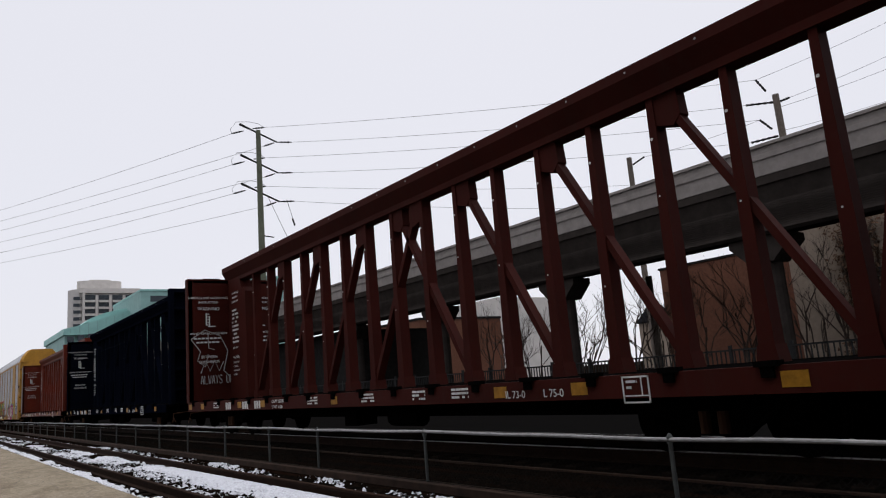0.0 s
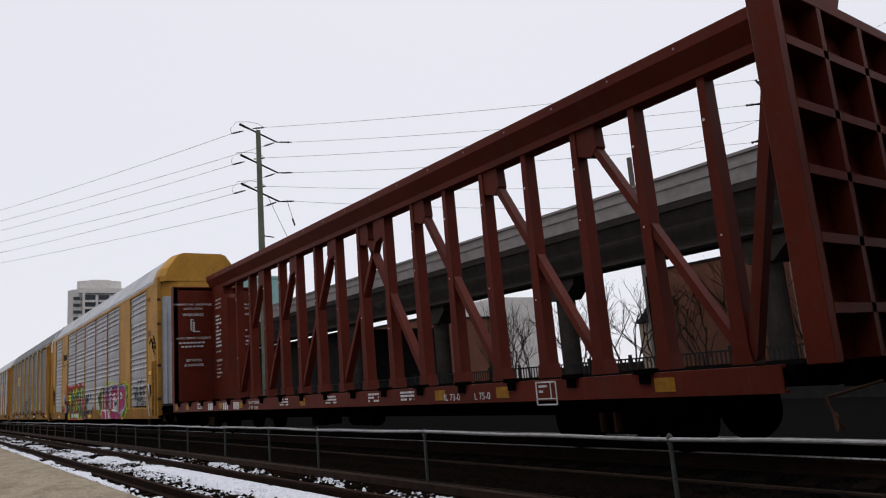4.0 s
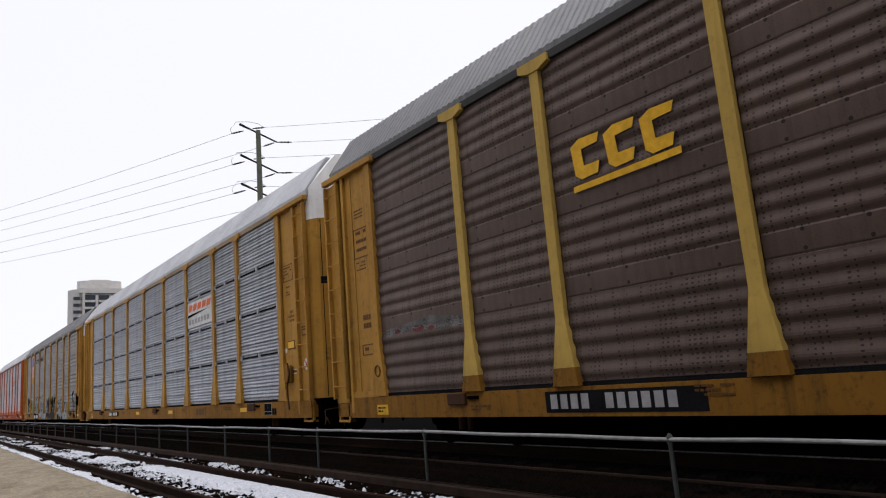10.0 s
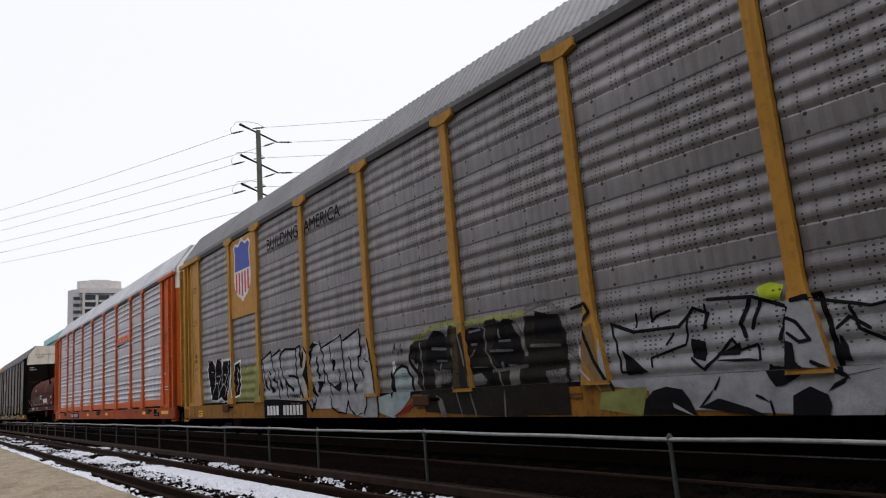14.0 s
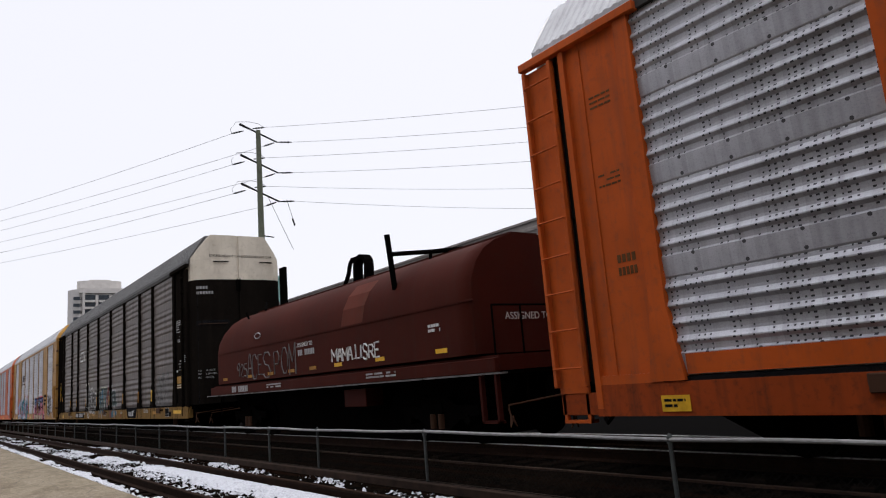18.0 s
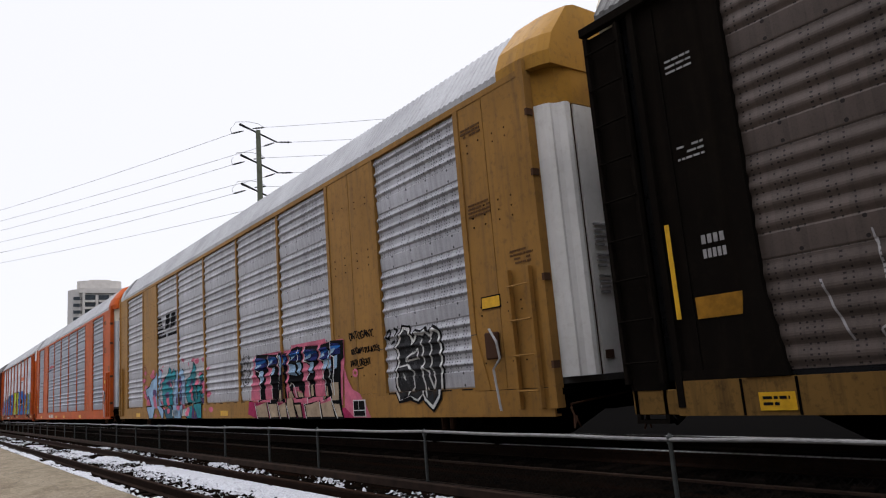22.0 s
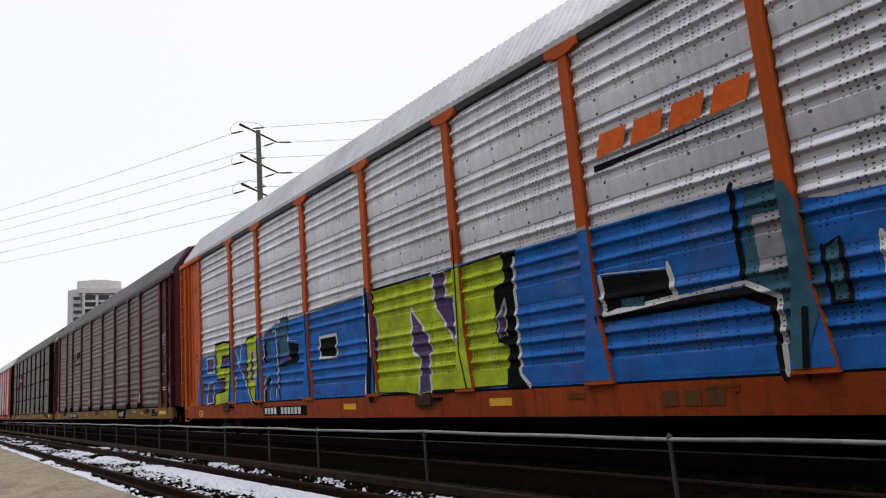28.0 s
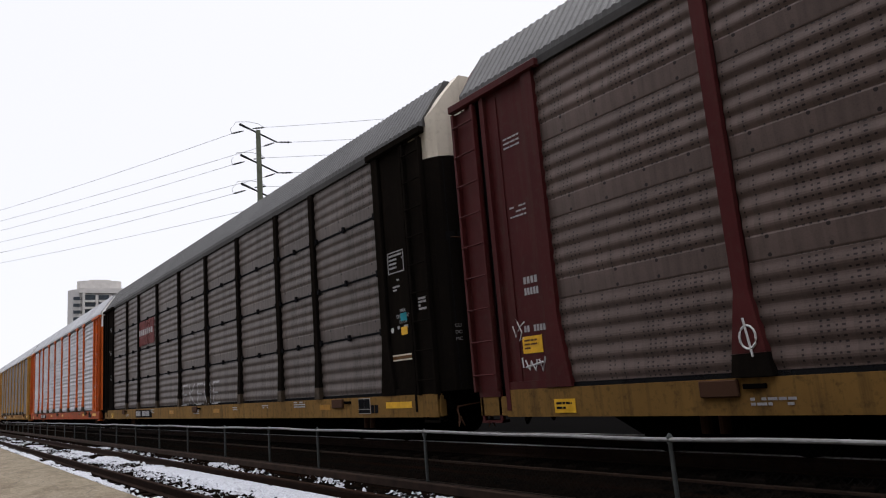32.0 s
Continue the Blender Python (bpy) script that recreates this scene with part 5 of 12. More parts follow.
# ---- coil car ----
def coil_car(u):
    car = thing("coil_steel_car", "dark red coil car with a rounded steel hood", "railcar", "freight train")
    MOVING.append((car, u))
    n = 13.4
    part("side_sill", chamfer(boxes((-1.44, -1.34, 0.1, n - 0.1, 1.16, 1.38)), 0.01), "coil_red", car)
    part("sill_lip", boxes((-1.50, -1.36, -0.1, n + 0.1, 1.13, 1.158)), "mark_ghost", car, "pale worn lower edge of the sill")
    part("far_sill", boxes((1.34, 1.44, 0.1, n - 0.1, 1.16, 1.38)), "coil_red", car)
    part("deck", boxes((-1.34, 1.34, 0.1, n - 0.1, 1.18, 1.42)), "coil_red", car)
    part("centre_beam", prism(bmesh.new(), [(0.2, 1.18), (n - 0.2, 1.18), (n - 1.2, 0.12), (1.2, 0.12)], "x", -0.75, 0.75), "steel", car)
    part("tool_box", chamfer(boxes((-1.3, -0.9, 4.3, 5.2, 0.7, 1.05)), 0.01), "oxide", car)

    def section(y):
        e = min(y - 0.55, n - 0.75 - y)
        k = 1.0 if e > 0.45 else 0.72 + 0.28 * math.sin(math.acos(max(0.0, min(1.0, 1 - e / 0.45))))
        k = 1.0 if y < 2 else k                    # the leading end is cut off square
        pts = [(-1.42, 1.46), (-1.42, 2.3)]
        for i in range(13):
            a = math.pi * i / 12
            pts.append((-1.42 * math.copysign(abs(math.cos(a)) ** 0.8, math.cos(a)), 2.34 + 1.14 * k * math.sin(a) ** 0.9))
        return pts + [(1.42, 2.3), (1.42, 1.46)]
    bm = bmesh.new()
    ys = [0.55] + [1.0 + 0.8 * i for i in range(14)] + [n - 1.2, n - 1.05, n - 0.93, n - 0.84, n - 0.78, n - 0.75]
    rings = [[bm.verts.new((x, y, z)) for x, z in section(y)] for y in ys]
    for a, b in zip(rings, rings[1:]):
        for i in range(len(a) - 1):
            bm.faces.new((a[i], b[i], b[i + 1], a[i + 1]))
    bm.faces.new(rings[0])
    bm.faces.new(rings[-1][::-1])
    bmesh.ops.recalc_face_normals(bm, faces=bm.faces[:])
    hood = part("hood", bm, "coil_red", car)
    for f in hood.data.polygons:
        f.use_smooth = len(f.vertices) == 4
    part("hood_seam", boxes((-1.435, -1.40, 0.5, n - 0.8, 2.31, 2.345)), "coil_red", car)
    part("ridge_strip", boxes((-0.32, 0.32, 0.7, n - 1.2, 3.46, 3.53)), "coil_red", car)
    bm = bmesh.new()
    rows = [[bm.verts.new((x * 1.004, y0 - 0.06 * i, z + 0.004)) for i, (x, z) in enumerate(section(4.5)[2:6])] for y0 in (4.05, 4.95)]
    for i in range(3):
        bm.faces.new((rows[0][i], rows[0][i + 1], rows[1][i + 1], rows[1][i]))
    part("paint_patch", bm, "coil_patch", car, "lighter repainted patch on the hood")
    for y in (1.3, 3.3, 5.0, 6.2, 7.35, 8.6, 10.0, 11.9):
        bars([(y, y + 0.33, 1.545, 1.62)], "mark_yellow" if y < 6 else "mark_amber", car, "reflector_strip", -1.425)
    writing("ASSIGNED TO", 0.13, -1.428, 7.15, 2.10, "mark_white", car)
    number_bars(7.1, 1.9, "mark_grey", car, 0.13, 0.085, (3, 6), -1.428)
    number_bars(11.5, 1.20, "mark_grey", car, 0.16, 0.12, (3, 6), -1.444)
    fine_print(9.0, 1.3, 0.9, 2, "mark_grey", car, -1.444)
    fine_print(4.0, 1.3, 1.1, 2, "mark_grey", car, -1.444)
    fine_print(1.8, 2.0, 0.35, 2, "mark_white", car, -1.428, 0.05, 0.08)
    writing("ASSIGNED TO", 0.17, -1.0, 0.545, 2.05, "mark_white", car).matrix_local = Matrix(((1, 0, 0, -0.75), (0, 0, -1, 0.545), (0, 1, 0, 2.0), (0, 0, 0, 1)))
    # chalk scrawl
    for ch, y, z, w, h in (("9", 11.05, 1.62, .19, .34), ("2", 10.8, 1.6, .19, .32), ("5", 10.55, 1.6, .19, .33), ("A", 10.3, 1.55, .36, .62), ("C", 9.95, 1.5, .3, .62),
                           ("E", 9.55, 1.6, .25, .5), ("S", 9.2, 1.5, .45, .62), ("P", 8.5, 1.55, .3, .55), ("O", 8.05, 1.55, .35, .6), ("M", 7.6, 1.5, .35, .72),
                           ("M", 5.41, 1.65, .23, .26), ("A", 5.14, 1.65, .18, .25), ("M", 4.93, 1.64, .2, .26), ("A", 4.70, 1.64, .18, .27), (".", 4.47, 1.66, .05, .2), ("L", 4.38, 1.66, .14, .28),
                           ("I", 4.20, 1.66, .08, .25), ("S", 4.08, 1.62, .16, .29), ("R", 3.86, 1.63, .18, .25), ("E", 3.63, 1.63, .16, .28)):
        bm = bmesh.new()
        for line in GLYPHS[ch]:
            tube(bm, [(-1.424, y - a * w, z + b * h) for a, b in line], 0.018 if y > 6.2 else 0.021, 4)
        part("chalk_letter", bm, "g_silver" if y > 6.2 else "mark_white", car, "chalked graffiti letter")
    bm = tube(bmesh.new(), [(-1.415, 9.57 + 0.2 * math.cos(k * 0.52), 2.6 + 0.07 * math.sin(k * 0.52)) for k in range(13)], 0.015, 4)
    part("chalk_letter", bm, "mark_grey", car)
    # lifting gear on the hood
    def band(pts, x0, x1, w):
        """A flat bent bar: a path in (y, z) with its width across the car."""
        bm = bmesh.new()
        rows = []
        for i, (y, z) in enumerate(pts):
            (ya, za), (yb, zb) = pts[max(i - 1, 0)], pts[min(i + 1, len(pts) - 1)]
            d = math.hypot(yb - ya, zb - za)
            ny, nz = -(zb - za) / d * w / 2, (yb - ya) / d * w / 2
            rows.append([bm.verts.new(p) for p in ((x0, y + ny, z + nz), (x1, y + ny, z + nz), (x1, y - ny, z - nz), (x0, y - ny, z - nz))])
        for p, q in zip(rows, rows[1:]):
            for i in range(4):
                bm.faces.new((p[i], p[(i + 1) % 4], q[(i + 1) % 4], q[i]))
        bm.faces.new(rows[0])
        bm.faces.new(rows[-1][::-1])
        bmesh.ops.recalc_face_normals(bm, faces=bm.faces[:])
        return bm
    near_ring = [(6.10, 3.5), (6.07, 3.8)] + [(6.33 - 0.26 * math.cos(math.pi * i / 8), 3.93 + 0.22 * math.sin(math.pi * i / 8)) for i in range(9)] + [(6.60, 3.75), (6.62, 3.5)]
    far_ring = [(6.64, 3.5), (6.62, 3.85), (6.68, 4.06), (6.80, 4.15), (6.92, 4.12), (7.0, 4.0), (7.08, 3.82), (7.36, 3.5)]
    part("lifting_ring", band(near_ring, -0.11, 0.11, 0.10), "steel", car, "black lifting ring")
    part("lifting_ring", band(far_ring, -0.04, 0.04, 0.075), "steel", car, "black lifting ring")
    part("lifting_bar", band([(6.3, 4.16), (6.85, 4.17)], -0.05, 0.05, 0.06), "steel", car)
    # bent lifting arms at both ends of the hood
    for path, r in (([(-1.30, 2.96, 2.84), (-1.44, 2.90, 3.88)], 0.055), ([(-1.40, 2.88, 3.5), (-0.6, 2.66, 3.54), (0.0, 2.4, 3.58)], 0.045), ([(-0.62, 2.68, 3.2), (-0.62, 2.68, 3.54)], 0.035),
                    ([(-0.95, 11.0, 2.88), (-1.05, 11.25, 3.4)], 0.03), ([(-0.9, 10.2, 3.35), (-0.3, 11.6, 3.72), (0.0, 12.3, 3.8)], 0.035)):
        part("lifting_arm", tube(bmesh.new(), path, r, 8), "steel", car, "black lifting arm")
    part("end_plate", chamfer(boxes((1.38, 1.5, 14.1, 14.5, 1.2, 5.3)), 0.01), "steel", car, "upright black steel plate")
    # end platforms, ladders and brake wheel
    for y0, y1 in ((0.12, 0.5), (n - 0.7, n - 0.12)):
        part("platform", boxes((-1.4, 1.4, y0, y1, 1.12, 1.17)), "steel", car)
        for x in (-1.3, -0.7, 0.7, 1.3):
            part("handrail", tube(bmesh.new(), [(x, y0 + 0.1, 0.6), (x, y0 + 0.1, 2.2)], 0.018, 6), "steel", car)
        part("handrail", tube(bmesh.new(), [(-1.3, y0 + 0.1, 2.2), (1.3, y0 + 0.1, 2.2)], 0.018, 6), "steel", car)
    part("brake_wheel", tube(bmesh.new(), [(0.7 + 0.28 * math.cos(k * 0.4), 0.18, 1.75 + 0.28 * math.sin(k * 0.4)) for k in range(17)], 0.02, 6), "steel", car)
    part("end_step", boxes((-1.48, -1.40, 0.05, 0.10, 0.4, 1.14), (-1.48, -1.40, 0.42, 0.47, 0.4, 1.14), (-1.48, -1.36, 0.05, 0.47, 0.4, 0.44)), "oxide", car)
    for y in (2.2, n - 2.2):
        truck(car, y)
    coupler(car, 0.1, -1)
    coupler(car, n - 0.1, 1)
    return car


i_car = coil_car(211.95)


# ---- lettering, logos and graffiti on the cars ----
def wobble(poly, seed, amount=0.03):
    rng = random.Random(seed)
    return [(y + rng.uniform(-amount, amount), z + rng.uniform(-amount, amount)) for y, z in poly]


def rect(y0, y1, z0, z1):
    return [(y0, z0), (y1, z0), (y1, z1), (y0, z1)]


def outline(sp, poly, width, colour, lift):
    sp.stroke(poly + poly[:1], width, colour, lift)


def dots(sp, y0, y1, z0, z1, count, size, colours, lift, seed):
    rng = random.Random(seed)
    for k in range(count):
        y, z, r = rng.uniform(y0, y1), rng.uniform(z0, z1), size * rng.uniform(0.5, 1.3)
        sp.fill([(y + r * 2.1 * math.cos(a * 0.449), z + r * 0.75 * math.sin(a * 0.449)) for a in range(14)], colours[k % len(colours)], lift)


def edged(sp, poly, fill, edge, width, lift):
    """A painted shape with its outline."""
    sp.fill(poly, fill, lift)
    outline(sp, poly, width, edge, lift + 1)


def blob(sp, at, r, colour, lift):
    sp.fill([(at[0] + r * math.cos(k * 0.449), at[1] + r * math.sin(k * 0.449)) for k in range(14)], colour, lift)


# orange car: lime and blue block letters
sp = Spray(m_car, base=True)
sp.fill([(25.42, .92), (1.95, .92), (1.85, 2.45), (6.5, 2.55), (6.7, 2.85), (11.0, 2.9), (15.0, 2.85), (18.2, 2.75), (19.6, 2.75), (20.6, 2.5), (25.3, 2.3)], "g_blue", 0)
edged(sp, [(24.71, 2.25), (24.08, 2.25), (24.09, 1.83), (24.67, 1.83)], "g_purple", "mark_white", 0.05, 3)
edged(sp, [(24.63, 1.51), (24.11, 1.53), (24.09, 0.94), (24.63, 0.92)], "g_purple", "mark_white", 0.05, 3)
edged(sp, [(23.94, 2.61), (23.30, 2.64), (22.69, 2.58), (22.74, 2.22), (23.32, 2.22), (23.46, 1.93), (22.81, 1.92), (22.71, 1.64), (22.75, 0.91), (23.89, 0.89), (23.93, 1.21), (23.19, 1.26), (23.17, 1.60), (23.83, 1.60), (23.86, 2.19)], "g_lime", "mark_black", 0.06, 2)
sp.fill([(23.41, 2.23), (22.74, 2.23), (22.76, 2.08), (23.18, 1.98), (23.41, 2.02)], "g_purple", 3)
sp.fill([(23.81, 1.58), (23.20, 1.58), (23.22, 1.28), (23.55, 1.26)], "g_purple", 3)
sp.stroke([(22.55, 2.63), (22.55, 1.63), (22.56, 0.84)], 0.06, "mark_black", 3)
sp.stroke([(22.24, 2.33), (22.03, 1.86), (21.75, 2.50)], 0.05, "mark_white", 3)
sp.stroke([(22.27, 1.61), (22.27, 0.86)], 0.05, "mark_white", 3)
sp.stroke([(21.89, 1.77), (21.52, 1.39), (21.01, 0.89)], 0.05, "mark_white", 3)
sp.fill([(21.84, 1.88), (21.48, 1.92), (21.48, 1.50), (21.70, 1.63)], "g_purple", 2)
edged(sp, [(21.44, 2.57), (20.69, 2.60), (20.67, 0.86), (20.98, 0.92), (21.43, 1.40)], "g_lime", "mark_black", 0.06, 3)
edged(sp, [(21.15, 2.21), (20.93, 2.22), (20.94, 1.46), (21.18, 1.44)], "g_purple", "mark_white", 0.04, 5)
sp.stroke([(20.59, 2.59), (20.52, 1.60), (20.45, 0.80)], 0.07, "mark_black", 3)
edged(sp, [(17.11, 2.20), (16.33, 2.20), (16.34, 1.74), (17.10, 1.76)], "mark_black", "mark_white", 0.06, 3)
sp.fill([(19.42, 2.54), (19.19, 2.85), (18.81, 2.87), (18.79, 2.49), (18.81, 2.16), (18.66, 1.87), (19.30, 1.79), (19.30, 2.31)], "g_dusk", 1)
sp.fill([(20.07, 2.67), (19.49, 2.67), (19.42, 2.54), (19.67, 2.59), (19.86, 2.41), (20.20, 2.50)], "g_dusk", 1)
sp.fill([(18.91, 2.04), (18.62, 1.86), (18.67, 1.82), (19.29, 1.81), (19.30, 1.88)], "g_violet", 2)
sp.fill([(18.75, 2.25), (18.22, 2.21), (18.21, 1.74), (19.31, 1.71), (19.28, 1.79), (18.63, 1.83), (18.74, 2.08)], "mark_black", 3)
sp.stroke([(18.80, 2.42), (18.75, 2.27), (18.21, 2.26)], 0.05, "mark_white", 4)
sp.stroke([(19.67, 2.59), (19.50, 2.60), (19.45, 2.26), (19.42, 1.70), (19.47, 1.02)], 0.045, "mark_white", 4)
sp.stroke([(19.59, 2.54), (19.52, 2.28), (19.50, 1.71), (19.55, 1.03)], 0.03, "mark_black", 3)
sp.stroke([(20.43, 2.68), (20.27, 2.52), (20.24, 2.25), (20.26, 1.89)], 0.035, "mark_white", 4)
sp.fill([(20.18, 2.39), (20.07, 2.33), (20.09, 1.89), (20.24, 1.89)], "mark_black", 3)
sp.fill([(20.02, 2.47), (19.85, 2.48), (19.89, 1.90), (20.04, 1.92)], "g_dusk", 3)
sp.stroke([(20.24, 1.88), (19.88, 1.88)], 0.03, "mark_black", 4)
sp.stroke([(19.86, 1.52), (20.23, 1.50), (20.19, 0.92)], 0.035, "mark_white", 4)
sp.fill([(20.16, 1.46), (19.84, 1.50), (19.87, 1.32), (20.13, 1.31)], "mark_black", 3)
sp.fill([(20.17, 1.20), (20.05, 1.23), (20.05, 0.91), (20.19, 0.92)], "mark_black", 3)
sp.fill([(20.01, 1.30), (19.87, 1.31), (19.86, 0.94), (20.03, 0.92)], "g_dusk", 3)
sp.stroke([(19.84, 1.50), (19.84, 0.94)], 0.02, "mark_white", 4)
sp.stroke([(19.30, 1.79), (19.38, 1.42), (19.37, 0.95)], 0.035, "mark_grey", 4)
sp.stroke([(19.30, 2.31), (19.36, 1.69)], 0.05, "mark_black", 3)
sp.stroke([(19.28, 1.62), (19.32, 1.15), (19.17, 0.91)], 0.045, "mark_black", 3)
sp.stroke([(18.75, 2.89), (18.77, 2.42)], 0.05, "mark_black", 2)
sp.stroke([(17.67, 2.84), (17.67, 2.20), (17.64, 1.67), (17.55, 1.26), (17.53, 0.95)], 0.035, "mark_black", 3)
sp.stroke([(15.15, 2.86), (15.05, 2.24), (15.08, 0.95)], 0.05, "mark_white", 3)
sp.stroke([(14.98, 2.90), (14.88, 1.99), (14.98, 0.86)], 0.16, "mark_black", 3)
edged(sp, [(14.81, 2.89), (12.78, 2.89), (12.40, 2.87), (10.95, 2.89), (10.92, 2.42), (11.19, 2.39), (11.20, 1.60), (10.95, 1.56), (11.03, 0.94), (12.95, 0.92), (13.36, 0.91), (14.75, 0.94)], "g_lime", "mark_black", 0.06, 2)
edged(sp, [(12.78, 2.89), (12.40, 2.88), (12.42, 2.44), (12.22, 2.42), (12.23, 1.64), (12.75, 2.34)], "g_purple", "mark_white", 0.05, 3)
edged(sp, [(13.49, 2.39), (13.01, 1.85), (12.89, 1.58), (13.02, 1.50), (12.97, 0.92), (13.35, 0.91), (13.29, 1.52), (13.52, 1.61)], "g_purple", "mark_white", 0.05, 3)
sp.stroke([(12.03, 3.48), (12.11, 1.53), (11.93, 0.88)], 0.03, "mark_black", 4)
sp.fill([(10.95, 2.89), (10.61, 2.89), (10.72, 2.77), (10.76, 1.85), (10.76, 1.09), (10.57, 0.92), (11.02, 0.92), (10.95, 1.56), (11.21, 1.60), (11.19, 2.40), (10.94, 2.41)], "mark_black", 3)
sp.stroke([(10.72, 2.77), (10.76, 1.85), (10.75, 1.10), (10.56, 0.93)], 0.06, "mark_white", 4)
edged(sp, [(11.18, 1.95), (10.98, 2.21), (11.00, 1.68), (11.17, 1.66)], "g_purple", "mark_grey", 0.04, 4)
edged(sp, [(14.84, 2.44), (14.65, 2.34), (14.66, 1.66), (14.86, 1.65)], "g_purple", "mark_white", 0.03, 4)
edged(sp, [(9.14, 2.23), (8.11, 2.22), (8.06, 1.83), (9.11, 1.76)], "mark_black", "mark_white", 0.07, 3)
sp.fill([(8.85, 1.92), (8.50, 1.91), (8.50, 1.79), (8.84, 1.80)], "g_dusk", 4)
sp.stroke([(9.18, 1.72), (7.22, 1.76), (6.91, 1.62), (6.90, 0.90)], 0.12, "mark_black", 3)
sp.stroke([(8.08, 1.84), (7.20, 1.86), (6.86, 1.68), (6.87, 0.91)], 0.06, "mark_white", 4)
sp.fill([(7.05, 2.85), (6.61, 2.82), (6.45, 2.42), (6.41, 1.58), (6.73, 0.87), (6.83, 1.13), (6.84, 1.69), (7.18, 1.90)], "g_dusk", 3)
sp.fill([(7.01, 2.54), (6.70, 2.54), (6.71, 1.95), (7.01, 1.93)], "g_chrome", 4)
sp.stroke([(7.20, 2.92), (7.20, 1.88)], 0.07, "mark_black", 4)
edged(sp, [(6.37, 2.09), (6.20, 2.13), (6.17, 1.54), (6.34, 1.54)], "g_dusk", "mark_black", 0.05, 4)
sp.stroke([(6.59, 1.51), (6.67, 0.87)], 0.07, "mark_black", 4)
edged(sp, [(5.83, 2.11), (5.48, 2.12), (5.49, 1.58), (5.81, 1.55)], "g_purple", "mark_white", 0.07, 3)
sp.fill([(5.78, 1.94), (5.65, 1.95), (5.66, 1.72), (5.80, 1.71)], "g_dusk", 5)
edged(sp, [(5.02, 2.56), (4.64, 2.58), (4.12, 2.58), (4.16, 1.55), (4.08, 1.26), (4.09, 0.93), (5.08, 0.91), (5.05, 1.28), (5.04, 1.72)], "g_lime", "mark_black", 0.07, 2)
sp.fill([(4.62, 2.60), (4.43, 2.58), (4.48, 1.85), (4.68, 1.87)], "g_navy", 4)
sp.stroke([(4.42, 2.58), (4.46, 1.85)], 0.04, "mark_white", 5)
edged(sp, [(5.01, 1.48), (4.76, 1.48), (4.77, 1.26), (5.02, 1.27)], "g_purple", "mark_white", 0.05, 4)
edged(sp, [(4.38, 1.53), (4.14, 1.53), (4.16, 1.30), (4.39, 1.29)], "g_purple", "mark_white", 0.05, 4)
sp.stroke([(5.00, 2.52), (5.04, 1.72), (5.10, 0.97)], 0.05, "mark_white", 3)
sp.stroke([(4.09, 2.59), (4.12, 2.04), (4.11, 1.49)], 0.08, "mark_black", 3)
sp.stroke([(3.44, 2.55), (3.35, 1.96), (3.18, 2.48)], 0.06, "mark_white", 3)
sp.stroke([(3.72, 1.88), (3.63, 1.20), (3.40, 0.94)], 0.06, "mark_white", 3)
sp.stroke([(4.03, 2.46), (4.05, 1.53), (3.98, 0.90)], 0.06, "mark_black", 3)
sp.stroke([(3.54, 2.24), (3.49, 1.34), (3.35, 0.97)], 0.05, "mark_white", 3)
edged(sp, [(2.88, 2.58), (1.88, 2.53), (1.91, 0.92), (2.91, 0.91)], "g_lime", "mark_black", 0.07, 3)
edged(sp, [(2.51, 2.14), (2.19, 2.14), (2.19, 1.47), (2.50, 1.47)], "g_purple", "mark_black", 0.06, 5)
sp.fill([(1.87, 2.61), (1.69, 2.51), (1.49, 0.85), (1.91, 0.84)], "g_dusk", 2)
blob(sp, (1.39, 1.94), 0.06, "g_dusk", 2)
blob(sp, (1.25, 1.44), 0.06, "g_dusk", 2)
blob(sp, (1.32, 1.83), 0.06, "g_dusk", 2)
blob(sp, (1.30, 1.67), 0.06, "g_purple", 2)
sp.stroke([(5.72, 2.08), (5.52, 2.10), (5.49, 1.55), (5.82, 1.55)], 0.06, "mark_black", 4)
sp.stroke([(25.3, 2.33), (20.5, 2.52), (19.4, 2.78)], 0.05, "mark_grey", 2)
sp.stroke([(18.2, 2.78), (15.0, 2.9), (6.7, 2.9)], 0.05, "mark_grey", 2)
sp.finish()


def slanted_wordmark(car, y0, y1, z, h, colour, n=4, x=-1.53):
    """A bold slanted word mark drawn as plain shapes over a long underline."""
    w = (y0 - y1) / n
    for k in range(n):
        a = y0 - k * w
        bm = prism(bmesh.new(), [(a, z), (a - w * 0.82, z + 0.03), (a - w * 0.98, z + h), (a - w * 0.2, z + h)], "x", x - 0.003, x)
        part("logo", bm, colour, car, "plain slanted company mark")
    part("logo_underline", prism(bmesh.new(), [(y0 + 0.05, z - 0.17), (y1 + 0.3, z - 0.05), (y1 + 0.1, z - 0.05), (y0 + 0.05, z - 0.08)], "x", x - 0.003, x), "mark_black", car)


slanted_wordmark(m_car, 8.95, 6.75, 3.74, 0.30, "mark_orange")
slanted_wordmark(h_car, 9.0, 6.8, 3.74, 0.26, "mark_orange")
bars([(9.2, 6.7, 3.35, 4.15)], "mark_white", f_car, "logo_panel", -1.525, "white logo panel")
slanted_wordmark(f_car, 9.1, 6.85, 3.85, 0.22, "mark_orange", 5, -1.53)
number_bars(9.05, 3.45, "mark_grey", f_car, 0.15, 0.3, (7,), -1.53)
slanted_wordmark(l_car, 19.9, 18.0, 3.8, 0.18, "mark_red")
bars([(25.72, 25.28, 1.28, 1.47)], "mark_brown", l_car, "placard_border", -1.543)
bars([(25.70, 25.30, 1.30, 1.45)], "mark_yellow", l_car, "placard", -1.546, "yellow warning placard")
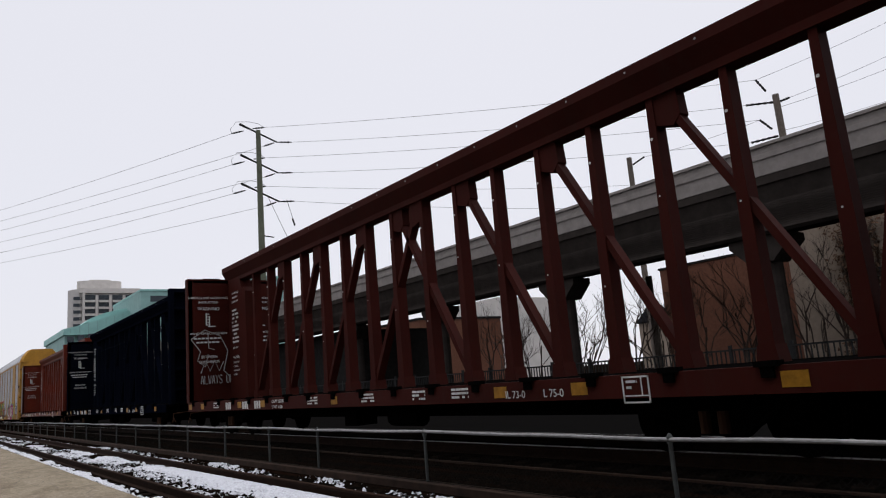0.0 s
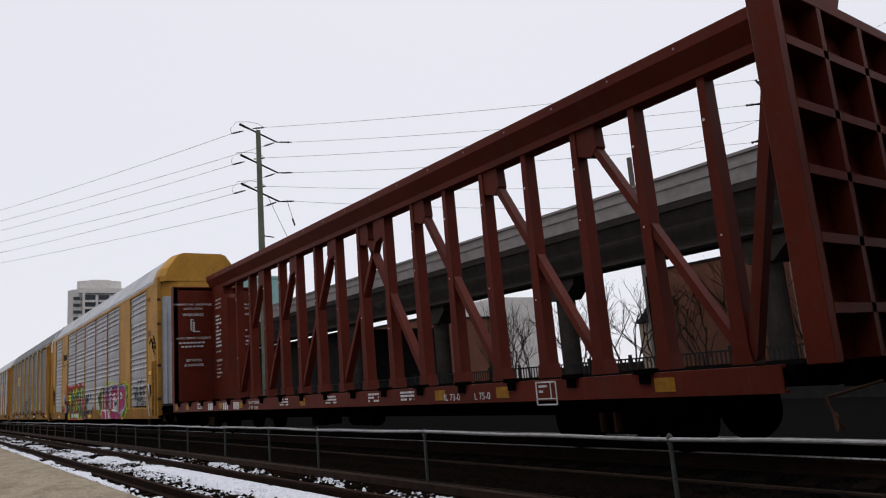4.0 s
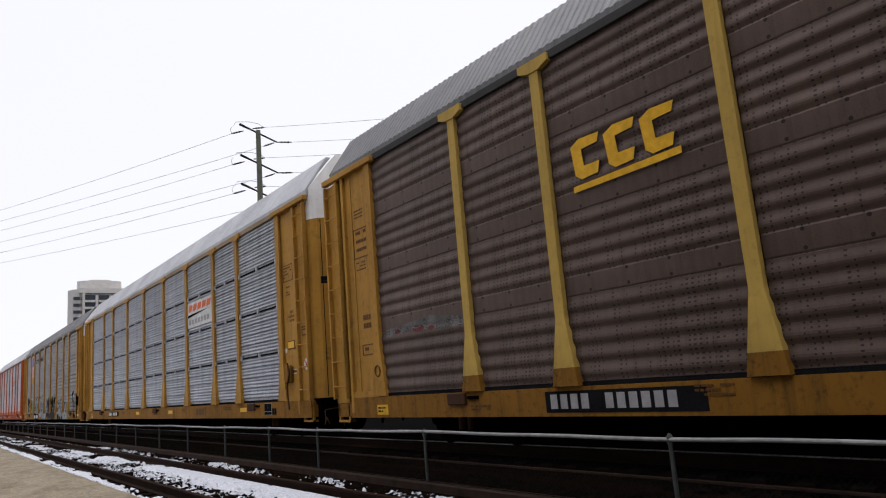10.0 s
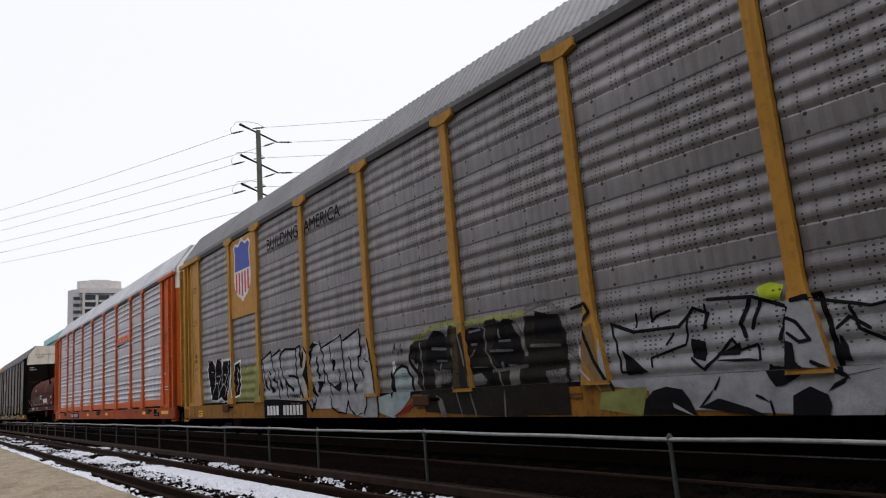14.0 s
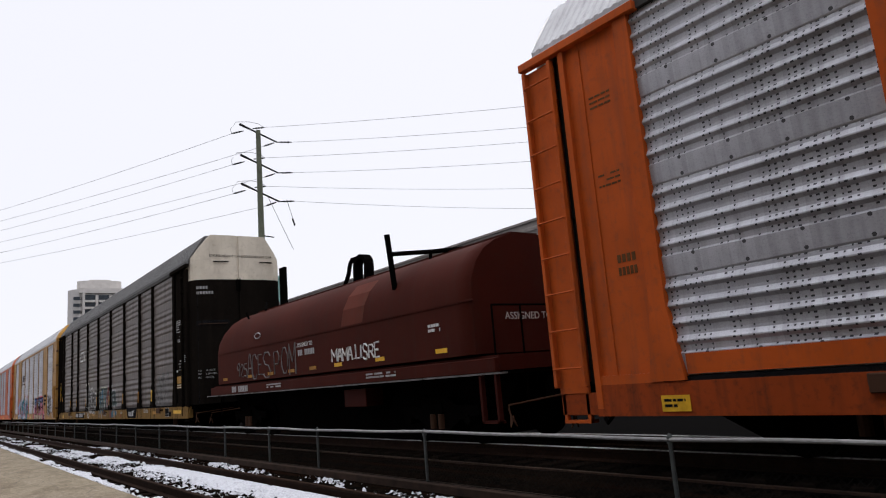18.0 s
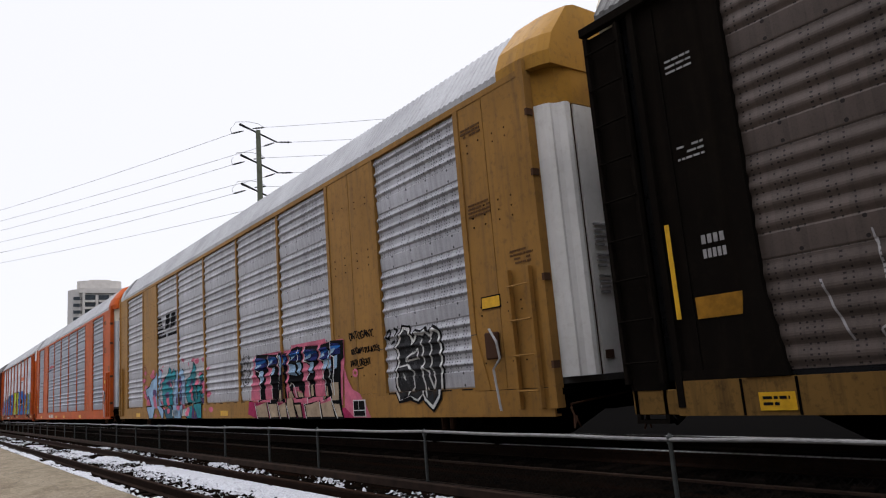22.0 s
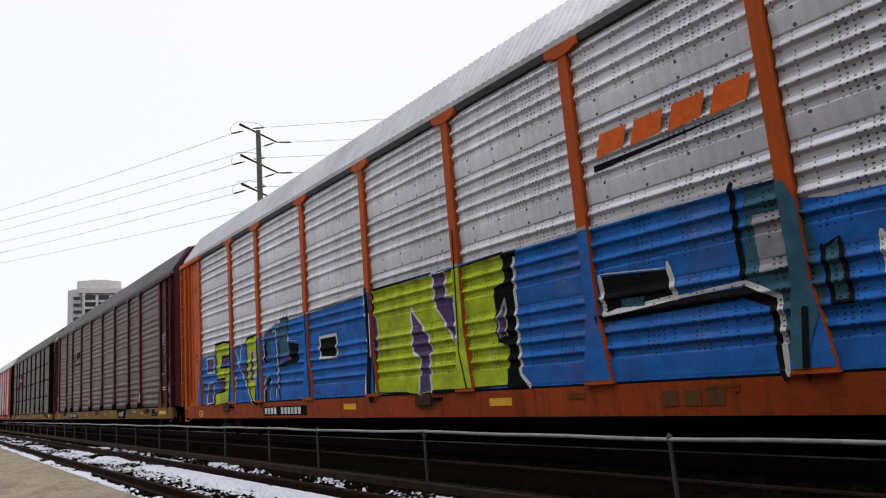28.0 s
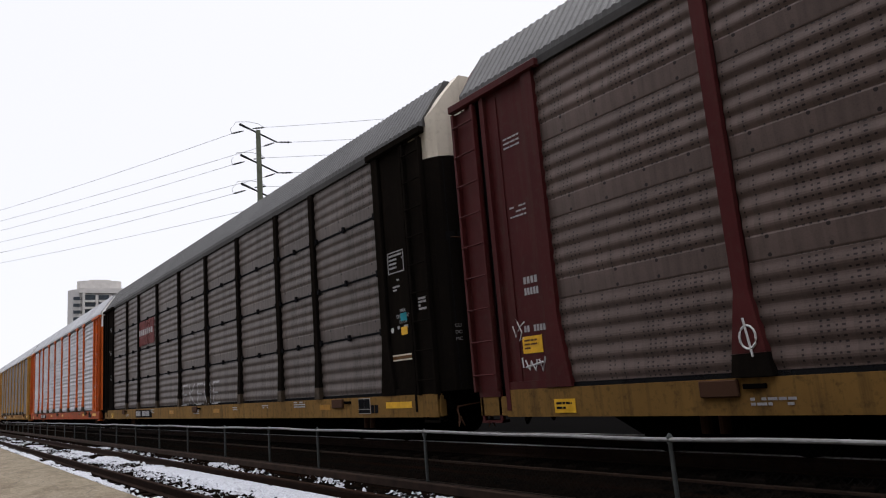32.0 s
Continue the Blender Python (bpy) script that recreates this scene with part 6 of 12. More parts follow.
number_bars(25.72, 2.82, "mark_brown", l_car, 0.10, 0.09, (4,), -1.543)
number_bars(25.72, 2.66, "mark_brown", l_car, 0.10, 0.09, (5,), -1.543)
for car_ in (e_car, f_car, g_car, h_car, j_car, m_car, n_car, o_car, p_car, q_car, r_car):
    dark = car_ in (j_car, n_car, o_car)
    standard_marks(car_, "mark_grey" if dark else "mark_brown", table=3.68 if car_ is f_car else 3.35 if car_ is j_car else 3.09)
    door_words(car_, "mark_grey" if dark else "mark_brown", numbered=car_ is j_car)
    if car_ is f_car:
        bars([(21.25, 19.25, 0.62, 0.82)], "mark_black", car_, "number_board", -1.553, "black board for the car number")
        number_bars(21.15, 0.655, "mark_white", car_, 0.13, 0.145, (4, 6), -1.557)
        continue
    if car_ is g_car:
        bars([(20.2, 17.78, 0.515, 0.92)], "mark_black", car_, "number_board", -1.553, "black board for the car number")
        number_bars(20.0, 0.58, "mark_white", car_, 0.22, 0.185, (4, 6), -1.557)
        continue
    if car_ is m_car:
        bars([(20.32, 17.83, 0.57, 0.785)], "mark_black", car_, "number_board", -1.553, "black board for the car number")
        number_bars(20.22, 0.605, "mark_white", car_, 0.15, 0.19, (4, 6), -1.557)
        continue
    a = 20.95
    bars([(a, a - 2.5, 0.56, 0.84)], "mark_black", car_, "number_board", -1.553, "black board for the car number")
    number_bars(a - 0.1, 0.61, "mark_grey", car_, 0.19, 0.185, (4, 6), -1.557)
for car_, board, ink in ((e_car, "mark_black", "cream"), (m_car, None, "mark_brown"), (f_car, None, "mark_brown"), (j_car, "mark_black", "mark_grey"), (n_car, "mark_black", "mark_grey")):
    if board:
        part("mark_board", prism(bmesh.new(), [(8.8, 0.90), (7.0, 0.90), (7.2, 0.54), (8.55, 0.54)], "x", -1.556, -1.552), board, car_)
    for k in range(3):
        part("company_mark", prism(bmesh.new(), [(8.40 - k * 0.29, 0.62), (8.18 - k * 0.29, 0.62), (8.18 - k * 0.29, 0.79), (8.40 - k * 0.29, 0.79)], "x", -1.560, -1.557), ink, car_)

# grey car: shield logo, slogan, chrome graffiti
bars([(22.42, 20.58, 3.2, 5.36)], "yellow", g_car, "logo_panel", -1.525, "yellow logo panel")
shield = [(22.14, 5.14), (22.0, 5.26), (21.78, 5.2), (21.5, 5.34), (21.22, 5.2), (21.0, 5.26), (20.86, 5.14), (20.95, 4.9), (20.88, 4.3), (20.92, 4.02), (21.12, 3.78), (21.38, 3.68), (21.5, 3.58), (21.62, 3.68), (21.88, 3.78), (22.08, 4.02), (22.12, 4.3), (22.05, 4.9)]
part("shield", prism(bmesh.new(), shield, "x", -1.532, -1.528), "mark_white", g_car, "striped shield emblem")
part("shield_top", prism(bmesh.new(), [(22.06, 5.12), (21.96, 5.18), (21.76, 5.13), (21.5, 5.26), (21.24, 5.13), (21.04, 5.18), (20.94, 5.12), (21.0, 4.9), (20.95, 4.46), (22.05, 4.46), (22.0, 4.9)], "x", -1.535, -1.530), "mark_blue", g_car)
for k in range(5):
    bars([(21.98 - k * 0.215, 21.88 - k * 0.215, 3.74 + 0.06 * abs(k - 2) * 1.2, 4.40)], "mark_red", g_car, "shield_stripe", -1.534)
writing("BUILDING", 0.42, -1.537, 19.75, 4.62, "mark_black", g_car)
writing("AMERICA", 0.42, -1.537, 17.55, 4.62, "mark_black", g_car)


sp = Spray(g_car, kind="round")
sp.fill([(22.67, 1.88), (20.63, 1.84), (20.30, 0.92), (22.32, 0.95)], "g_faded", 0)
sp.fill([(20.40, 1.88), (20.26, 1.99), (19.80, 2.11), (19.68, 1.98), (19.22, 2.13), (19.11, 2.13), (18.79, 2.12), (18.34, 2.06), (18.11, 2.11), (18.05, 1.80), (17.84, 2.11), (17.61, 1.90), (17.47, 2.09), (17.05, 2.06), (17.26, 0.85), (17.88, 0.90), (20.14, 0.97), (20.34, 1.07), (20.39, 1.17)], "g_chrome", 0)
sp.fill([(17.84, 2.11), (17.61, 1.90), (17.71, 1.64), (17.85, 1.47), (17.88, 1.78)], "g_tan", 1)
sp.fill([(17.76, 1.38), (17.62, 1.26), (17.56, 0.94), (17.72, 0.90), (17.78, 1.11)], "g_tan", 1)
sp.fill([(17.61, 1.90), (17.47, 2.12), (17.18, 2.08), (17.39, 2.02), (17.52, 1.83), (17.59, 1.52), (17.52, 1.25), (17.27, 1.02), (17.30, 0.97), (17.58, 1.23), (17.85, 1.44), (17.69, 1.64)], "mark_black", 2)
sp.stroke([(20.42, 1.89), (20.33, 1.45), (20.36, 1.10), (20.26, 1.02)], 0.03, "mark_black", 2)
sp.stroke([(20.37, 1.93), (19.80, 2.11), (19.67, 1.75), (19.53, 1.54), (19.58, 1.43), (19.69, 1.42)], 0.05, "mark_black", 2)
sp.stroke([(19.69, 1.41), (19.43, 1.34), (19.33, 1.11), (19.31, 0.95)], 0.05, "mark_black", 2)
sp.stroke([(20.37, 1.93), (20.20, 1.58), (20.17, 1.40), (20.34, 1.10)], 0.045, "mark_black", 2)
sp.stroke([(19.72, 1.98), (19.22, 2.12), (19.22, 1.79), (19.13, 1.56), (18.92, 1.32), (18.86, 1.08), (18.83, 0.95)], 0.05, "mark_black", 2)
sp.stroke([(19.20, 1.92), (19.12, 2.04), (18.93, 2.10), (18.34, 2.06), (18.32, 1.79), (18.32, 1.58), (18.29, 1.44), (18.20, 1.28), (18.12, 1.03), (18.10, 0.97)], 0.06, "mark_black", 2)
sp.stroke([(18.93, 1.34), (18.51, 1.13)], 0.08, "mark_black", 2)
sp.stroke([(18.73, 1.47), (18.44, 1.45), (18.31, 1.39)], 0.06, "mark_black", 2)
sp.stroke([(18.43, 2.09), (18.11, 2.11), (18.09, 1.87)], 0.05, "mark_black", 2)
sp.stroke([(18.10, 1.93), (18.05, 1.66)], 0.09, "mark_black", 2)
sp.stroke([(18.05, 1.66), (17.84, 2.11)], 0.09, "mark_black", 2)
sp.stroke([(17.84, 2.11), (17.61, 1.90)], 0.05, "mark_black", 2)
sp.stroke([(17.58, 1.20), (17.54, 0.99), (17.45, 0.88), (17.38, 0.73)], 0.05, "mark_black", 2)
sp.stroke([(17.91, 1.12), (17.78, 0.95), (17.59, 0.79), (17.47, 0.66), (17.29, 0.87)], 0.06, "mark_black", 2)
sp.stroke([(17.25, 1.78), (17.17, 1.36)], 0.08, "mark_black", 2)
sp.fill([(20.22, 1.54), (20.06, 1.36), (19.90, 1.14), (20.13, 1.26)], "mark_black", 3)
sp.fill([(19.99, 1.69), (19.75, 1.54), (19.87, 1.54)], "mark_black", 3)
sp.fill([(19.99, 1.62), (19.75, 1.30), (19.53, 1.15), (19.58, 1.11), (19.74, 1.10), (19.84, 1.24)], "mark_black", 3)
sp.fill([(19.39, 1.72), (19.35, 1.71), (19.26, 1.42), (19.08, 1.27), (19.13, 1.11), (19.21, 1.22), (19.33, 1.49)], "mark_black", 3)
sp.stroke([(18.66, 1.06), (18.65, 0.99), (18.63, 0.97)], 0.02, "mark_black", 3)
sp.stroke([(18.61, 1.04), (18.58, 1.05), (18.57, 0.97)], 0.02, "mark_black", 3)
sp.stroke([(18.56, 1.01), (18.54, 0.98), (18.52, 0.97)], 0.02, "mark_black", 3)
sp.stroke([(18.50, 1.05), (18.47, 1.04), (18.46, 0.96)], 0.02, "mark_black", 3)
sp.stroke([(18.44, 1.03), (18.43, 0.98), (18.41, 0.96)], 0.02, "mark_black", 3)
sp.stroke([(18.39, 1.00), (18.36, 1.03), (18.35, 0.96)], 0.02, "mark_black", 3)
sp.stroke([(18.33, 1.04), (18.32, 0.97), (18.30, 0.95)], 0.02, "mark_black", 3)
sp.stroke([(18.28, 1.02), (18.26, 1.02), (18.25, 0.95)], 0.02, "mark_black", 3)
sp.stroke([(18.23, 0.99), (18.21, 0.97), (18.19, 0.95)], 0.02, "mark_black", 3)
sp.fill([(17.65, 1.94), (17.53, 2.13), (17.19, 2.17), (16.99, 1.98), (16.12, 2.18), (16.02, 2.08), (15.36, 2.22), (15.30, 1.70), (14.97, 1.89), (14.86, 1.74), (14.77, 1.35), (14.73, 0.97), (14.73, 0.52), (15.23, 0.52), (15.63, 0.57), (15.97, 0.61), (16.73, 0.71), (17.39, 0.69), (17.77, 0.89)], "g_chrome", 0.5)
sp.stroke([(17.59, 1.93), (17.66, 1.29), (17.42, 1.04), (17.26, 0.95)], 0.05, "mark_black", 2)
sp.stroke([(17.60, 2.02), (17.37, 2.15), (17.14, 2.13), (16.95, 1.86), (16.92, 1.55), (16.91, 1.24), (17.21, 1.26)], 0.05, "mark_black", 2)
sp.stroke([(17.21, 1.69), (17.24, 1.49), (17.13, 1.41)], 0.05, "mark_black", 2)
sp.stroke([(16.99, 1.98), (16.12, 2.18), (16.07, 1.90), (16.04, 1.61), (15.94, 1.25), (15.89, 0.97)], 0.05, "mark_black", 2)
sp.stroke([(16.61, 1.97), (16.60, 1.74), (16.48, 1.50)], 0.04, "mark_black", 2)
sp.stroke([(16.68, 1.22), (16.53, 1.14), (16.25, 1.05), (16.20, 1.09), (16.22, 1.27), (16.23, 1.48)], 0.04, "mark_black", 2)
sp.stroke([(16.90, 1.50), (16.81, 1.38), (16.64, 1.11), (16.59, 0.93)], 0.04, "mark_black", 2)
sp.stroke([(16.03, 2.05), (15.36, 2.22), (15.30, 1.70), (15.43, 1.67), (15.42, 1.51), (15.18, 1.22)], 0.05, "mark_black", 2)
sp.stroke([(15.78, 1.69), (15.70, 1.37), (15.60, 1.15)], 0.05, "mark_black", 2)
sp.stroke([(17.24, 0.91), (17.33, 0.72), (17.50, 0.69)], 0.04, "mark_black", 2)
sp.stroke([(16.55, 0.89), (16.53, 0.71), (16.25, 0.62), (15.93, 0.61), (15.83, 0.83)], 0.05, "mark_black", 2)
sp.stroke([(15.83, 0.83), (15.75, 0.66), (15.55, 0.56), (15.22, 0.58), (15.10, 0.74), (15.09, 0.93)], 0.05, "mark_black", 2)
sp.stroke([(14.93, 1.98), (14.84, 1.61), (14.77, 1.35), (14.69, 0.97), (14.66, 0.61), (14.72, 0.51)], 0.04, "mark_black", 2)
sp.stroke([(14.88, 1.62), (14.73, 1.41), (14.72, 1.03)], 0.03, "mark_black", 2)
sp.stroke([(15.23, 1.62), (14.89, 1.55)], 0.025, "mark_black", 2)
sp.fill([(17.21, 1.26), (16.97, 1.24), (17.14, 1.01), (17.22, 1.06)], "mark_black", 3)
sp.fill([(16.52, 1.72), (16.38, 1.68), (16.44, 1.44), (16.51, 1.47)], "mark_black", 3)
sp.fill([(16.48, 1.14), (16.18, 1.23), (16.19, 1.05)], "mark_black", 3)
sp.fill([(15.73, 1.44), (15.58, 1.15), (15.49, 1.15), (15.59, 0.96), (15.66, 1.16)], "mark_black", 3)
sp.stroke([(16.93, 2.01), (16.54, 2.11), (16.14, 2.19)], 0.04, "mark_grey", 1.5)
sp.fill([(14.65, 0.92), (14.68, 0.52), (14.12, 0.51), (13.86, 0.65), (13.56, 0.85), (13.55, 1.13), (13.64, 1.30), (13.80, 1.38), (13.99, 1.37), (14.14, 1.23), (14.09, 1.06), (14.17, 0.90)], "g_mist", 1)
sp.stroke([(14.14, 1.23), (14.06, 1.34), (13.86, 1.41), (13.69, 1.36), (13.55, 1.18), (13.52, 0.96), (13.55, 0.85)], 0.055, "mark_black", 2)
sp.stroke([(14.13, 1.23), (13.97, 1.31), (13.78, 1.35), (13.63, 1.22), (13.62, 1.02)], 0.03, "mark_grey", 1.5)
sp.fill([(14.20, 1.36), (14.15, 1.23), (14.09, 1.06), (14.12, 0.90), (14.18, 0.84), (14.24, 1.01), (14.24, 1.24)], "mark_black", 3)
sp.fill([(14.14, 1.50), (14.06, 1.51), (14.06, 1.40), (14.13, 1.29), (14.17, 1.38)], "mark_white", 3)
sp.fill([(14.18, 0.52), (13.86, 0.65), (13.49, 0.78), (13.54, 0.67), (13.79, 0.55)], "g_crimson", 2)
sp.stroke([(13.37, 1.28), (13.56, 1.41), (13.59, 1.58), (13.48, 1.70), (13.35, 1.66), (13.40, 1.44)], 0.07, "mark_black", 2)
sp.stroke([(14.45, 0.84), (14.37, 0.55)], 0.025, "mark_grey", 3)
sp.stroke([(14.29, 0.72), (14.38, 0.52)], 0.025, "mark_grey", 3)
sp.stroke([(14.14, 1.62), (14.07, 1.82), (14.06, 1.70)], 0.018, "mark_black", 1)
sp.stroke([(14.05, 1.73), (14.01, 1.74), (13.99, 1.69)], 0.018, "mark_black", 1)
sp.stroke([(14.00, 1.60), (13.95, 1.66), (13.92, 1.68)], 0.018, "mark_black", 1)
sp.stroke([(13.91, 1.71), (13.86, 1.79), (13.86, 1.67)], 0.018, "mark_black", 1)
sp.stroke([(13.87, 1.58), (13.81, 1.71), (13.79, 1.66)], 0.018, "mark_black", 1)
sp.stroke([(13.49, 1.82), (13.09, 1.88), (13.00, 1.96), (12.51, 2.02), (12.09, 1.95), (11.56, 1.96), (11.21, 1.97), (10.83, 1.95), (10.57, 1.95)], 0.09, "g_faded", 0)
sp.fill([(13.54, 1.51), (13.56, 1.73), (13.41, 1.81), (13.02, 1.80), (12.80, 1.93), (12.61, 1.91), (12.48, 1.79), (12.36, 1.97), (12.09, 1.92), (12.08, 1.80), (11.83, 1.88), (11.49, 1.83), (11.43, 1.94), (11.21, 1.96), (11.11, 1.88), (10.93, 1.93), (10.79, 1.88), (10.62, 1.69), (10.55, 1.38), (10.58, 0.97), (10.63, 0.51), (13.13, 0.52), (13.16, 0.81), (13.39, 1.09), (13.35, 1.43)], "g_soot", 1)
sp.fill([(13.02, 1.80), (12.80, 1.93), (12.61, 1.91), (12.48, 1.79), (12.49, 1.35), (13.10, 1.34)], "mark_black", 1.5)
sp.fill([(11.83, 1.88), (11.49, 1.83), (11.53, 1.49), (11.89, 1.53)], "mark_black", 1.5)
sp.fill([(11.17, 1.84), (10.99, 1.93), (10.79, 1.87), (10.65, 1.65), (10.64, 1.28), (11.11, 1.22), (11.36, 1.41)], "mark_black", 1.5)
sp.fill([(12.36, 1.95), (12.11, 1.91), (12.08, 1.37), (12.09, 0.95), (12.29, 0.96), (12.33, 1.33)], "g_bark", 1.7)
sp.stroke([(12.89, 1.63), (12.51, 1.60)], 0.05, "g_silver", 3)
sp.stroke([(12.76, 1.42), (12.50, 1.41)], 0.04, "g_silver", 3)
sp.stroke([(13.24, 1.76), (13.21, 1.41), (13.20, 0.98)], 0.035, "g_silver", 3)
sp.stroke([(12.36, 1.59), (12.30, 1.33), (12.30, 1.09), (12.18, 0.72), (12.11, 0.52)], 0.028, "g_silver", 3)
sp.stroke([(12.66, 1.36), (12.67, 1.05)], 0.03, "g_silver", 3)
sp.stroke([(12.08, 1.80), (11.99, 1.54), (11.93, 1.30)], 0.035, "g_silver", 3)
sp.stroke([(11.84, 1.81), (11.59, 1.82)], 0.04, "g_silver", 3)
sp.stroke([(11.81, 1.61), (11.69, 1.61)], 0.04, "g_silver", 3)
sp.stroke([(11.91, 1.41), (11.78, 1.46), (11.73, 1.52)], 0.03, "g_silver", 3)
sp.stroke([(11.47, 1.83), (11.46, 1.48), (11.33, 1.27), (11.19, 1.12), (11.16, 0.96)], 0.03, "g_silver", 3)
sp.stroke([(11.81, 1.26), (11.45, 1.25)], 0.02, "g_silver", 3)
sp.stroke([(11.15, 1.61), (10.91, 1.60)], 0.035, "g_silver", 3)
sp.stroke([(11.35, 1.47), (10.86, 1.46)], 0.045, "g_silver", 3)
sp.stroke([(11.10, 1.28), (11.09, 1.19)], 0.05, "g_silver", 3)
sp.stroke([(11.15, 1.78), (11.12, 1.66)], 0.03, "g_silver", 3)
sp.fill([(12.86, 1.30), (12.68, 1.25), (12.70, 0.99), (12.84, 0.98)], "mark_ghost", 2.5)
sp.fill([(12.63, 1.28), (12.38, 1.25), (12.41, 1.06), (12.64, 1.04)], "mark_ghost", 2.5)
sp.fill([(12.80, 0.87), (12.65, 0.86), (12.52, 0.52), (12.67, 0.52)], "mark_ghost", 2.5)
sp.fill([(11.88, 1.15), (11.64, 1.16), (11.48, 1.06), (11.55, 0.98), (11.86, 0.97)], "mark_ghost", 2.5)
sp.fill([(10.97, 1.26), (10.75, 1.24), (10.77, 0.96), (10.98, 0.95)], "mark_ghost", 2.5)
sp.fill([(11.93, 1.30), (11.44, 1.26), (11.24, 1.13), (11.18, 0.93), (11.44, 0.95), (11.47, 1.09), (11.69, 1.21)], "mark_black", 2.7)
sp.stroke([(10.80, 1.83), (10.65, 1.65), (10.58, 1.38)], 0.07, "mark_ghost", 2.5)
sp.stroke([(11.34, 1.18), (10.58, 1.21)], 0.05, "mark_ghost", 2.5)
sp.stroke([(11.88, 0.86), (11.78, 0.60), (11.77, 0.51)], 0.03, "mark_ghost", 3)
sp.stroke([(11.07, 0.87), (11.09, 0.51)], 0.03, "mark_ghost", 3)
sp.fill([(10.56, 1.91), (9.89, 1.87), (9.77, 1.59), (9.78, 1.22), (9.79, 0.53), (10.74, 0.53)], "g_soot", 1)
sp.fill([(10.32, 1.96), (9.89, 1.83), (9.84, 1.52), (10.38, 1.57)], "mark_black", 1.5)
sp.stroke([(10.49, 2.02), (10.13, 2.06), (9.83, 1.90), (9.71, 1.66), (9.72, 1.36), (9.53, 1.20)], 0.08, "mark_ghost", 2)
sp.stroke([(10.45, 1.48), (9.90, 1.45)], 0.05, "mark_ghost", 2.5)
sp.fill([(10.22, 1.13), (9.84, 1.14), (9.82, 0.96), (10.19, 0.96)], "mark_ghost", 2.5)
sp.fill([(9.18, 1.46), (8.95, 1.58), (7.76, 1.71), (7.08, 1.74), (6.69, 1.57), (6.54, 1.44), (6.46, 1.62), (6.40, 1.64), (5.99, 1.64), (5.81, 1.66), (6.01, 0.51), (8.55, 0.52), (8.50, 0.81), (9.09, 0.83), (9.20, 1.18)], "g_chrome", 0)
sp.fill([(9.46, 1.64), (9.26, 1.69), (9.22, 1.18), (9.05, 0.83), (9.18, 0.83), (9.43, 1.20), (9.54, 1.42)], "g_wash", 1.5)
sp.stroke([(9.58, 1.50), (9.54, 1.13), (9.23, 0.84)], 0.03, "mark_grey", 2)
sp.stroke([(9.62, 1.91), (9.34, 1.93), (9.28, 1.82), (9.46, 1.67), (9.26, 1.19), (9.02, 0.83)], 0.05, "mark_black", 2)
sp.fill([(9.23, 0.84), (8.53, 0.85), (8.59, 0.52), (9.32, 0.53)], "g_faded", 0)
sp.stroke([(8.99, 1.62), (8.66, 1.50), (8.01, 1.50), (7.89, 1.60)], 0.045, "mark_black", 2)
sp.stroke([(8.99, 1.62), (8.93, 1.30), (8.90, 1.03), (8.61, 1.01)], 0.035, "mark_black", 2)
sp.stroke([(8.58, 1.71), (8.61, 1.55)], 0.03, "mark_black", 2)
sp.stroke([(8.36, 1.75), (8.38, 1.59), (8.30, 1.65), (8.10, 1.69)], 0.03, "mark_black", 2)
sp.stroke([(8.10, 1.43), (8.21, 1.31)], 0.03, "mark_black", 2)
sp.stroke([(7.89, 1.60), (7.94, 1.29), (8.46, 1.17), (8.44, 1.07)], 0.03, "mark_black", 2)
sp.stroke([(7.89, 1.60), (7.80, 1.68), (7.63, 1.60), (7.69, 1.45)], 0.04, "mark_black", 2)
sp.stroke([(7.91, 1.13), (7.77, 1.00), (7.61, 1.11), (7.38, 1.30)], 0.035, "mark_black", 2)
sp.stroke([(7.38, 1.30), (7.30, 1.18), (7.11, 1.22), (7.10, 1.07), (7.58, 1.08)], 0.03, "mark_black", 2)
sp.stroke([(7.12, 1.69), (7.26, 1.44), (7.22, 1.31)], 0.05, "mark_black", 2)
sp.stroke([(7.00, 1.67), (7.14, 1.39)], 0.04, "mark_black", 2)
sp.stroke([(7.61, 1.75), (7.09, 1.71), (6.72, 1.55), (6.81, 1.39), (6.86, 1.25)], 0.04, "mark_black", 2)
sp.stroke([(6.77, 1.47), (6.64, 1.40), (6.53, 1.22), (6.64, 1.21), (6.74, 1.30)], 0.035, "mark_black", 2)
sp.stroke([(6.65, 1.62), (6.40, 1.64), (6.35, 1.31), (6.31, 0.89)], 0.055, "mark_black", 2)
sp.stroke([(6.30, 1.31), (6.18, 1.40), (6.01, 1.28)], 0.035, "mark_black", 2)
sp.stroke([(6.82, 0.97), (6.51, 0.93), (6.26, 0.89), (5.97, 0.90)], 0.035, "mark_black", 2)
sp.stroke([(7.56, 0.90), (7.65, 0.78), (7.85, 0.61)], 0.03, "mark_black", 2)
sp.stroke([(7.18, 0.71), (7.04, 0.65), (7.02, 0.51)], 0.03, "mark_black", 2)
sp.stroke([(7.65, 1.70), (7.67, 1.45)], 0.03, "mark_black", 2)
sp.fill([(8.86, 1.30), (8.49, 1.00), (8.82, 0.99)], "mark_black", 3)
sp.fill([(7.88, 1.35), (7.69, 1.30), (7.73, 1.09), (7.89, 1.13)], "mark_black", 3)
sp.fill([(7.61, 1.14), (7.29, 1.26), (7.32, 1.13)], "mark_black", 3)
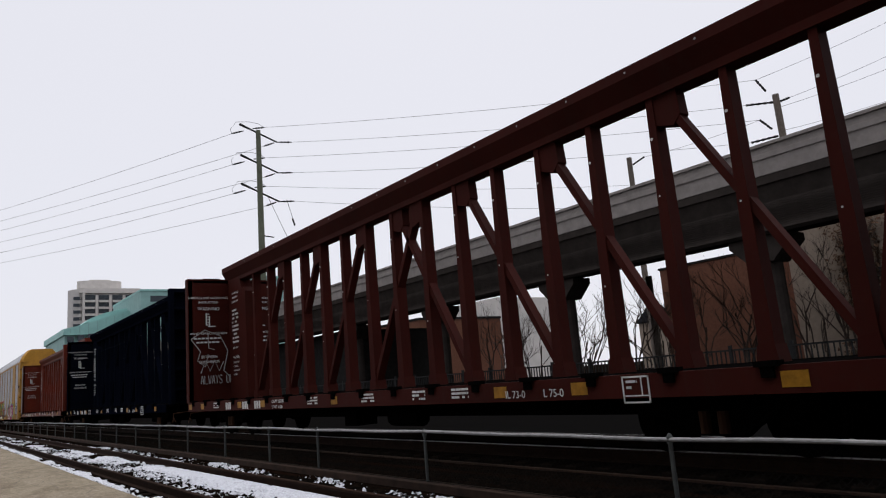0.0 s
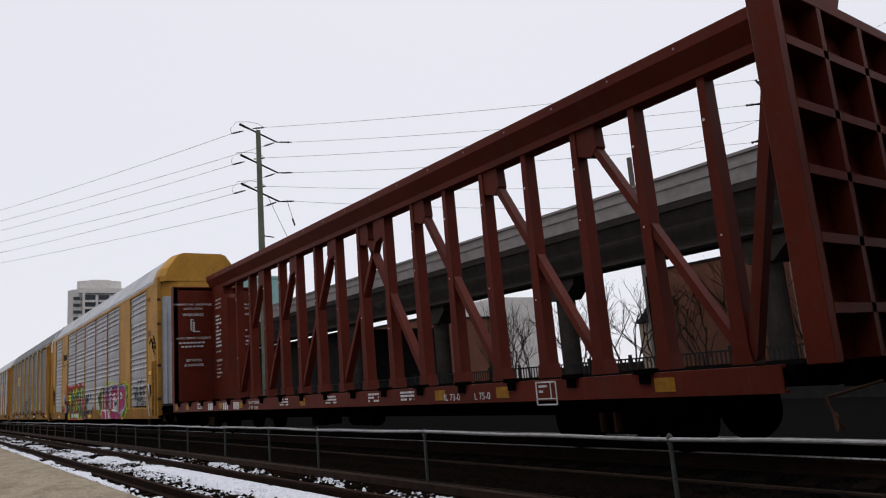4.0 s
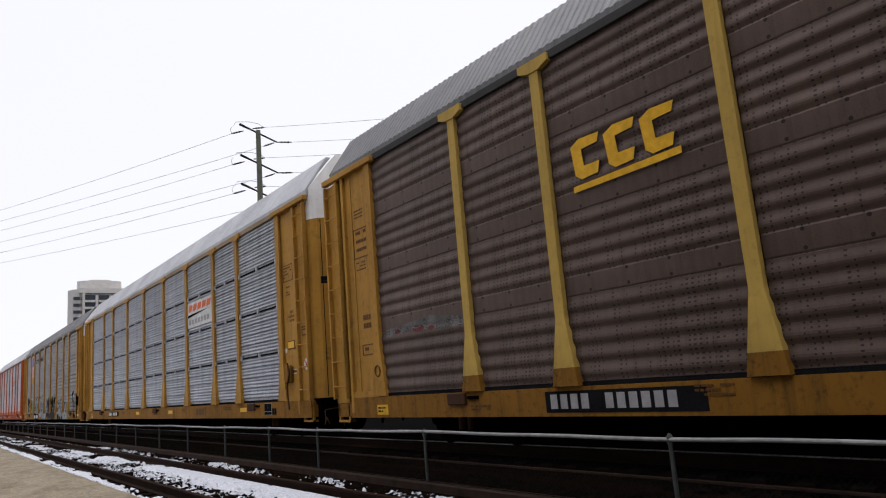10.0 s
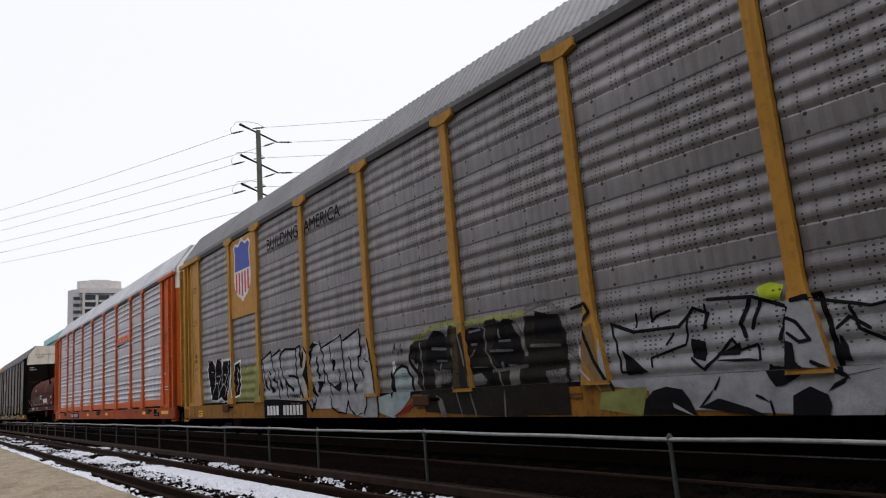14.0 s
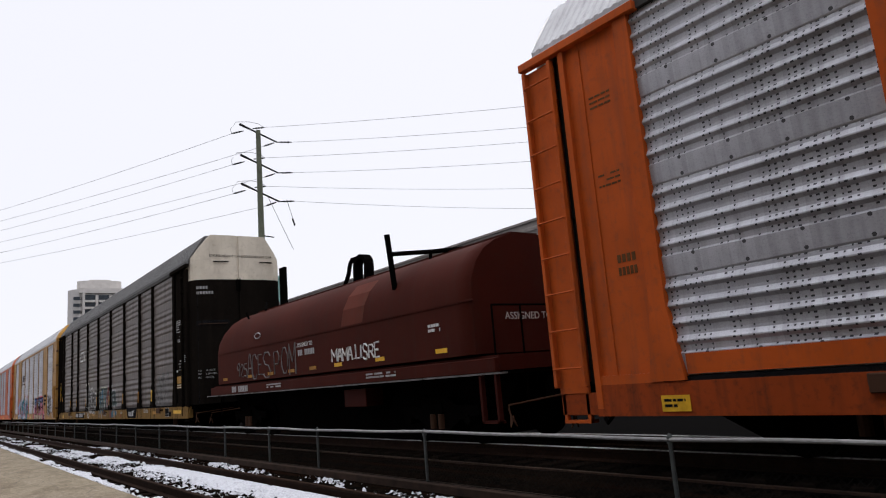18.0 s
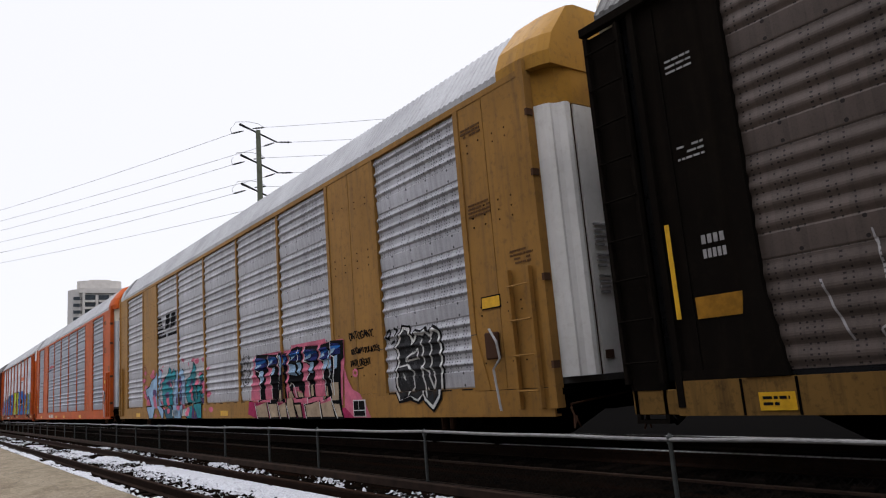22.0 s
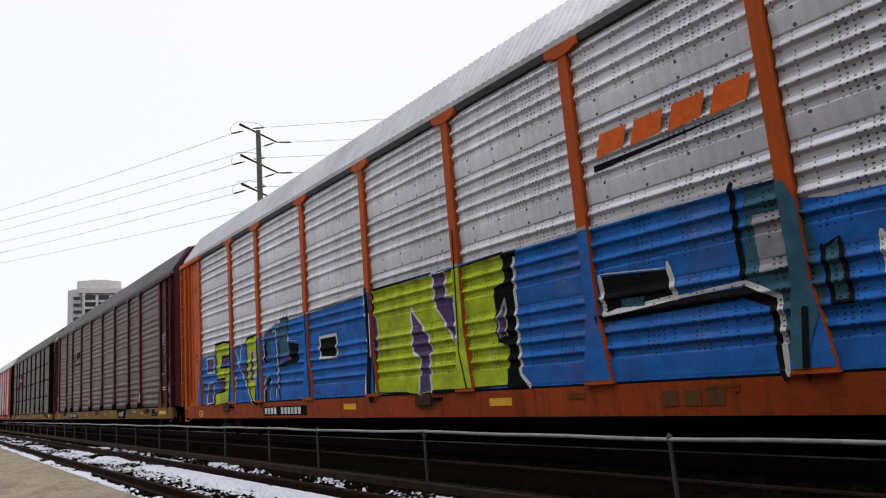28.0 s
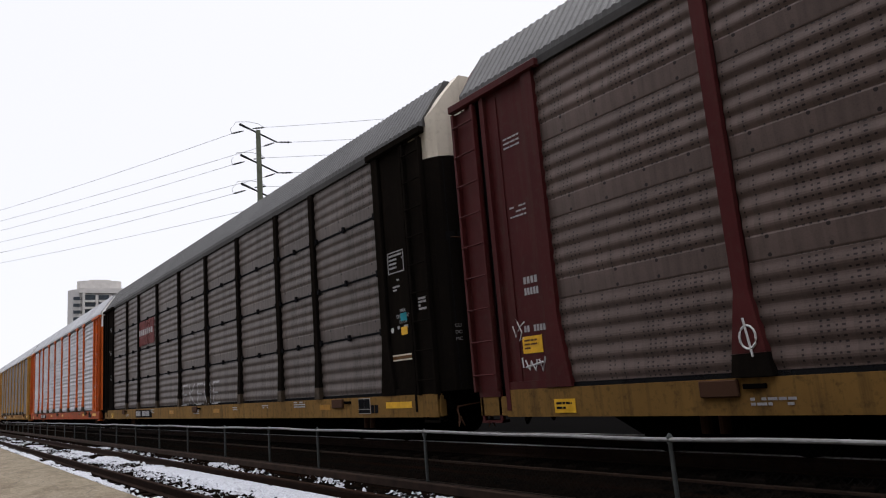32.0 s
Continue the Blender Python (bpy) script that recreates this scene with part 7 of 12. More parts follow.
sp.fill([(6.83, 1.25), (6.70, 1.21), (6.70, 1.02), (6.62, 0.94), (6.81, 0.81), (6.96, 0.79), (7.05, 0.93), (7.02, 1.01), (6.85, 0.97)], "mark_black", 3)
sp.fill([(6.29, 1.25), (6.23, 1.14), (6.21, 0.99), (6.33, 1.00)], "mark_black", 3)
sp.fill([(8.63, 0.52), (8.55, 0.75), (8.42, 0.81), (8.26, 0.84), (8.04, 0.80), (7.95, 0.67), (7.90, 0.52)], "mark_black", 3)
sp.fill([(7.87, 0.52), (7.84, 0.67), (7.60, 0.69), (7.20, 0.57), (7.09, 0.51)], "mark_black", 3)
sp.fill([(6.83, 0.51), (6.80, 0.70), (6.72, 0.76), (6.62, 0.78), (6.47, 0.74), (6.44, 0.59), (6.48, 0.51)], "mark_black", 3)
sp.fill([(8.20, 0.66), (8.04, 0.58), (7.94, 0.52), (8.16, 0.54)], "mark_grey", 4)
sp.fill([(7.04, 1.80), (6.88, 1.83), (6.74, 1.78), (6.81, 1.64), (7.00, 1.66)], "g_lime", 1)
sp.fill([(6.95, 1.65), (6.46, 1.60), (5.77, 1.50), (5.36, 1.29), (5.25, 1.15), (5.58, 1.00), (4.69, 0.80), (4.78, 0.52), (7.09, 0.53)], "g_chrome", 0.2)
sp.stroke([(6.51, 1.61), (5.97, 1.48), (5.77, 1.50), (5.55, 1.44), (5.45, 1.26), (5.29, 1.29), (5.44, 1.06)], 0.035, "mark_black", 2)
sp.stroke([(6.16, 1.50), (6.10, 1.28), (5.83, 1.12), (5.75, 0.94)], 0.035, "mark_black", 2)
sp.stroke([(5.70, 1.35), (5.60, 1.17), (5.81, 1.15)], 0.025, "mark_black", 2)
sp.stroke([(6.55, 1.01), (6.24, 0.85), (6.46, 0.75)], 0.04, "mark_black", 2)
sp.stroke([(4.77, 0.80), (4.78, 0.52)], 0.025, "mark_black", 2)
sp.fill([(5.75, 1.04), (5.57, 1.07), (5.49, 0.99), (5.68, 0.95)], "mark_black", 3)
sp.fill([(4.67, 1.53), (4.59, 1.55), (4.41, 1.06), (4.82, 1.09)], "g_faded", 1)
sp.fill([(4.72, 0.99), (4.26, 0.84), (4.31, 0.52), (4.78, 0.52)], "g_faded", 1)
sp.fill([(5.81, 0.84), (5.39, 0.86), (5.30, 0.54), (5.72, 0.52)], "mark_white", 5)
sp.fill([(5.75, 0.81), (5.62, 0.82), (5.54, 0.65), (5.68, 0.65)], "mark_black", 6)
sp.fill([(5.58, 0.82), (5.43, 0.83), (5.37, 0.66), (5.50, 0.66)], "mark_black", 6)
sp.fill([(5.67, 0.62), (5.36, 0.63), (5.34, 0.56), (5.65, 0.55)], "mark_black", 6)
sp.fill([(5.11, 0.65), (4.97, 0.74), (4.87, 0.66), (5.04, 0.55)], "mark_grey", 3)
edged(sp, [(24.59, 2.14), (24.17, 2.19), (23.95, 2.00), (23.83, 2.18), (23.43, 2.15), (23.32, 1.95), (23.31, 2.13), (22.85, 2.13), (22.73, 2.07), (22.45, 2.13), (22.41, 1.97), (22.55, 1.31), (22.79, 0.98), (23.19, 0.96), (23.42, 1.07), (23.79, 0.99), (24.25, 1.01), (24.43, 1.39), (24.58, 1.81)], "mark_black", "mark_white", 0.05, 1)
sp.stroke([(23.90, 2.05), (23.93, 1.48), (24.12, 1.24)], 0.035, "mark_grey", 3)
sp.stroke([(23.32, 1.97), (23.35, 1.43), (23.67, 1.15)], 0.035, "mark_grey", 3)
sp.stroke([(22.81, 2.06), (22.86, 1.45), (23.17, 1.12)], 0.035, "mark_grey", 3)
sp.stroke([(24.32, 1.85), (24.13, 1.83)], 0.035, "mark_grey", 3)
sp.stroke([(23.77, 1.69), (23.50, 1.69), (23.58, 1.45)], 0.035, "mark_grey", 3)
sp.stroke([(23.15, 1.72), (22.99, 1.71), (23.07, 1.47)], 0.035, "mark_grey", 3)
sp.stroke([(23.94, 1.48), (23.71, 1.51), (23.68, 1.08)], 0.035, "mark_grey", 3)
sp.stroke([(23.37, 1.41), (23.19, 1.47), (22.77, 1.10)], 0.035, "mark_grey", 3)
edged(sp, [(22.30, 1.95), (21.87, 2.04), (21.88, 1.74), (21.85, 1.36), (21.99, 1.10), (22.34, 1.07), (22.45, 1.53)], "mark_black", "mark_white", 0.05, 1)
sp.stroke([(22.14, 1.86), (21.99, 1.76), (22.15, 1.61), (22.00, 1.48), (22.18, 1.22)], 0.035, "mark_grey", 3)
sp.fill([(21.75, 1.77), (20.69, 1.88), (20.40, 1.73), (20.51, 1.15), (21.73, 1.09)], "g_faded", 0)
sp.stroke([(21.93, 2.13), (21.63, 2.15), (21.41, 2.06), (21.34, 1.83), (21.46, 1.69)], 0.025, "mark_grey", 2)
sp.stroke([(21.28, 2.04), (21.10, 2.04), (20.98, 1.93)], 0.025, "mark_grey", 2)
sp.stroke([(25.99, 3.19), (25.72, 2.76), (25.93, 2.64), (25.66, 2.29)], 0.03, "mark_brown", 2)
sp.stroke([(25.98, 2.26), (25.84, 1.94), (25.50, 2.12), (25.57, 2.51)], 0.03, "mark_brown", 2)
sp.stroke([(25.85, 1.86), (25.64, 1.55)], 0.03, "mark_brown", 2)
sp.finish()


# brown car: yellow company mark, chrome throw-up
for k in range(3):
    a = 20.0 - k * 0.57
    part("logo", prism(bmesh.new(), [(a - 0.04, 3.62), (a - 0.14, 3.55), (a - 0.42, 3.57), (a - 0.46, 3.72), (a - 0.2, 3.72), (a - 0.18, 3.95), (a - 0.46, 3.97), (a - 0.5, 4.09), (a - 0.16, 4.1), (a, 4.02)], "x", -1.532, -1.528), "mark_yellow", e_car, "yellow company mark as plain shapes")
part("logo", prism(bmesh.new(), [(20.02, 3.40), (18.34, 3.44), (18.34, 3.53), (20.02, 3.48)], "x", -1.532, -1.528), "mark_yellow", e_car)
sp = Spray(e_car, kind="round")
sp.fill([(15.20, 1.48), (15.06, 1.61), (14.85, 1.85), (14.78, 2.11), (14.65, 2.22), (14.45, 2.19), (14.35, 1.99), (14.26, 2.14), (14.12, 2.20), (13.97, 2.11), (13.80, 1.91), (13.69, 2.11), (13.53, 2.18), (13.36, 2.12), (13.24, 1.97), (13.18, 2.10), (12.99, 2.05), (12.70, 2.07), (12.44, 2.18), (12.46, 1.95), (12.43, 1.74), (12.37, 1.41), (12.39, 1.22), (12.37, 0.96), (12.96, 0.93), (13.70, 0.94), (14.63, 0.94), (15.26, 0.95)], "g_silver", 0)
sp.fill([(12.34, 1.58), (12.28, 1.70), (12.10, 1.78), (12.10, 1.58), (12.02, 1.26), (12.02, 1.13), (12.31, 1.12), (12.34, 1.41)], "g_chrome", 0.5)
sp.fill([(14.78, 2.00), (14.65, 2.18), (14.47, 2.17), (14.39, 1.98)], "g_chrome", 0.7)
sp.fill([(14.28, 2.00), (14.17, 2.16), (14.01, 2.10), (13.96, 1.93)], "g_chrome", 0.7)
sp.fill([(13.76, 1.93), (13.66, 2.09), (13.46, 2.14), (13.31, 1.99), (13.25, 1.92)], "g_chrome", 0.7)
sp.fill([(13.19, 2.09), (12.70, 2.06), (12.46, 2.13), (12.49, 1.97), (13.06, 2.02)], "g_chrome", 0.7)
sp.fill([(15.24, 0.91), (15.04, 0.68), (14.73, 0.57), (14.43, 0.58), (14.29, 0.70), (14.25, 0.88)], "g_wash", 0)
sp.fill([(14.21, 0.88), (14.22, 0.70), (14.10, 0.59), (13.87, 0.61), (13.71, 0.88)], "g_wash", 0)
sp.fill([(13.67, 0.89), (13.57, 0.65), (13.38, 0.55), (13.02, 0.58), (12.96, 0.89)], "g_wash", 0)
sp.fill([(12.93, 0.90), (12.81, 0.69), (12.69, 0.55), (12.52, 0.57), (12.38, 0.76), (12.35, 0.90)], "g_wash", 0)
sp.stroke([(14.83, 2.00), (14.85, 1.55), (14.75, 1.03)], 0.035, "mark_black", 1.5)
sp.stroke([(14.85, 1.87), (15.05, 1.65), (15.21, 1.58), (14.91, 1.50), (14.65, 1.37), (14.53, 1.27)], 0.035, "mark_black", 1.5)
sp.stroke([(14.35, 1.97), (14.32, 1.75), (14.26, 1.48)], 0.035, "mark_black", 1.5)
sp.stroke([(14.32, 2.04), (14.21, 2.16), (14.04, 2.19), (13.91, 2.01), (13.81, 1.89), (13.73, 1.64), (13.69, 1.24), (13.69, 0.94)], 0.035, "mark_black", 1.5)
sp.stroke([(14.66, 1.72), (14.49, 1.52), (14.32, 1.22), (14.26, 0.99)], 0.035, "mark_black", 1.5)
sp.stroke([(14.01, 1.76), (14.06, 1.44), (14.12, 1.19), (14.33, 1.18)], 0.035, "mark_black", 1.5)
sp.stroke([(13.80, 1.91), (13.70, 2.08), (13.53, 2.18), (13.36, 2.12), (13.21, 1.93), (13.11, 1.66), (13.00, 1.21), (12.98, 1.00)], 0.035, "mark_black", 1.5)
sp.stroke([(13.52, 1.80), (13.45, 1.54), (13.30, 1.02)], 0.035, "mark_black", 1.5)
sp.stroke([(13.73, 1.56), (13.44, 1.39), (13.16, 1.22), (13.01, 1.17)], 0.035, "mark_black", 1.5)
sp.stroke([(13.48, 1.28), (13.29, 1.46), (13.09, 1.53)], 0.035, "mark_black", 1.5)
sp.stroke([(13.22, 2.09), (13.16, 1.86)], 0.035, "mark_black", 1.5)
sp.stroke([(13.18, 2.12), (12.76, 2.06), (12.54, 2.12), (12.44, 2.18)], 0.035, "mark_black", 1.5)
sp.stroke([(12.43, 2.16), (12.45, 1.95), (12.41, 1.65), (12.39, 1.30)], 0.035, "mark_black", 1.5)
sp.stroke([(12.39, 1.22), (12.59, 1.12), (12.37, 0.96)], 0.035, "mark_black", 1.5)
sp.stroke([(12.32, 1.59), (12.21, 1.72), (12.07, 1.79)], 0.035, "mark_black", 1.5)
sp.stroke([(12.33, 1.42), (12.22, 1.48), (12.08, 1.47)], 0.035, "mark_black", 1.5)
sp.stroke([(12.32, 1.12), (12.24, 1.23), (12.12, 1.29), (12.03, 1.26)], 0.035, "mark_black", 1.5)
sp.stroke([(12.08, 1.77), (12.05, 1.43), (12.00, 1.23)], 0.035, "mark_black", 1.5)
sp.stroke([(12.88, 1.92), (13.03, 1.93), (12.92, 1.85), (13.06, 1.76), (13.01, 1.74)], 0.035, "mark_black", 1.5)
sp.stroke([(12.83, 1.93), (12.69, 1.92)], 0.035, "mark_black", 1.5)
sp.stroke([(12.76, 1.92), (12.77, 1.81)], 0.035, "mark_black", 1.5)
sp.stroke([(12.68, 1.99), (12.71, 1.80)], 0.035, "mark_black", 1.5)
sp.stroke([(12.55, 1.93), (12.68, 1.87), (12.57, 1.78)], 0.035, "mark_black", 1.5)
sp.stroke([(15.27, 0.91), (15.09, 0.68), (14.78, 0.55), (14.43, 0.56), (14.29, 0.70), (14.23, 0.90)], 0.035, "mark_black", 1.5)
sp.stroke([(14.24, 0.76), (14.18, 0.59), (14.01, 0.56), (13.79, 0.62), (13.70, 0.91)], 0.035, "mark_black", 1.5)
sp.stroke([(13.70, 0.81), (13.61, 0.62), (13.48, 0.55)], 0.035, "mark_black", 1.5)
sp.stroke([(12.97, 0.85), (13.02, 0.58)], 0.035, "mark_black", 1.5)
sp.stroke([(12.94, 0.83), (12.82, 0.66), (12.69, 0.55)], 0.035, "mark_black", 1.5)
sp.stroke([(12.54, 0.54), (12.37, 0.74), (12.30, 0.87)], 0.035, "mark_black", 1.5)
sp.stroke([(12.36, 0.76), (12.27, 0.60), (12.13, 0.55)], 0.035, "mark_black", 1.5)
sp.fill([(13.01, 1.18), (12.82, 1.19), (12.87, 1.05), (13.00, 1.03)], "mark_black", 1.5)
sp.fill([(12.07, 2.04), (11.76, 2.04), (11.33, 2.09), (11.00, 2.31), (11.00, 1.81), (10.99, 1.53), (10.86, 1.40), (10.74, 1.18), (10.98, 0.89), (12.22, 0.91)], "g_silver", 0)
sp.fill([(11.92, 0.91), (11.86, 0.66), (11.74, 0.57), (11.53, 0.71), (11.41, 0.92)], "g_wash", 0)
sp.fill([(11.37, 0.91), (11.34, 0.67), (11.21, 0.58), (11.03, 0.73), (10.92, 0.90)], "g_wash", 0)
sp.fill([(10.86, 0.90), (10.80, 0.64), (10.59, 0.58), (10.50, 0.75), (10.50, 0.90)], "g_wash", 0)
sp.stroke([(11.77, 2.02), (11.66, 1.29), (11.82, 0.97)], 0.05, "mark_black", 1.5)
sp.stroke([(11.76, 2.04), (11.31, 2.09), (11.00, 2.32), (11.02, 1.60)], 0.05, "mark_black", 1.5)
sp.stroke([(11.02, 1.60), (11.42, 1.50), (11.50, 1.28)], 0.05, "mark_black", 1.5)
sp.stroke([(11.44, 0.93), (11.58, 1.12), (11.35, 1.21)], 0.05, "mark_black", 1.5)
sp.stroke([(12.06, 0.92), (11.98, 0.65), (11.77, 0.55), (11.58, 0.71), (11.45, 0.90)], 0.05, "mark_black", 1.5)
sp.stroke([(11.50, 0.90), (11.42, 0.68), (11.23, 0.57), (11.03, 0.73), (10.93, 0.89)], 0.05, "mark_black", 1.5)
sp.stroke([(10.88, 0.89), (10.82, 0.64), (10.60, 0.56), (10.50, 0.75)], 0.05, "mark_black", 1.5)
edged(sp, [(11.41, 1.37), (11.21, 1.45), (10.93, 1.42), (10.93, 1.28), (11.24, 1.23)], "g_chrome", "mark_black", 0.04, 2)
edged(sp, [(11.13, 1.12), (10.89, 1.21), (10.62, 1.05), (10.77, 0.98), (11.09, 1.01)], "g_chrome", "mark_black", 0.04, 2)
sp.stroke([(10.61, 1.47), (10.39, 2.00), (10.23, 2.13), (10.11, 2.02)], 0.03, "mark_grey", 1)
sp.stroke([(10.70, 1.51), (10.34, 1.36), (9.93, 1.10)], 0.03, "mark_grey", 1)
sp.stroke([(10.02, 1.72), (9.91, 2.12), (9.70, 2.13)], 0.03, "mark_grey", 1)
sp.stroke([(10.01, 1.89), (9.89, 1.42), (9.84, 1.18)], 0.03, "mark_grey", 1)
sp.stroke([(9.66, 1.80), (9.64, 1.40), (9.72, 1.12)], 0.03, "mark_grey", 1)
sp.finish()


# yellow car: red letters over green, green and red piece, black tags
TRI = (9.25, 12.1, 15.0, 17.8)
FLATS = ((0.0, 1.96), (4.5, 6.65), (20.35, 22.55), (25.0, 26.6))
sp = Spray(d_car, TRI, 0.05, -1.545, FLATS, wide=0.05)
edged(sp, [(11.43, 1.41), (11.33, 1.64), (10.94, 1.75), (10.69, 1.90), (10.28, 2.01), (10.44, 0.73), (10.83, 0.71), (11.04, 1.03), (11.24, 1.26)], "g_olive", "g_lime", 0.06, 0)
sp.fill([(11.01, 1.48), (11.02, 1.44), (11.06, 1.41), (11.12, 1.40), (11.17, 1.40), (11.22, 1.42), (11.25, 1.46), (11.26, 1.50), (11.24, 1.53), (11.20, 1.56), (11.15, 1.58), (11.09, 1.57), (11.04, 1.55), (11.01, 1.52)], "g_dark", 2)
sp.fill([(10.80, 1.33), (10.82, 1.29), (10.86, 1.26), (10.91, 1.25), (10.96, 1.25), (11.01, 1.27), (11.03, 1.30), (11.04, 1.34), (11.02, 1.38), (10.99, 1.41), (10.93, 1.43), (10.88, 1.42), (10.84, 1.40), (10.81, 1.37)], "g_dark", 2)
sp.fill([(10.68, 1.59), (10.69, 1.55), (10.72, 1.53), (10.77, 1.52), (10.81, 1.52), (10.85, 1.54), (10.88, 1.57), (10.88, 1.60), (10.87, 1.64), (10.83, 1.66), (10.79, 1.68), (10.74, 1.67), (10.71, 1.65), (10.68, 1.62)], "g_dark", 2)
sp.fill([(10.55, 0.92), (10.56, 0.89), (10.60, 0.87), (10.64, 0.85), (10.68, 0.85), (10.72, 0.87), (10.75, 0.90), (10.78, 0.93), (10.77, 0.96), (10.74, 0.99), (10.69, 1.00), (10.65, 1.00), (10.61, 0.99), (10.59, 0.96)], "g_dark", 2)
sp.stroke([(9.76, 2.08), (9.49, 2.15), (9.14, 2.06), (8.79, 2.08), (8.46, 2.13), (7.95, 2.09)], 0.1, "g_lime", 0)
edged(sp, [(6.99, 1.97), (6.86, 2.04), (6.66, 2.03), (6.67, 1.90), (6.88, 1.89)], "g_olive", "g_lime", 0.05, 1)
edged(sp, [(5.69, 2.03), (5.39, 2.02), (5.23, 1.91), (4.91, 1.91), (4.77, 1.83), (4.93, 0.74), (5.26, 0.80), (5.38, 0.67), (5.54, 0.57), (6.06, 0.51), (5.96, 0.71), (5.45, 0.97), (5.28, 1.34), (5.25, 1.67), (5.35, 1.91)], "g_olive", "g_lime", 0.06, 0)
sp.stroke([(5.06, 1.51), (5.09, 1.45), (5.14, 1.41), (5.20, 1.42), (5.24, 1.46), (5.25, 1.53), (5.22, 1.59), (5.16, 1.62), (5.11, 1.62), (5.07, 1.57), (5.06, 1.51)], 0.05, "g_lime", 3)
sp.stroke([(5.14, 1.23), (5.16, 1.18), (5.20, 1.15), (5.25, 1.16), (5.28, 1.19), (5.29, 1.25), (5.26, 1.30), (5.22, 1.33), (5.17, 1.33), (5.14, 1.29), (5.14, 1.24)], 0.05, "g_lime", 3)
sp.stroke([(4.99, 0.97), (5.01, 0.93), (5.05, 0.90), (5.10, 0.90), (5.13, 0.93), (5.14, 0.98), (5.11, 1.02), (5.07, 1.05), (5.03, 1.05), (5.00, 1.02), (4.99, 0.97)], 0.05, "g_lime", 3)
sp.stroke([(4.87, 1.22), (4.89, 1.17), (4.93, 1.14), (4.97, 1.15), (5.00, 1.18), (5.01, 1.23), (4.98, 1.28), (4.94, 1.31), (4.90, 1.31), (4.87, 1.27), (4.87, 1.22)], 0.05, "g_lime", 3)
sp.stroke([(5.90, 0.60), (5.92, 0.56), (5.96, 0.54), (6.00, 0.54), (6.03, 0.56), (6.04, 0.60), (6.02, 0.64), (5.98, 0.67), (5.94, 0.66), (5.91, 0.64), (5.90, 0.60)], 0.05, "g_lime", 3)
sp.stroke([(5.15, 0.95), (5.18, 0.85), (5.24, 0.79), (5.29, 0.79), (5.32, 0.86), (5.32, 0.96), (5.29, 1.07), (5.23, 1.13), (5.18, 1.13), (5.15, 1.06), (5.15, 0.95)], 0.05, "g_lime", 3)
sp.stroke([(4.87, 1.67), (4.91, 1.59), (4.97, 1.55), (5.03, 1.56), (5.07, 1.62), (5.08, 1.70), (5.04, 1.77), (4.98, 1.81), (4.92, 1.80), (4.88, 1.75), (4.87, 1.67)], 0.05, "g_lime", 3)
sp.fill([(5.09, 1.50), (5.10, 1.47), (5.13, 1.44), (5.15, 1.43), (5.18, 1.44), (5.21, 1.45), (5.22, 1.48), (5.22, 1.52), (5.21, 1.55), (5.19, 1.57), (5.16, 1.58), (5.13, 1.58), (5.11, 1.56), (5.09, 1.53)], "g_chrome", 3)
edged(sp, [(10.47, 1.92), (9.72, 1.93), (9.66, 1.30), (9.38, 1.93), (8.79, 1.94), (8.81, 1.40), (8.68, 0.86), (8.28, 0.51), (10.13, 0.51), (10.40, 0.92)], "mark_white", "mark_black", 0.04, 1)
sp.fill([(10.22, 1.87), (9.81, 1.88), (9.81, 1.31), (9.78, 0.91), (10.26, 0.93)], "g_magenta", 3)
sp.fill([(10.22, 1.90), (9.81, 1.90), (9.82, 1.64), (10.23, 1.64)], "g_purple", 4)
sp.fill([(9.29, 1.88), (8.88, 1.87), (8.89, 1.40), (8.91, 0.90), (9.34, 0.91), (9.52, 1.13), (9.53, 1.45)], "g_magenta", 3)
sp.fill([(9.28, 1.89), (8.88, 1.89), (8.89, 1.64), (9.27, 1.59)], "g_purple", 4)
sp.stroke([(9.66, 1.22), (9.47, 1.61), (9.34, 1.92)], 0.035, "mark_white", 4)
sp.fill([(10.21, 0.90), (9.44, 0.89), (9.45, 0.51), (10.00, 0.51)], "g_magenta", 3)
sp.fill([(9.23, 0.87), (8.86, 0.87), (8.74, 0.51), (9.10, 0.51)], "g_magenta", 3)
sp.stroke([(9.27, 1.19), (9.35, 0.88), (9.18, 0.51)], 0.05, "mark_white", 4)
sp.stroke([(9.22, 1.11), (9.18, 0.80), (9.07, 0.51)], 0.03, "mark_black", 4)
sp.fill([(8.91, 1.64), (8.69, 1.66), (8.69, 0.94), (8.86, 0.90)], "mark_grey", 4)
sp.fill([(8.63, 1.38), (8.65, 1.36), (8.70, 1.34), (8.76, 1.33), (8.83, 1.33), (8.89, 1.35), (8.93, 1.38), (8.94, 1.41), (8.92, 1.44), (8.87, 1.46), (8.81, 1.47), (8.74, 1.46), (8.68, 1.44), (8.64, 1.41)], "g_violet", 5)
sp.fill([(8.71, 1.54), (8.72, 1.52), (8.75, 1.50), (8.80, 1.50), (8.85, 1.50), (8.89, 1.52), (8.92, 1.54), (8.93, 1.56), (8.91, 1.58), (8.88, 1.60), (8.83, 1.61), (8.78, 1.60), (8.74, 1.59), (8.71, 1.57)], "g_violet", 5)
edged(sp, [(8.48, 1.94), (7.05, 1.98), (7.04, 1.66), (7.07, 0.97), (6.89, 0.79), (8.32, 0.84), (8.49, 1.22)], "mark_white", "mark_black", 0.04, 1)
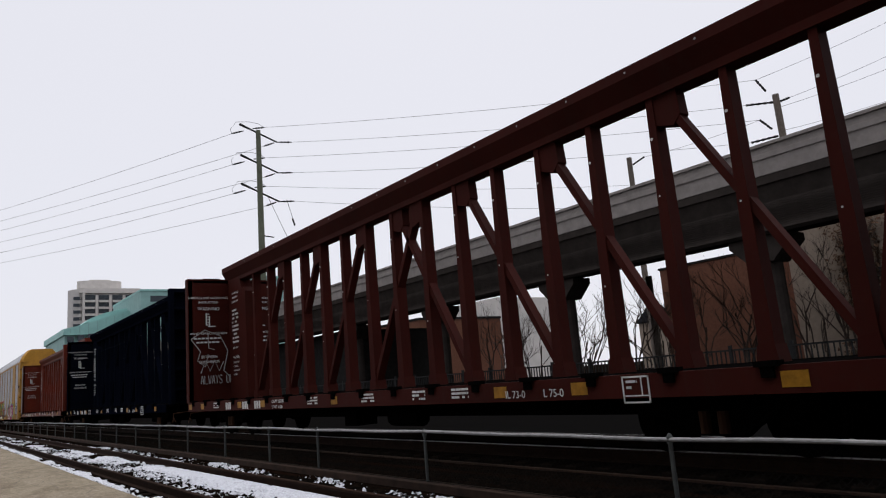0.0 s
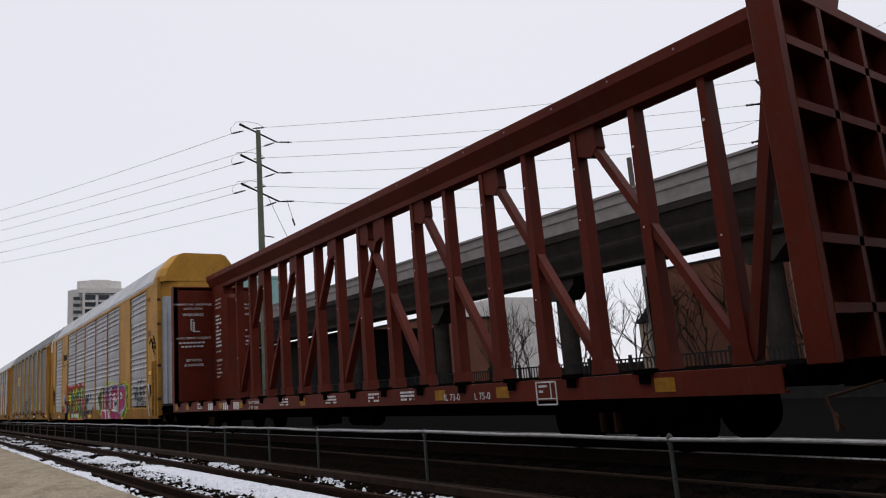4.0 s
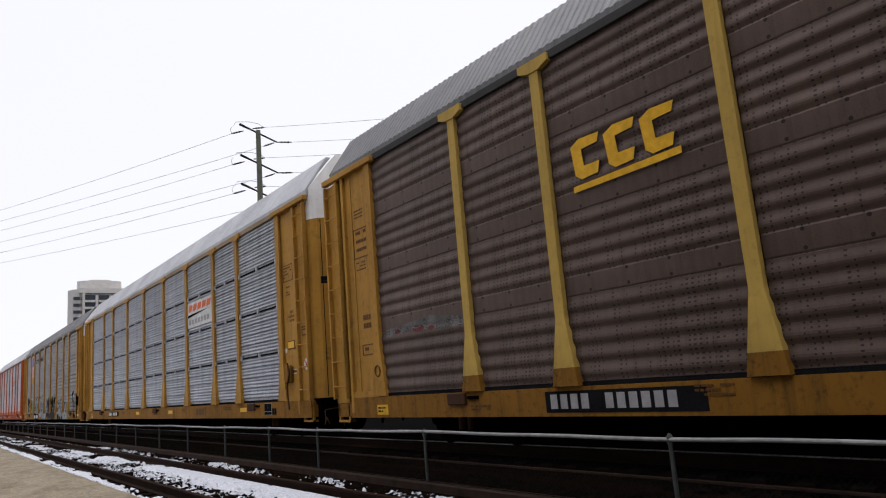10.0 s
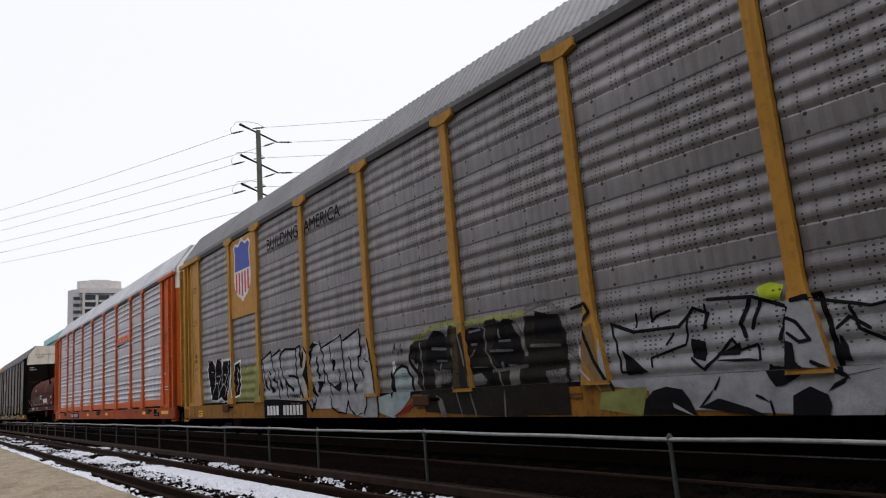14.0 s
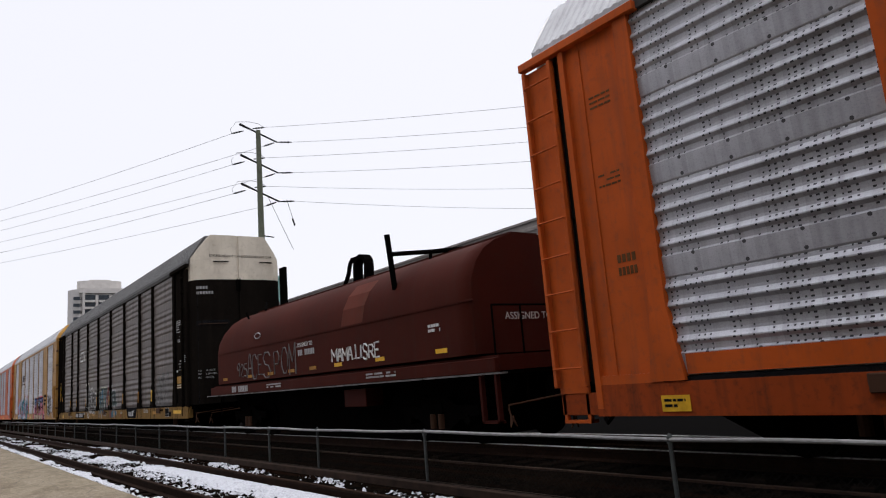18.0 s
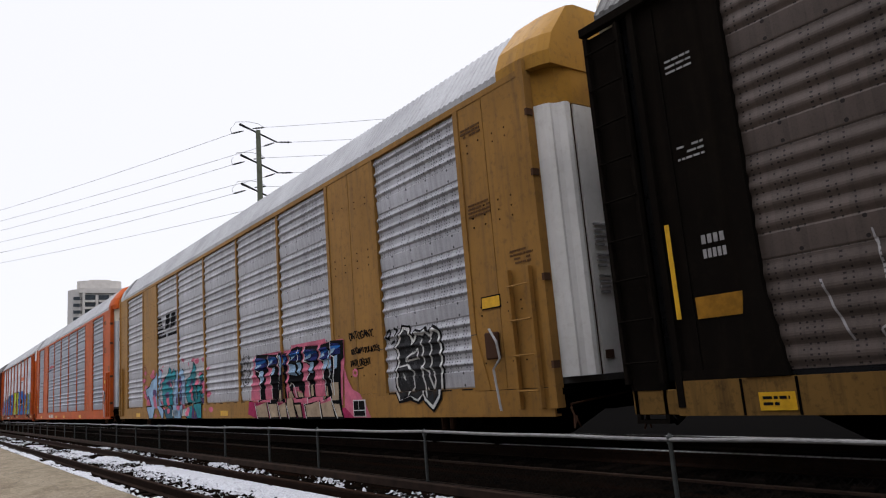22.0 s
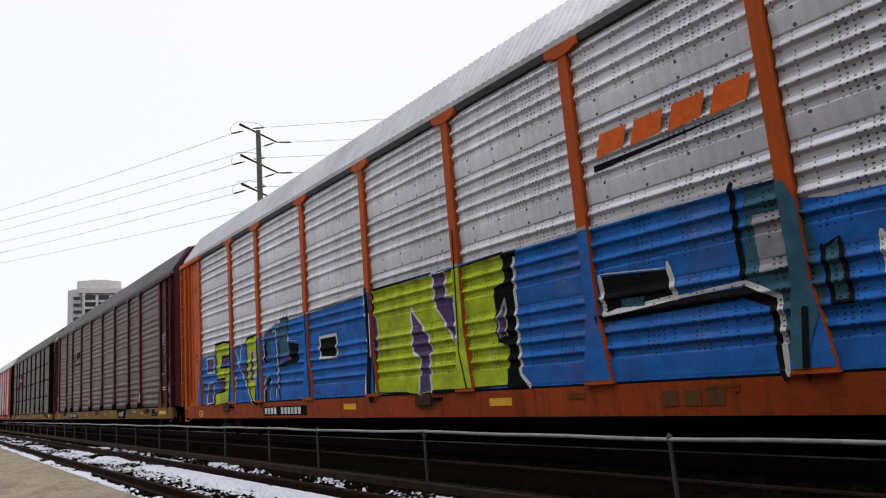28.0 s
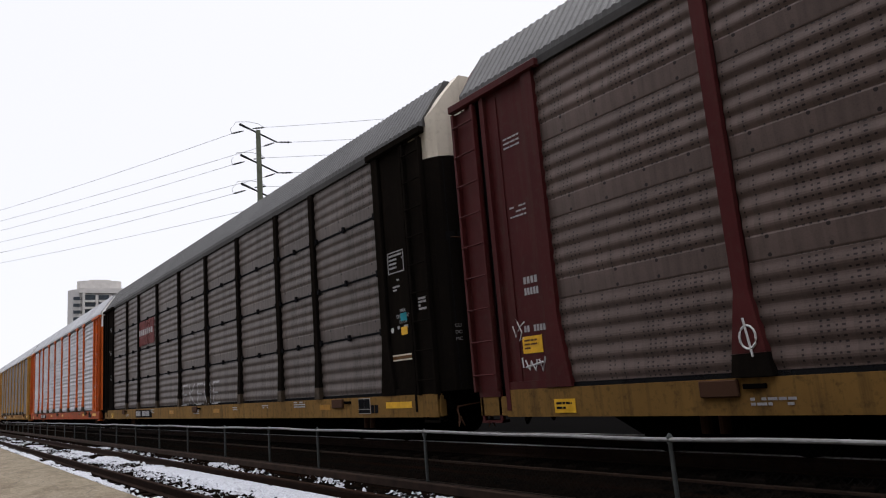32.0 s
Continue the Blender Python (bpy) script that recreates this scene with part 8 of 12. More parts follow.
sp.fill([(8.38, 1.81), (7.13, 1.84), (7.17, 1.34), (7.52, 1.33), (7.52, 1.59), (7.99, 1.55), (7.97, 1.33), (7.97, 0.88), (8.39, 0.88)], "g_magenta", 3)
sp.fill([(8.35, 1.90), (7.10, 1.93), (7.12, 1.77), (7.62, 1.81), (8.00, 1.80), (8.15, 1.60), (8.30, 1.80)], "g_purple", 4)
sp.stroke([(7.99, 1.56), (7.59, 1.62), (7.54, 1.33), (7.07, 1.37)], 0.06, "mark_white", 5)
sp.stroke([(7.93, 1.31), (7.93, 1.03), (7.19, 0.98)], 0.06, "mark_white", 5)
sp.stroke([(7.97, 1.49), (7.69, 1.46), (7.69, 1.35)], 0.04, "mark_black", 5)
edged(sp, [(7.67, 1.23), (7.15, 1.25), (7.16, 1.04), (7.61, 1.03)], "g_olive", "mark_black", 0.03, 4)
sp.fill([(7.86, 1.18), (7.67, 1.23), (7.65, 1.02), (7.85, 1.03)], "mark_white", 4)
sp.fill([(8.34, 0.84), (7.03, 0.82), (6.97, 0.51), (8.21, 0.51)], "g_magenta", 2)
sp.stroke([(8.47, 0.86), (8.26, 0.51)], 0.06, "mark_white", 4)
sp.stroke([(7.04, 0.81), (6.98, 0.51)], 0.04, "mark_white", 4)
sp.fill([(6.98, 0.74), (7.00, 0.70), (7.03, 0.66), (7.08, 0.64), (7.13, 0.65), (7.17, 0.67), (7.20, 0.70), (7.20, 0.75), (7.18, 0.79), (7.17, 0.83), (7.12, 0.84), (7.07, 0.84), (7.03, 0.82), (6.98, 0.79)], "g_violet", 4)
sp.fill([(6.98, 0.52), (6.99, 0.51), (7.03, 0.51), (7.08, 0.51), (7.13, 0.51), (7.17, 0.51), (7.19, 0.51), (7.20, 0.52), (7.18, 0.56), (7.14, 0.59), (7.10, 0.61), (7.05, 0.61), (7.01, 0.59), (6.98, 0.56)], "g_violet", 4)
edged(sp, [(6.92, 1.91), (6.72, 1.92), (6.76, 0.79), (6.95, 0.73)], "mark_grey", "mark_black", 0.03, 2)
sp.stroke([(6.87, 1.80), (6.78, 1.80)], 0.03, "g_dark", 4)
sp.stroke([(6.88, 1.69), (6.78, 1.69)], 0.03, "g_dark", 4)
sp.stroke([(6.88, 1.58), (6.79, 1.58)], 0.03, "g_dark", 4)
sp.stroke([(6.89, 1.47), (6.79, 1.47)], 0.03, "g_dark", 4)
sp.stroke([(6.89, 1.36), (6.80, 1.36)], 0.03, "g_dark", 4)
sp.stroke([(6.90, 1.25), (6.81, 1.25)], 0.03, "g_dark", 4)
sp.stroke([(6.91, 1.14), (6.81, 1.15)], 0.03, "g_dark", 4)
sp.stroke([(6.91, 1.03), (6.82, 1.04)], 0.03, "g_dark", 4)
sp.stroke([(6.92, 0.92), (6.82, 0.93)], 0.03, "g_dark", 4)
edged(sp, [(6.66, 1.95), (5.90, 1.94), (5.61, 1.98), (5.40, 1.91), (5.27, 1.72), (5.24, 1.39), (5.31, 1.07), (5.50, 0.86), (5.80, 0.74), (6.16, 0.77), (6.08, 0.51), (6.17, 0.51), (6.29, 0.77), (6.66, 0.78)], "mark_grey", "mark_black", 0.03, 2)
sp.fill([(6.58, 1.86), (5.91, 1.85), (5.60, 1.84), (5.42, 1.69), (5.37, 1.41), (5.45, 1.08), (5.64, 0.91), (6.14, 0.90), (6.31, 0.78), (6.60, 0.81)], "g_magenta", 4)
sp.fill([(6.61, 1.90), (5.84, 1.90), (5.59, 1.89), (5.37, 1.73), (5.35, 1.51), (5.55, 1.76), (5.92, 1.84), (6.35, 1.71), (6.46, 1.80)], "g_purple", 5)
sp.stroke([(6.43, 1.71), (6.41, 1.33), (6.31, 0.78)], 0.05, "g_dark", 5)
edged(sp, [(6.29, 1.64), (5.95, 1.62), (5.84, 1.52), (5.88, 1.37), (6.00, 1.32), (6.27, 1.33)], "mark_white", "mark_black", 0.03, 5)
sp.fill([(6.21, 1.51), (5.97, 1.52), (5.98, 1.40), (6.18, 1.39)], "g_olive", 8)
sp.fill([(5.66, 1.19), (5.67, 1.17), (5.69, 1.15), (5.72, 1.15), (5.75, 1.15), (5.78, 1.16), (5.79, 1.18), (5.79, 1.20), (5.78, 1.22), (5.76, 1.24), (5.73, 1.25), (5.70, 1.25), (5.68, 1.23), (5.66, 1.21)], "g_violet", 6)
sp.fill([(5.79, 0.99), (5.81, 0.96), (5.84, 0.94), (5.88, 0.93), (5.93, 0.93), (5.96, 0.95), (5.99, 0.97), (5.99, 1.00), (5.98, 1.03), (5.95, 1.05), (5.90, 1.06), (5.86, 1.06), (5.82, 1.05), (5.80, 1.02)], "g_violet", 6)
sp.fill([(5.52, 1.00), (5.54, 0.97), (5.57, 0.95), (5.61, 0.94), (5.66, 0.94), (5.69, 0.96), (5.72, 0.98), (5.72, 1.02), (5.71, 1.05), (5.67, 1.07), (5.63, 1.08), (5.59, 1.08), (5.55, 1.06), (5.53, 1.03)], "g_violet", 6)
sp.stroke([(6.61, 1.86), (6.60, 0.82)], 0.05, "mark_white", 5)
sp.stroke([(6.18, 0.88), (5.83, 0.87), (5.57, 0.95)], 0.05, "mark_white", 5)
sp.fill([(6.86, 0.75), (6.34, 0.76), (6.15, 0.51), (6.92, 0.51)], "g_magenta", 2)
edged(sp, [(20.29, 2.36), (19.44, 2.29), (18.79, 2.33), (17.94, 2.26), (17.65, 2.38), (17.15, 2.33), (16.65, 2.23), (16.57, 2.39), (16.14, 2.39), (15.67, 2.26), (15.39, 2.25), (15.07, 2.09), (14.97, 1.92), (15.02, 1.36), (14.73, 1.47), (14.68, 1.11), (14.86, 0.93), (14.92, 0.51), (19.83, 0.51), (19.97, 0.93), (20.27, 1.37)], "g_crimson", "g_red", 0.09, 0)
sp.fill([(20.07, 2.20), (19.38, 2.15), (18.86, 1.88), (18.68, 1.82), (18.76, 1.51), (19.05, 1.58), (19.26, 1.22), (19.56, 1.19), (19.37, 1.60), (19.97, 1.60)], "g_olive", 1)
sp.fill([(20.02, 1.90), (19.58, 1.90), (19.19, 1.77), (19.06, 1.53), (19.35, 1.18), (19.55, 1.22), (19.46, 1.52), (19.98, 1.50)], "g_lime", 2)
sp.fill([(19.20, 1.87), (18.68, 1.84), (18.73, 1.51), (19.18, 1.57)], "g_emerald", 2.5)
sp.fill([(19.60, 1.17), (19.11, 1.14), (19.03, 0.93), (19.59, 0.94)], "g_olive", 2)
sp.fill([(20.24, 1.32), (19.85, 1.18), (19.99, 1.02), (20.22, 1.18)], "g_emerald", 2)
sp.fill([(19.85, 0.88), (19.12, 0.88), (19.02, 0.51), (19.74, 0.51)], "g_olive", 1)
sp.fill([(19.74, 0.83), (19.44, 0.86), (19.26, 0.51), (19.69, 0.51)], "g_lime", 2)
sp.fill([(18.82, 2.15), (17.89, 2.08), (17.98, 1.75), (17.63, 1.63), (17.61, 0.90), (18.78, 0.92), (18.60, 1.54)], "g_emerald", 1)
sp.fill([(18.51, 2.18), (18.09, 2.15), (17.96, 1.88), (18.14, 1.77), (18.52, 1.89)], "g_lime", 2)
sp.fill([(18.81, 2.20), (18.48, 2.20), (18.54, 1.80), (18.80, 1.74)], "g_olive", 2)
sp.fill([(18.40, 1.18), (17.98, 1.24), (17.84, 0.90), (18.52, 0.91)], "g_lime", 2)
sp.fill([(17.89, 1.66), (17.61, 1.63), (17.59, 0.89), (17.81, 0.90)], "g_olive", 2)
sp.fill([(18.26, 1.47), (18.11, 1.50), (18.08, 1.29), (18.24, 1.26)], "g_red", 3)
sp.fill([(18.74, 0.86), (17.65, 0.86), (17.65, 0.51), (18.58, 0.51)], "g_emerald", 1)
sp.fill([(18.74, 0.87), (18.41, 0.86), (18.37, 0.51), (18.58, 0.51)], "g_lime", 2)
sp.fill([(17.61, 2.22), (17.17, 2.20), (16.32, 1.89), (16.32, 1.59), (16.69, 1.24), (16.60, 1.08), (16.37, 0.93), (17.34, 0.89), (17.52, 1.54), (17.75, 1.73)], "g_olive", 1)
sp.fill([(17.57, 2.21), (17.27, 2.21), (17.25, 1.84), (17.68, 1.76)], "g_lime", 2)
sp.fill([(17.23, 2.21), (16.32, 1.87), (16.35, 1.74), (17.25, 1.68)], "g_emerald", 2)
sp.fill([(17.49, 1.54), (17.33, 1.56), (17.15, 1.19), (17.11, 1.03), (17.46, 0.93)], "g_lime", 2)
sp.fill([(17.15, 1.59), (16.68, 1.62), (16.55, 1.46), (16.83, 1.40), (17.12, 1.39)], "g_red", 3)
sp.fill([(16.70, 1.90), (16.32, 1.87), (16.35, 1.59), (16.53, 1.57)], "g_sky", 3)
sp.fill([(17.53, 0.84), (16.46, 0.86), (16.37, 0.51), (17.35, 0.51)], "g_olive", 1)
sp.fill([(16.84, 0.79), (16.46, 0.84), (16.19, 0.63), (16.22, 0.51), (16.68, 0.51)], "g_lime", 2)
sp.fill([(16.43, 2.21), (15.68, 2.18), (15.09, 1.98), (15.11, 1.34), (15.37, 1.32), (15.40, 1.64), (15.77, 1.64), (15.89, 1.47), (15.86, 1.05), (16.45, 1.08), (16.28, 1.51), (16.13, 1.79)], "g_emerald", 1)
sp.fill([(16.07, 2.19), (15.69, 2.14), (15.70, 1.74), (15.95, 1.70), (16.12, 1.86)], "g_lime", 2)
sp.fill([(16.43, 2.21), (16.07, 2.19), (16.14, 1.90), (16.43, 1.86)], "g_olive", 2)
sp.fill([(15.40, 1.92), (15.09, 1.98), (15.06, 1.67), (15.24, 1.58), (15.42, 1.81)], "g_lime", 2)
sp.fill([(15.96, 1.63), (15.82, 1.61), (15.86, 1.08), (16.03, 1.20)], "g_lime", 2)
sp.fill([(15.27, 1.62), (15.08, 1.62), (15.10, 1.32), (15.35, 1.32)], "g_emerald", 2)
sp.fill([(15.77, 1.61), (15.41, 1.60), (15.40, 1.36), (14.75, 1.37), (14.85, 0.99), (15.72, 1.07)], "g_magenta", 3)
sp.fill([(15.01, 1.20), (14.80, 1.28), (14.81, 1.12), (15.01, 1.07)], "g_lime", 4)
sp.fill([(16.59, 1.16), (15.01, 0.94), (14.95, 0.81), (16.36, 0.84)], "g_olive", 2)
sp.fill([(15.38, 0.94), (14.98, 0.92), (14.98, 0.81), (15.34, 0.82)], "g_emerald", 3)
sp.fill([(16.26, 0.81), (15.51, 0.81), (15.40, 0.51), (16.12, 0.51)], "g_emerald", 1)
sp.fill([(15.76, 0.66), (15.60, 0.73), (15.43, 0.56), (15.49, 0.51), (15.84, 0.51)], "g_lime", 2)
sp.fill([(15.31, 0.77), (14.94, 0.76), (14.97, 0.51), (15.17, 0.62)], "g_emerald", 2)
sp.stroke([(19.33, 2.12), (19.08, 1.95), (18.68, 1.86), (18.67, 1.59)], 0.035, "mark_white", 5)
sp.stroke([(18.44, 2.17), (18.09, 2.11), (17.92, 1.91), (18.04, 1.75)], 0.035, "mark_white", 5)
sp.stroke([(17.99, 1.67), (17.63, 1.65), (17.57, 1.22), (17.52, 0.89)], 0.035, "mark_white", 5)
sp.stroke([(18.24, 1.56), (18.10, 1.59), (18.24, 1.26)], 0.035, "mark_white", 5)
sp.stroke([(17.01, 2.09), (16.74, 1.96), (16.30, 1.87), (16.33, 1.63)], 0.035, "mark_white", 5)
sp.stroke([(16.54, 1.53), (16.68, 1.32), (16.80, 1.23)], 0.035, "mark_white", 5)
sp.stroke([(16.70, 1.18), (16.43, 1.19), (16.31, 1.00), (16.41, 0.86)], 0.035, "mark_white", 5)
sp.stroke([(15.55, 2.11), (15.29, 2.05), (15.25, 1.93)], 0.035, "mark_white", 5)
sp.stroke([(15.47, 2.03), (15.48, 1.82), (15.53, 1.69)], 0.035, "mark_white", 5)
sp.stroke([(15.24, 2.00), (15.05, 1.95), (15.06, 1.40)], 0.035, "mark_white", 5)
sp.stroke([(15.87, 1.47), (15.87, 1.08)], 0.035, "mark_white", 5)
sp.stroke([(15.81, 1.65), (15.68, 1.70)], 0.035, "mark_white", 5)
sp.stroke([(15.68, 1.04), (15.33, 1.03), (14.98, 0.90)], 0.035, "mark_white", 5)
sp.stroke([(17.04, 1.70), (17.09, 1.52)], 0.035, "mark_white", 5)
sp.stroke([(20.19, 1.27), (19.90, 1.14)], 0.035, "mark_white", 5)
sp.stroke([(19.11, 0.95), (19.00, 0.59)], 0.035, "mark_white", 5)
sp.stroke([(16.31, 0.85), (16.31, 0.51)], 0.035, "mark_white", 5)
sp.stroke([(15.57, 0.76), (15.45, 0.59)], 0.035, "mark_white", 5)
sp.stroke([(14.81, 1.30), (14.89, 1.18)], 0.035, "mark_white", 5)
sp.stroke([(17.01, 0.80), (16.75, 0.64)], 0.035, "mark_white", 5)
sp.stroke([(20.57, 0.90), (17.86, 0.92)], 0.05, "mark_black", 6)
sp.stroke([(17.59, 0.89), (16.37, 0.93)], 0.05, "mark_black", 6)
sp.stroke([(15.88, 0.92), (15.10, 0.93)], 0.05, "mark_black", 6)
sp.stroke([(15.82, 1.33), (15.68, 1.33), (15.67, 1.10), (15.84, 1.08), (15.82, 1.33)], 0.05, "g_red", 5)
sp.stroke([(19.09, 1.31), (18.95, 0.94)], 0.05, "g_red", 5)
sp.stroke([(15.18, 0.81), (15.02, 0.52)], 0.05, "g_red", 5)
sp.fill([(14.76, 1.53), (14.17, 1.53), (14.20, 1.26), (14.76, 1.29)], "g_dark", 1)
sp.fill([(14.65, 1.72), (14.32, 1.72), (14.31, 1.52), (14.67, 1.52)], "g_dark", 1)
sp.fill([(14.73, 1.24), (13.94, 1.30), (14.07, 0.51), (14.84, 0.51)], "g_dark", 1)
sp.fill([(14.62, 0.64), (14.44, 0.66), (14.35, 0.51), (14.55, 0.51)], "mark_grey", 3)
sp.fill([(14.35, 1.33), (13.94, 1.34), (14.01, 0.92), (14.31, 0.92)], "mark_grey", 3)
sp.fill([(21.94, 1.29), (21.58, 1.29), (21.59, 0.82), (21.94, 0.83)], "mark_black", 2)
sp.fill([(21.02, 1.53), (20.32, 1.54), (19.91, 1.22), (20.02, 0.51), (20.95, 0.51), (21.04, 0.86)], "mark_black", 2)
sp.fill([(20.90, 1.38), (20.44, 1.37), (20.44, 0.85), (20.89, 0.85)], "g_chrome", 3)
sp.fill([(21.61, 1.92), (21.17, 1.93), (21.23, 1.55), (21.59, 1.55)], "g_sky", 2)
sp.fill([(21.20, 1.76), (20.83, 1.74), (20.83, 1.51), (21.26, 1.36)], "g_purple", 2)
sp.fill([(21.51, 1.14), (21.07, 1.14), (21.11, 0.92), (21.49, 0.91)], "g_red", 2)
sp.fill([(20.23, 0.52), (20.00, 0.56), (20.00, 0.51), (20.19, 0.51)], "g_chrome", 3)
sp.stroke([(20.38, 2.12), (20.47, 1.90), (20.65, 1.77), (20.85, 1.80), (20.99, 1.96), (21.02, 2.22), (20.92, 2.45), (20.73, 2.57), (20.53, 2.54), (20.40, 2.37), (20.38, 2.12)], 0.05, "g_red", 2)
sp.stroke([(20.49, 2.12), (20.56, 1.96), (20.68, 1.87), (20.82, 1.88), (20.92, 2.01), (20.93, 2.19), (20.86, 2.36), (20.73, 2.45), (20.60, 2.43), (20.51, 2.30), (20.49, 2.13)], 0.03, "g_red", 2)
sp.stroke([(20.77, 2.41), (20.82, 2.11), (20.62, 2.39), (20.67, 2.05)], 0.035, "g_red", 2)
sp.stroke([(20.83, 2.04), (20.75, 1.88), (20.57, 2.08)], 0.035, "g_red", 2)
for a in ((14.2, 13.85, 1.32, 1.72), (13.45, 13.15, 1.5, 1.72), (14.2, 13.3, .74, .96), (12.9, 12.55, .74, 1.08), (14.1, 13.85, .55, .7)):
    sp.fill(wobble(rect(*a), int(a[0] * 10)), "g_dark", 1)
x = 3.95
for ch, w in zip("WILLBDY", (.3, .14, .2, .2, .28, .3, .36)):
    sp.letter(ch, x, 1.22, w * 0.8, 0.45, 0.055, "mark_black", 1)
    x -= w
sp.stroke([(4.1, 1.75), (3.6, 1.7), (3.3, 1.98), (3.0, 1.9), (2.7, 1.98), (2.5, 1.9)], 0.05, "mark_black", 1)
sp.stroke([(2.3, 1.7), (2.05, 1.8), (2.0, 1.1), (1.95, .95)], 0.05, "mark_black", 1)
x = 3.6
for ch in "MICHTY":
    sp.letter(ch, x, 0.95, 0.18, 0.22, 0.04, "mark_black", 1)
    x -= 0.25
sp.stroke([(4.2, .98), (2.1, .98)], 0.035, "mark_black", 2)
sp.finish()


def marker_tag(car, y, z, s, x=-1.548, colour="mark_black", seed=0):
    """A quick looping tag drawn with a broad pen."""
    rng = random.Random(seed)
    p = [(x, y - 0.25 * s * k + rng.uniform(-0.05, 0.05) * s, z + s * (0.45 * (k % 2) + rng.uniform(-0.1, 0.15))) for k in range(5)]
    part("tag", tube(bmesh.new(), p, 0.022 * s, 5), colour, car, "black marker tag")
    q = [(x, y - 0.75 * s + 0.3 * s * (1 - k / 16) * math.cos(k * 0.8), z - 0.1 * s + 0.3 * s * (1 - k / 16) * math.sin(k * 0.8)) for k in range(14)]
    part("tag", tube(bmesh.new(), q, 0.022 * s, 5), colour, car, "black marker tag")


marker_tag(d_car, 1.4, 3.15, 0.85, seed=2)
for path in ([(25.85, 2.45), (25.7, 2.05), (25.65, 2.4), (25.55, 2.0), (25.45, 2.3)], [(25.8, 2.1), (25.5, 1.85), (25.3, 2.15), (25.15, 1.95), (25.25, 1.75)],
             [(25.75, 1.95), (25.6, 1.6), (25.45, 1.85), (25.35, 1.55), (25.2, 1.8)], [(25.6, 1.5), (25.4, 1.35), (25.2, 1.42), (25.3, 1.6), (25.1, 1.5)], [(25.45, 2.3), (25.4, 1.3)]):
    part("tag", tube(bmesh.new(), [(-1.548, y, z) for y, z in path], 0.022, 5), "mark_black", d_car, "black marker tag")
# red company mark on the sill of the yellow car
for k in range(3):
    a = 11.43 - k * 0.23
    part("company_mark", prism(bmesh.new(), [(a, 0.76), (a, 0.71), (a - 0.065, 0.71), (a - 0.065, 0.58), (a - 0.125, 0.58), (a - 0.125, 0.71), (a - 0.19, 0.71), (a - 0.19, 0.76)],
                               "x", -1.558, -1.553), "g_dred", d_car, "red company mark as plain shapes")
for a in ((22.05, 21.98, 3.7, 4.5), (20.6, 20.53, 3.7, 4.4)):
    bars([a], "mark_black", d_car, "logo_bracket", -1.536)
for k in range(3):
    bars([(21.85 - k * 0.4, 21.52 - k * 0.4, 3.95, 4.3)], "mark_black", d_car, "logo", -1.537)
for a in (21.9, 21.6, 20.95):
    bars([(a, a - 0.15, 3.6, 3.7)], "mark_black", d_car, "logo_dot", -1.537)

# ochre car: teal letters, navy and tan letters on pink, bubble tag
sp = Spray(k_car, TRI, 0.05, -1.545, FLATS, wide=0.05)
dots(sp, 14.2, 22.3, 0.6, 2.4, 60, 0.10, ("g_pink",), 0, 21)
edged(sp, [(21.94, 1.60), (21.42, 1.67), (21.15, 1.87), (20.59, 1.99), (20.35, 2.17), (20.20, 2.26), (19.90, 2.18), (19.96, 1.86), (20.17, 1.57), (20.17, 1.20), (19.88, 0.94), (19.48, 0.81), (19.57, 0.51), (19.74, 0.51), (20.23, 0.85), (20.70, 0.86), (20.98, 0.51), (21.48, 0.51), (21.87, 0.95), (21.11, 0.95), (21.50, 1.32), (21.82, 1.31)], "g_sky", "mark_black", 0.04, 2)
sp.fill([(21.86, 1.27), (21.51, 1.31), (21.16, 0.97), (21.48, 0.98)], "g_purple", 3)
sp.fill([(21.82, 1.19), (21.52, 1.24), (21.32, 0.99), (21.82, 0.99)], "g_pink", 3.5)
sp.fill([(20.97, 1.39), (20.86, 1.55), (20.48, 1.54), (20.33, 1.30), (20.68, 1.28)], "g_purple", 4)
sp.fill([(20.98, 1.28), (20.67, 1.37), (20.46, 1.17), (20.31, 0.85), (20.74, 0.87), (20.83, 1.15)], "g_pink", 5)
edged(sp, [(19.82, 1.72), (19.61, 1.87), (19.25, 1.96), (19.06, 2.11), (18.91, 2.26), (18.73, 2.18), (18.69, 2.02), (18.39, 2.15), (18.17, 2.08), (18.12, 1.97), (18.21, 1.81), (18.51, 1.77), (18.60, 1.56), (18.52, 1.28), (18.52, 0.88), (19.11, 0.89), (19.67, 0.92), (19.78, 1.18), (19.88, 1.50)], "g_teal", "mark_black", 0.04, 2)
edged(sp, [(19.67, 0.90), (18.52, 0.91), (18.30, 0.78), (18.31, 0.51), (19.17, 0.51), (19.45, 0.79)], "g_dusk", "mark_black", 0.04, 1)
sp.fill([(19.38, 1.70), (19.01, 1.77), (18.62, 1.85), (18.53, 1.78), (18.83, 1.69), (18.89, 1.53), (19.03, 1.64)], "g_purple", 4)
sp.fill([(18.86, 1.70), (18.70, 1.74), (18.63, 1.59), (18.84, 1.58)], "g_pink", 4.5)
sp.fill([(19.46, 1.27), (19.30, 1.41), (18.90, 1.40), (18.92, 1.24), (19.29, 1.18)], "g_purple", 4)
sp.fill([(19.33, 1.19), (18.92, 1.22), (18.92, 0.90), (19.19, 0.95)], "g_pink", 5)
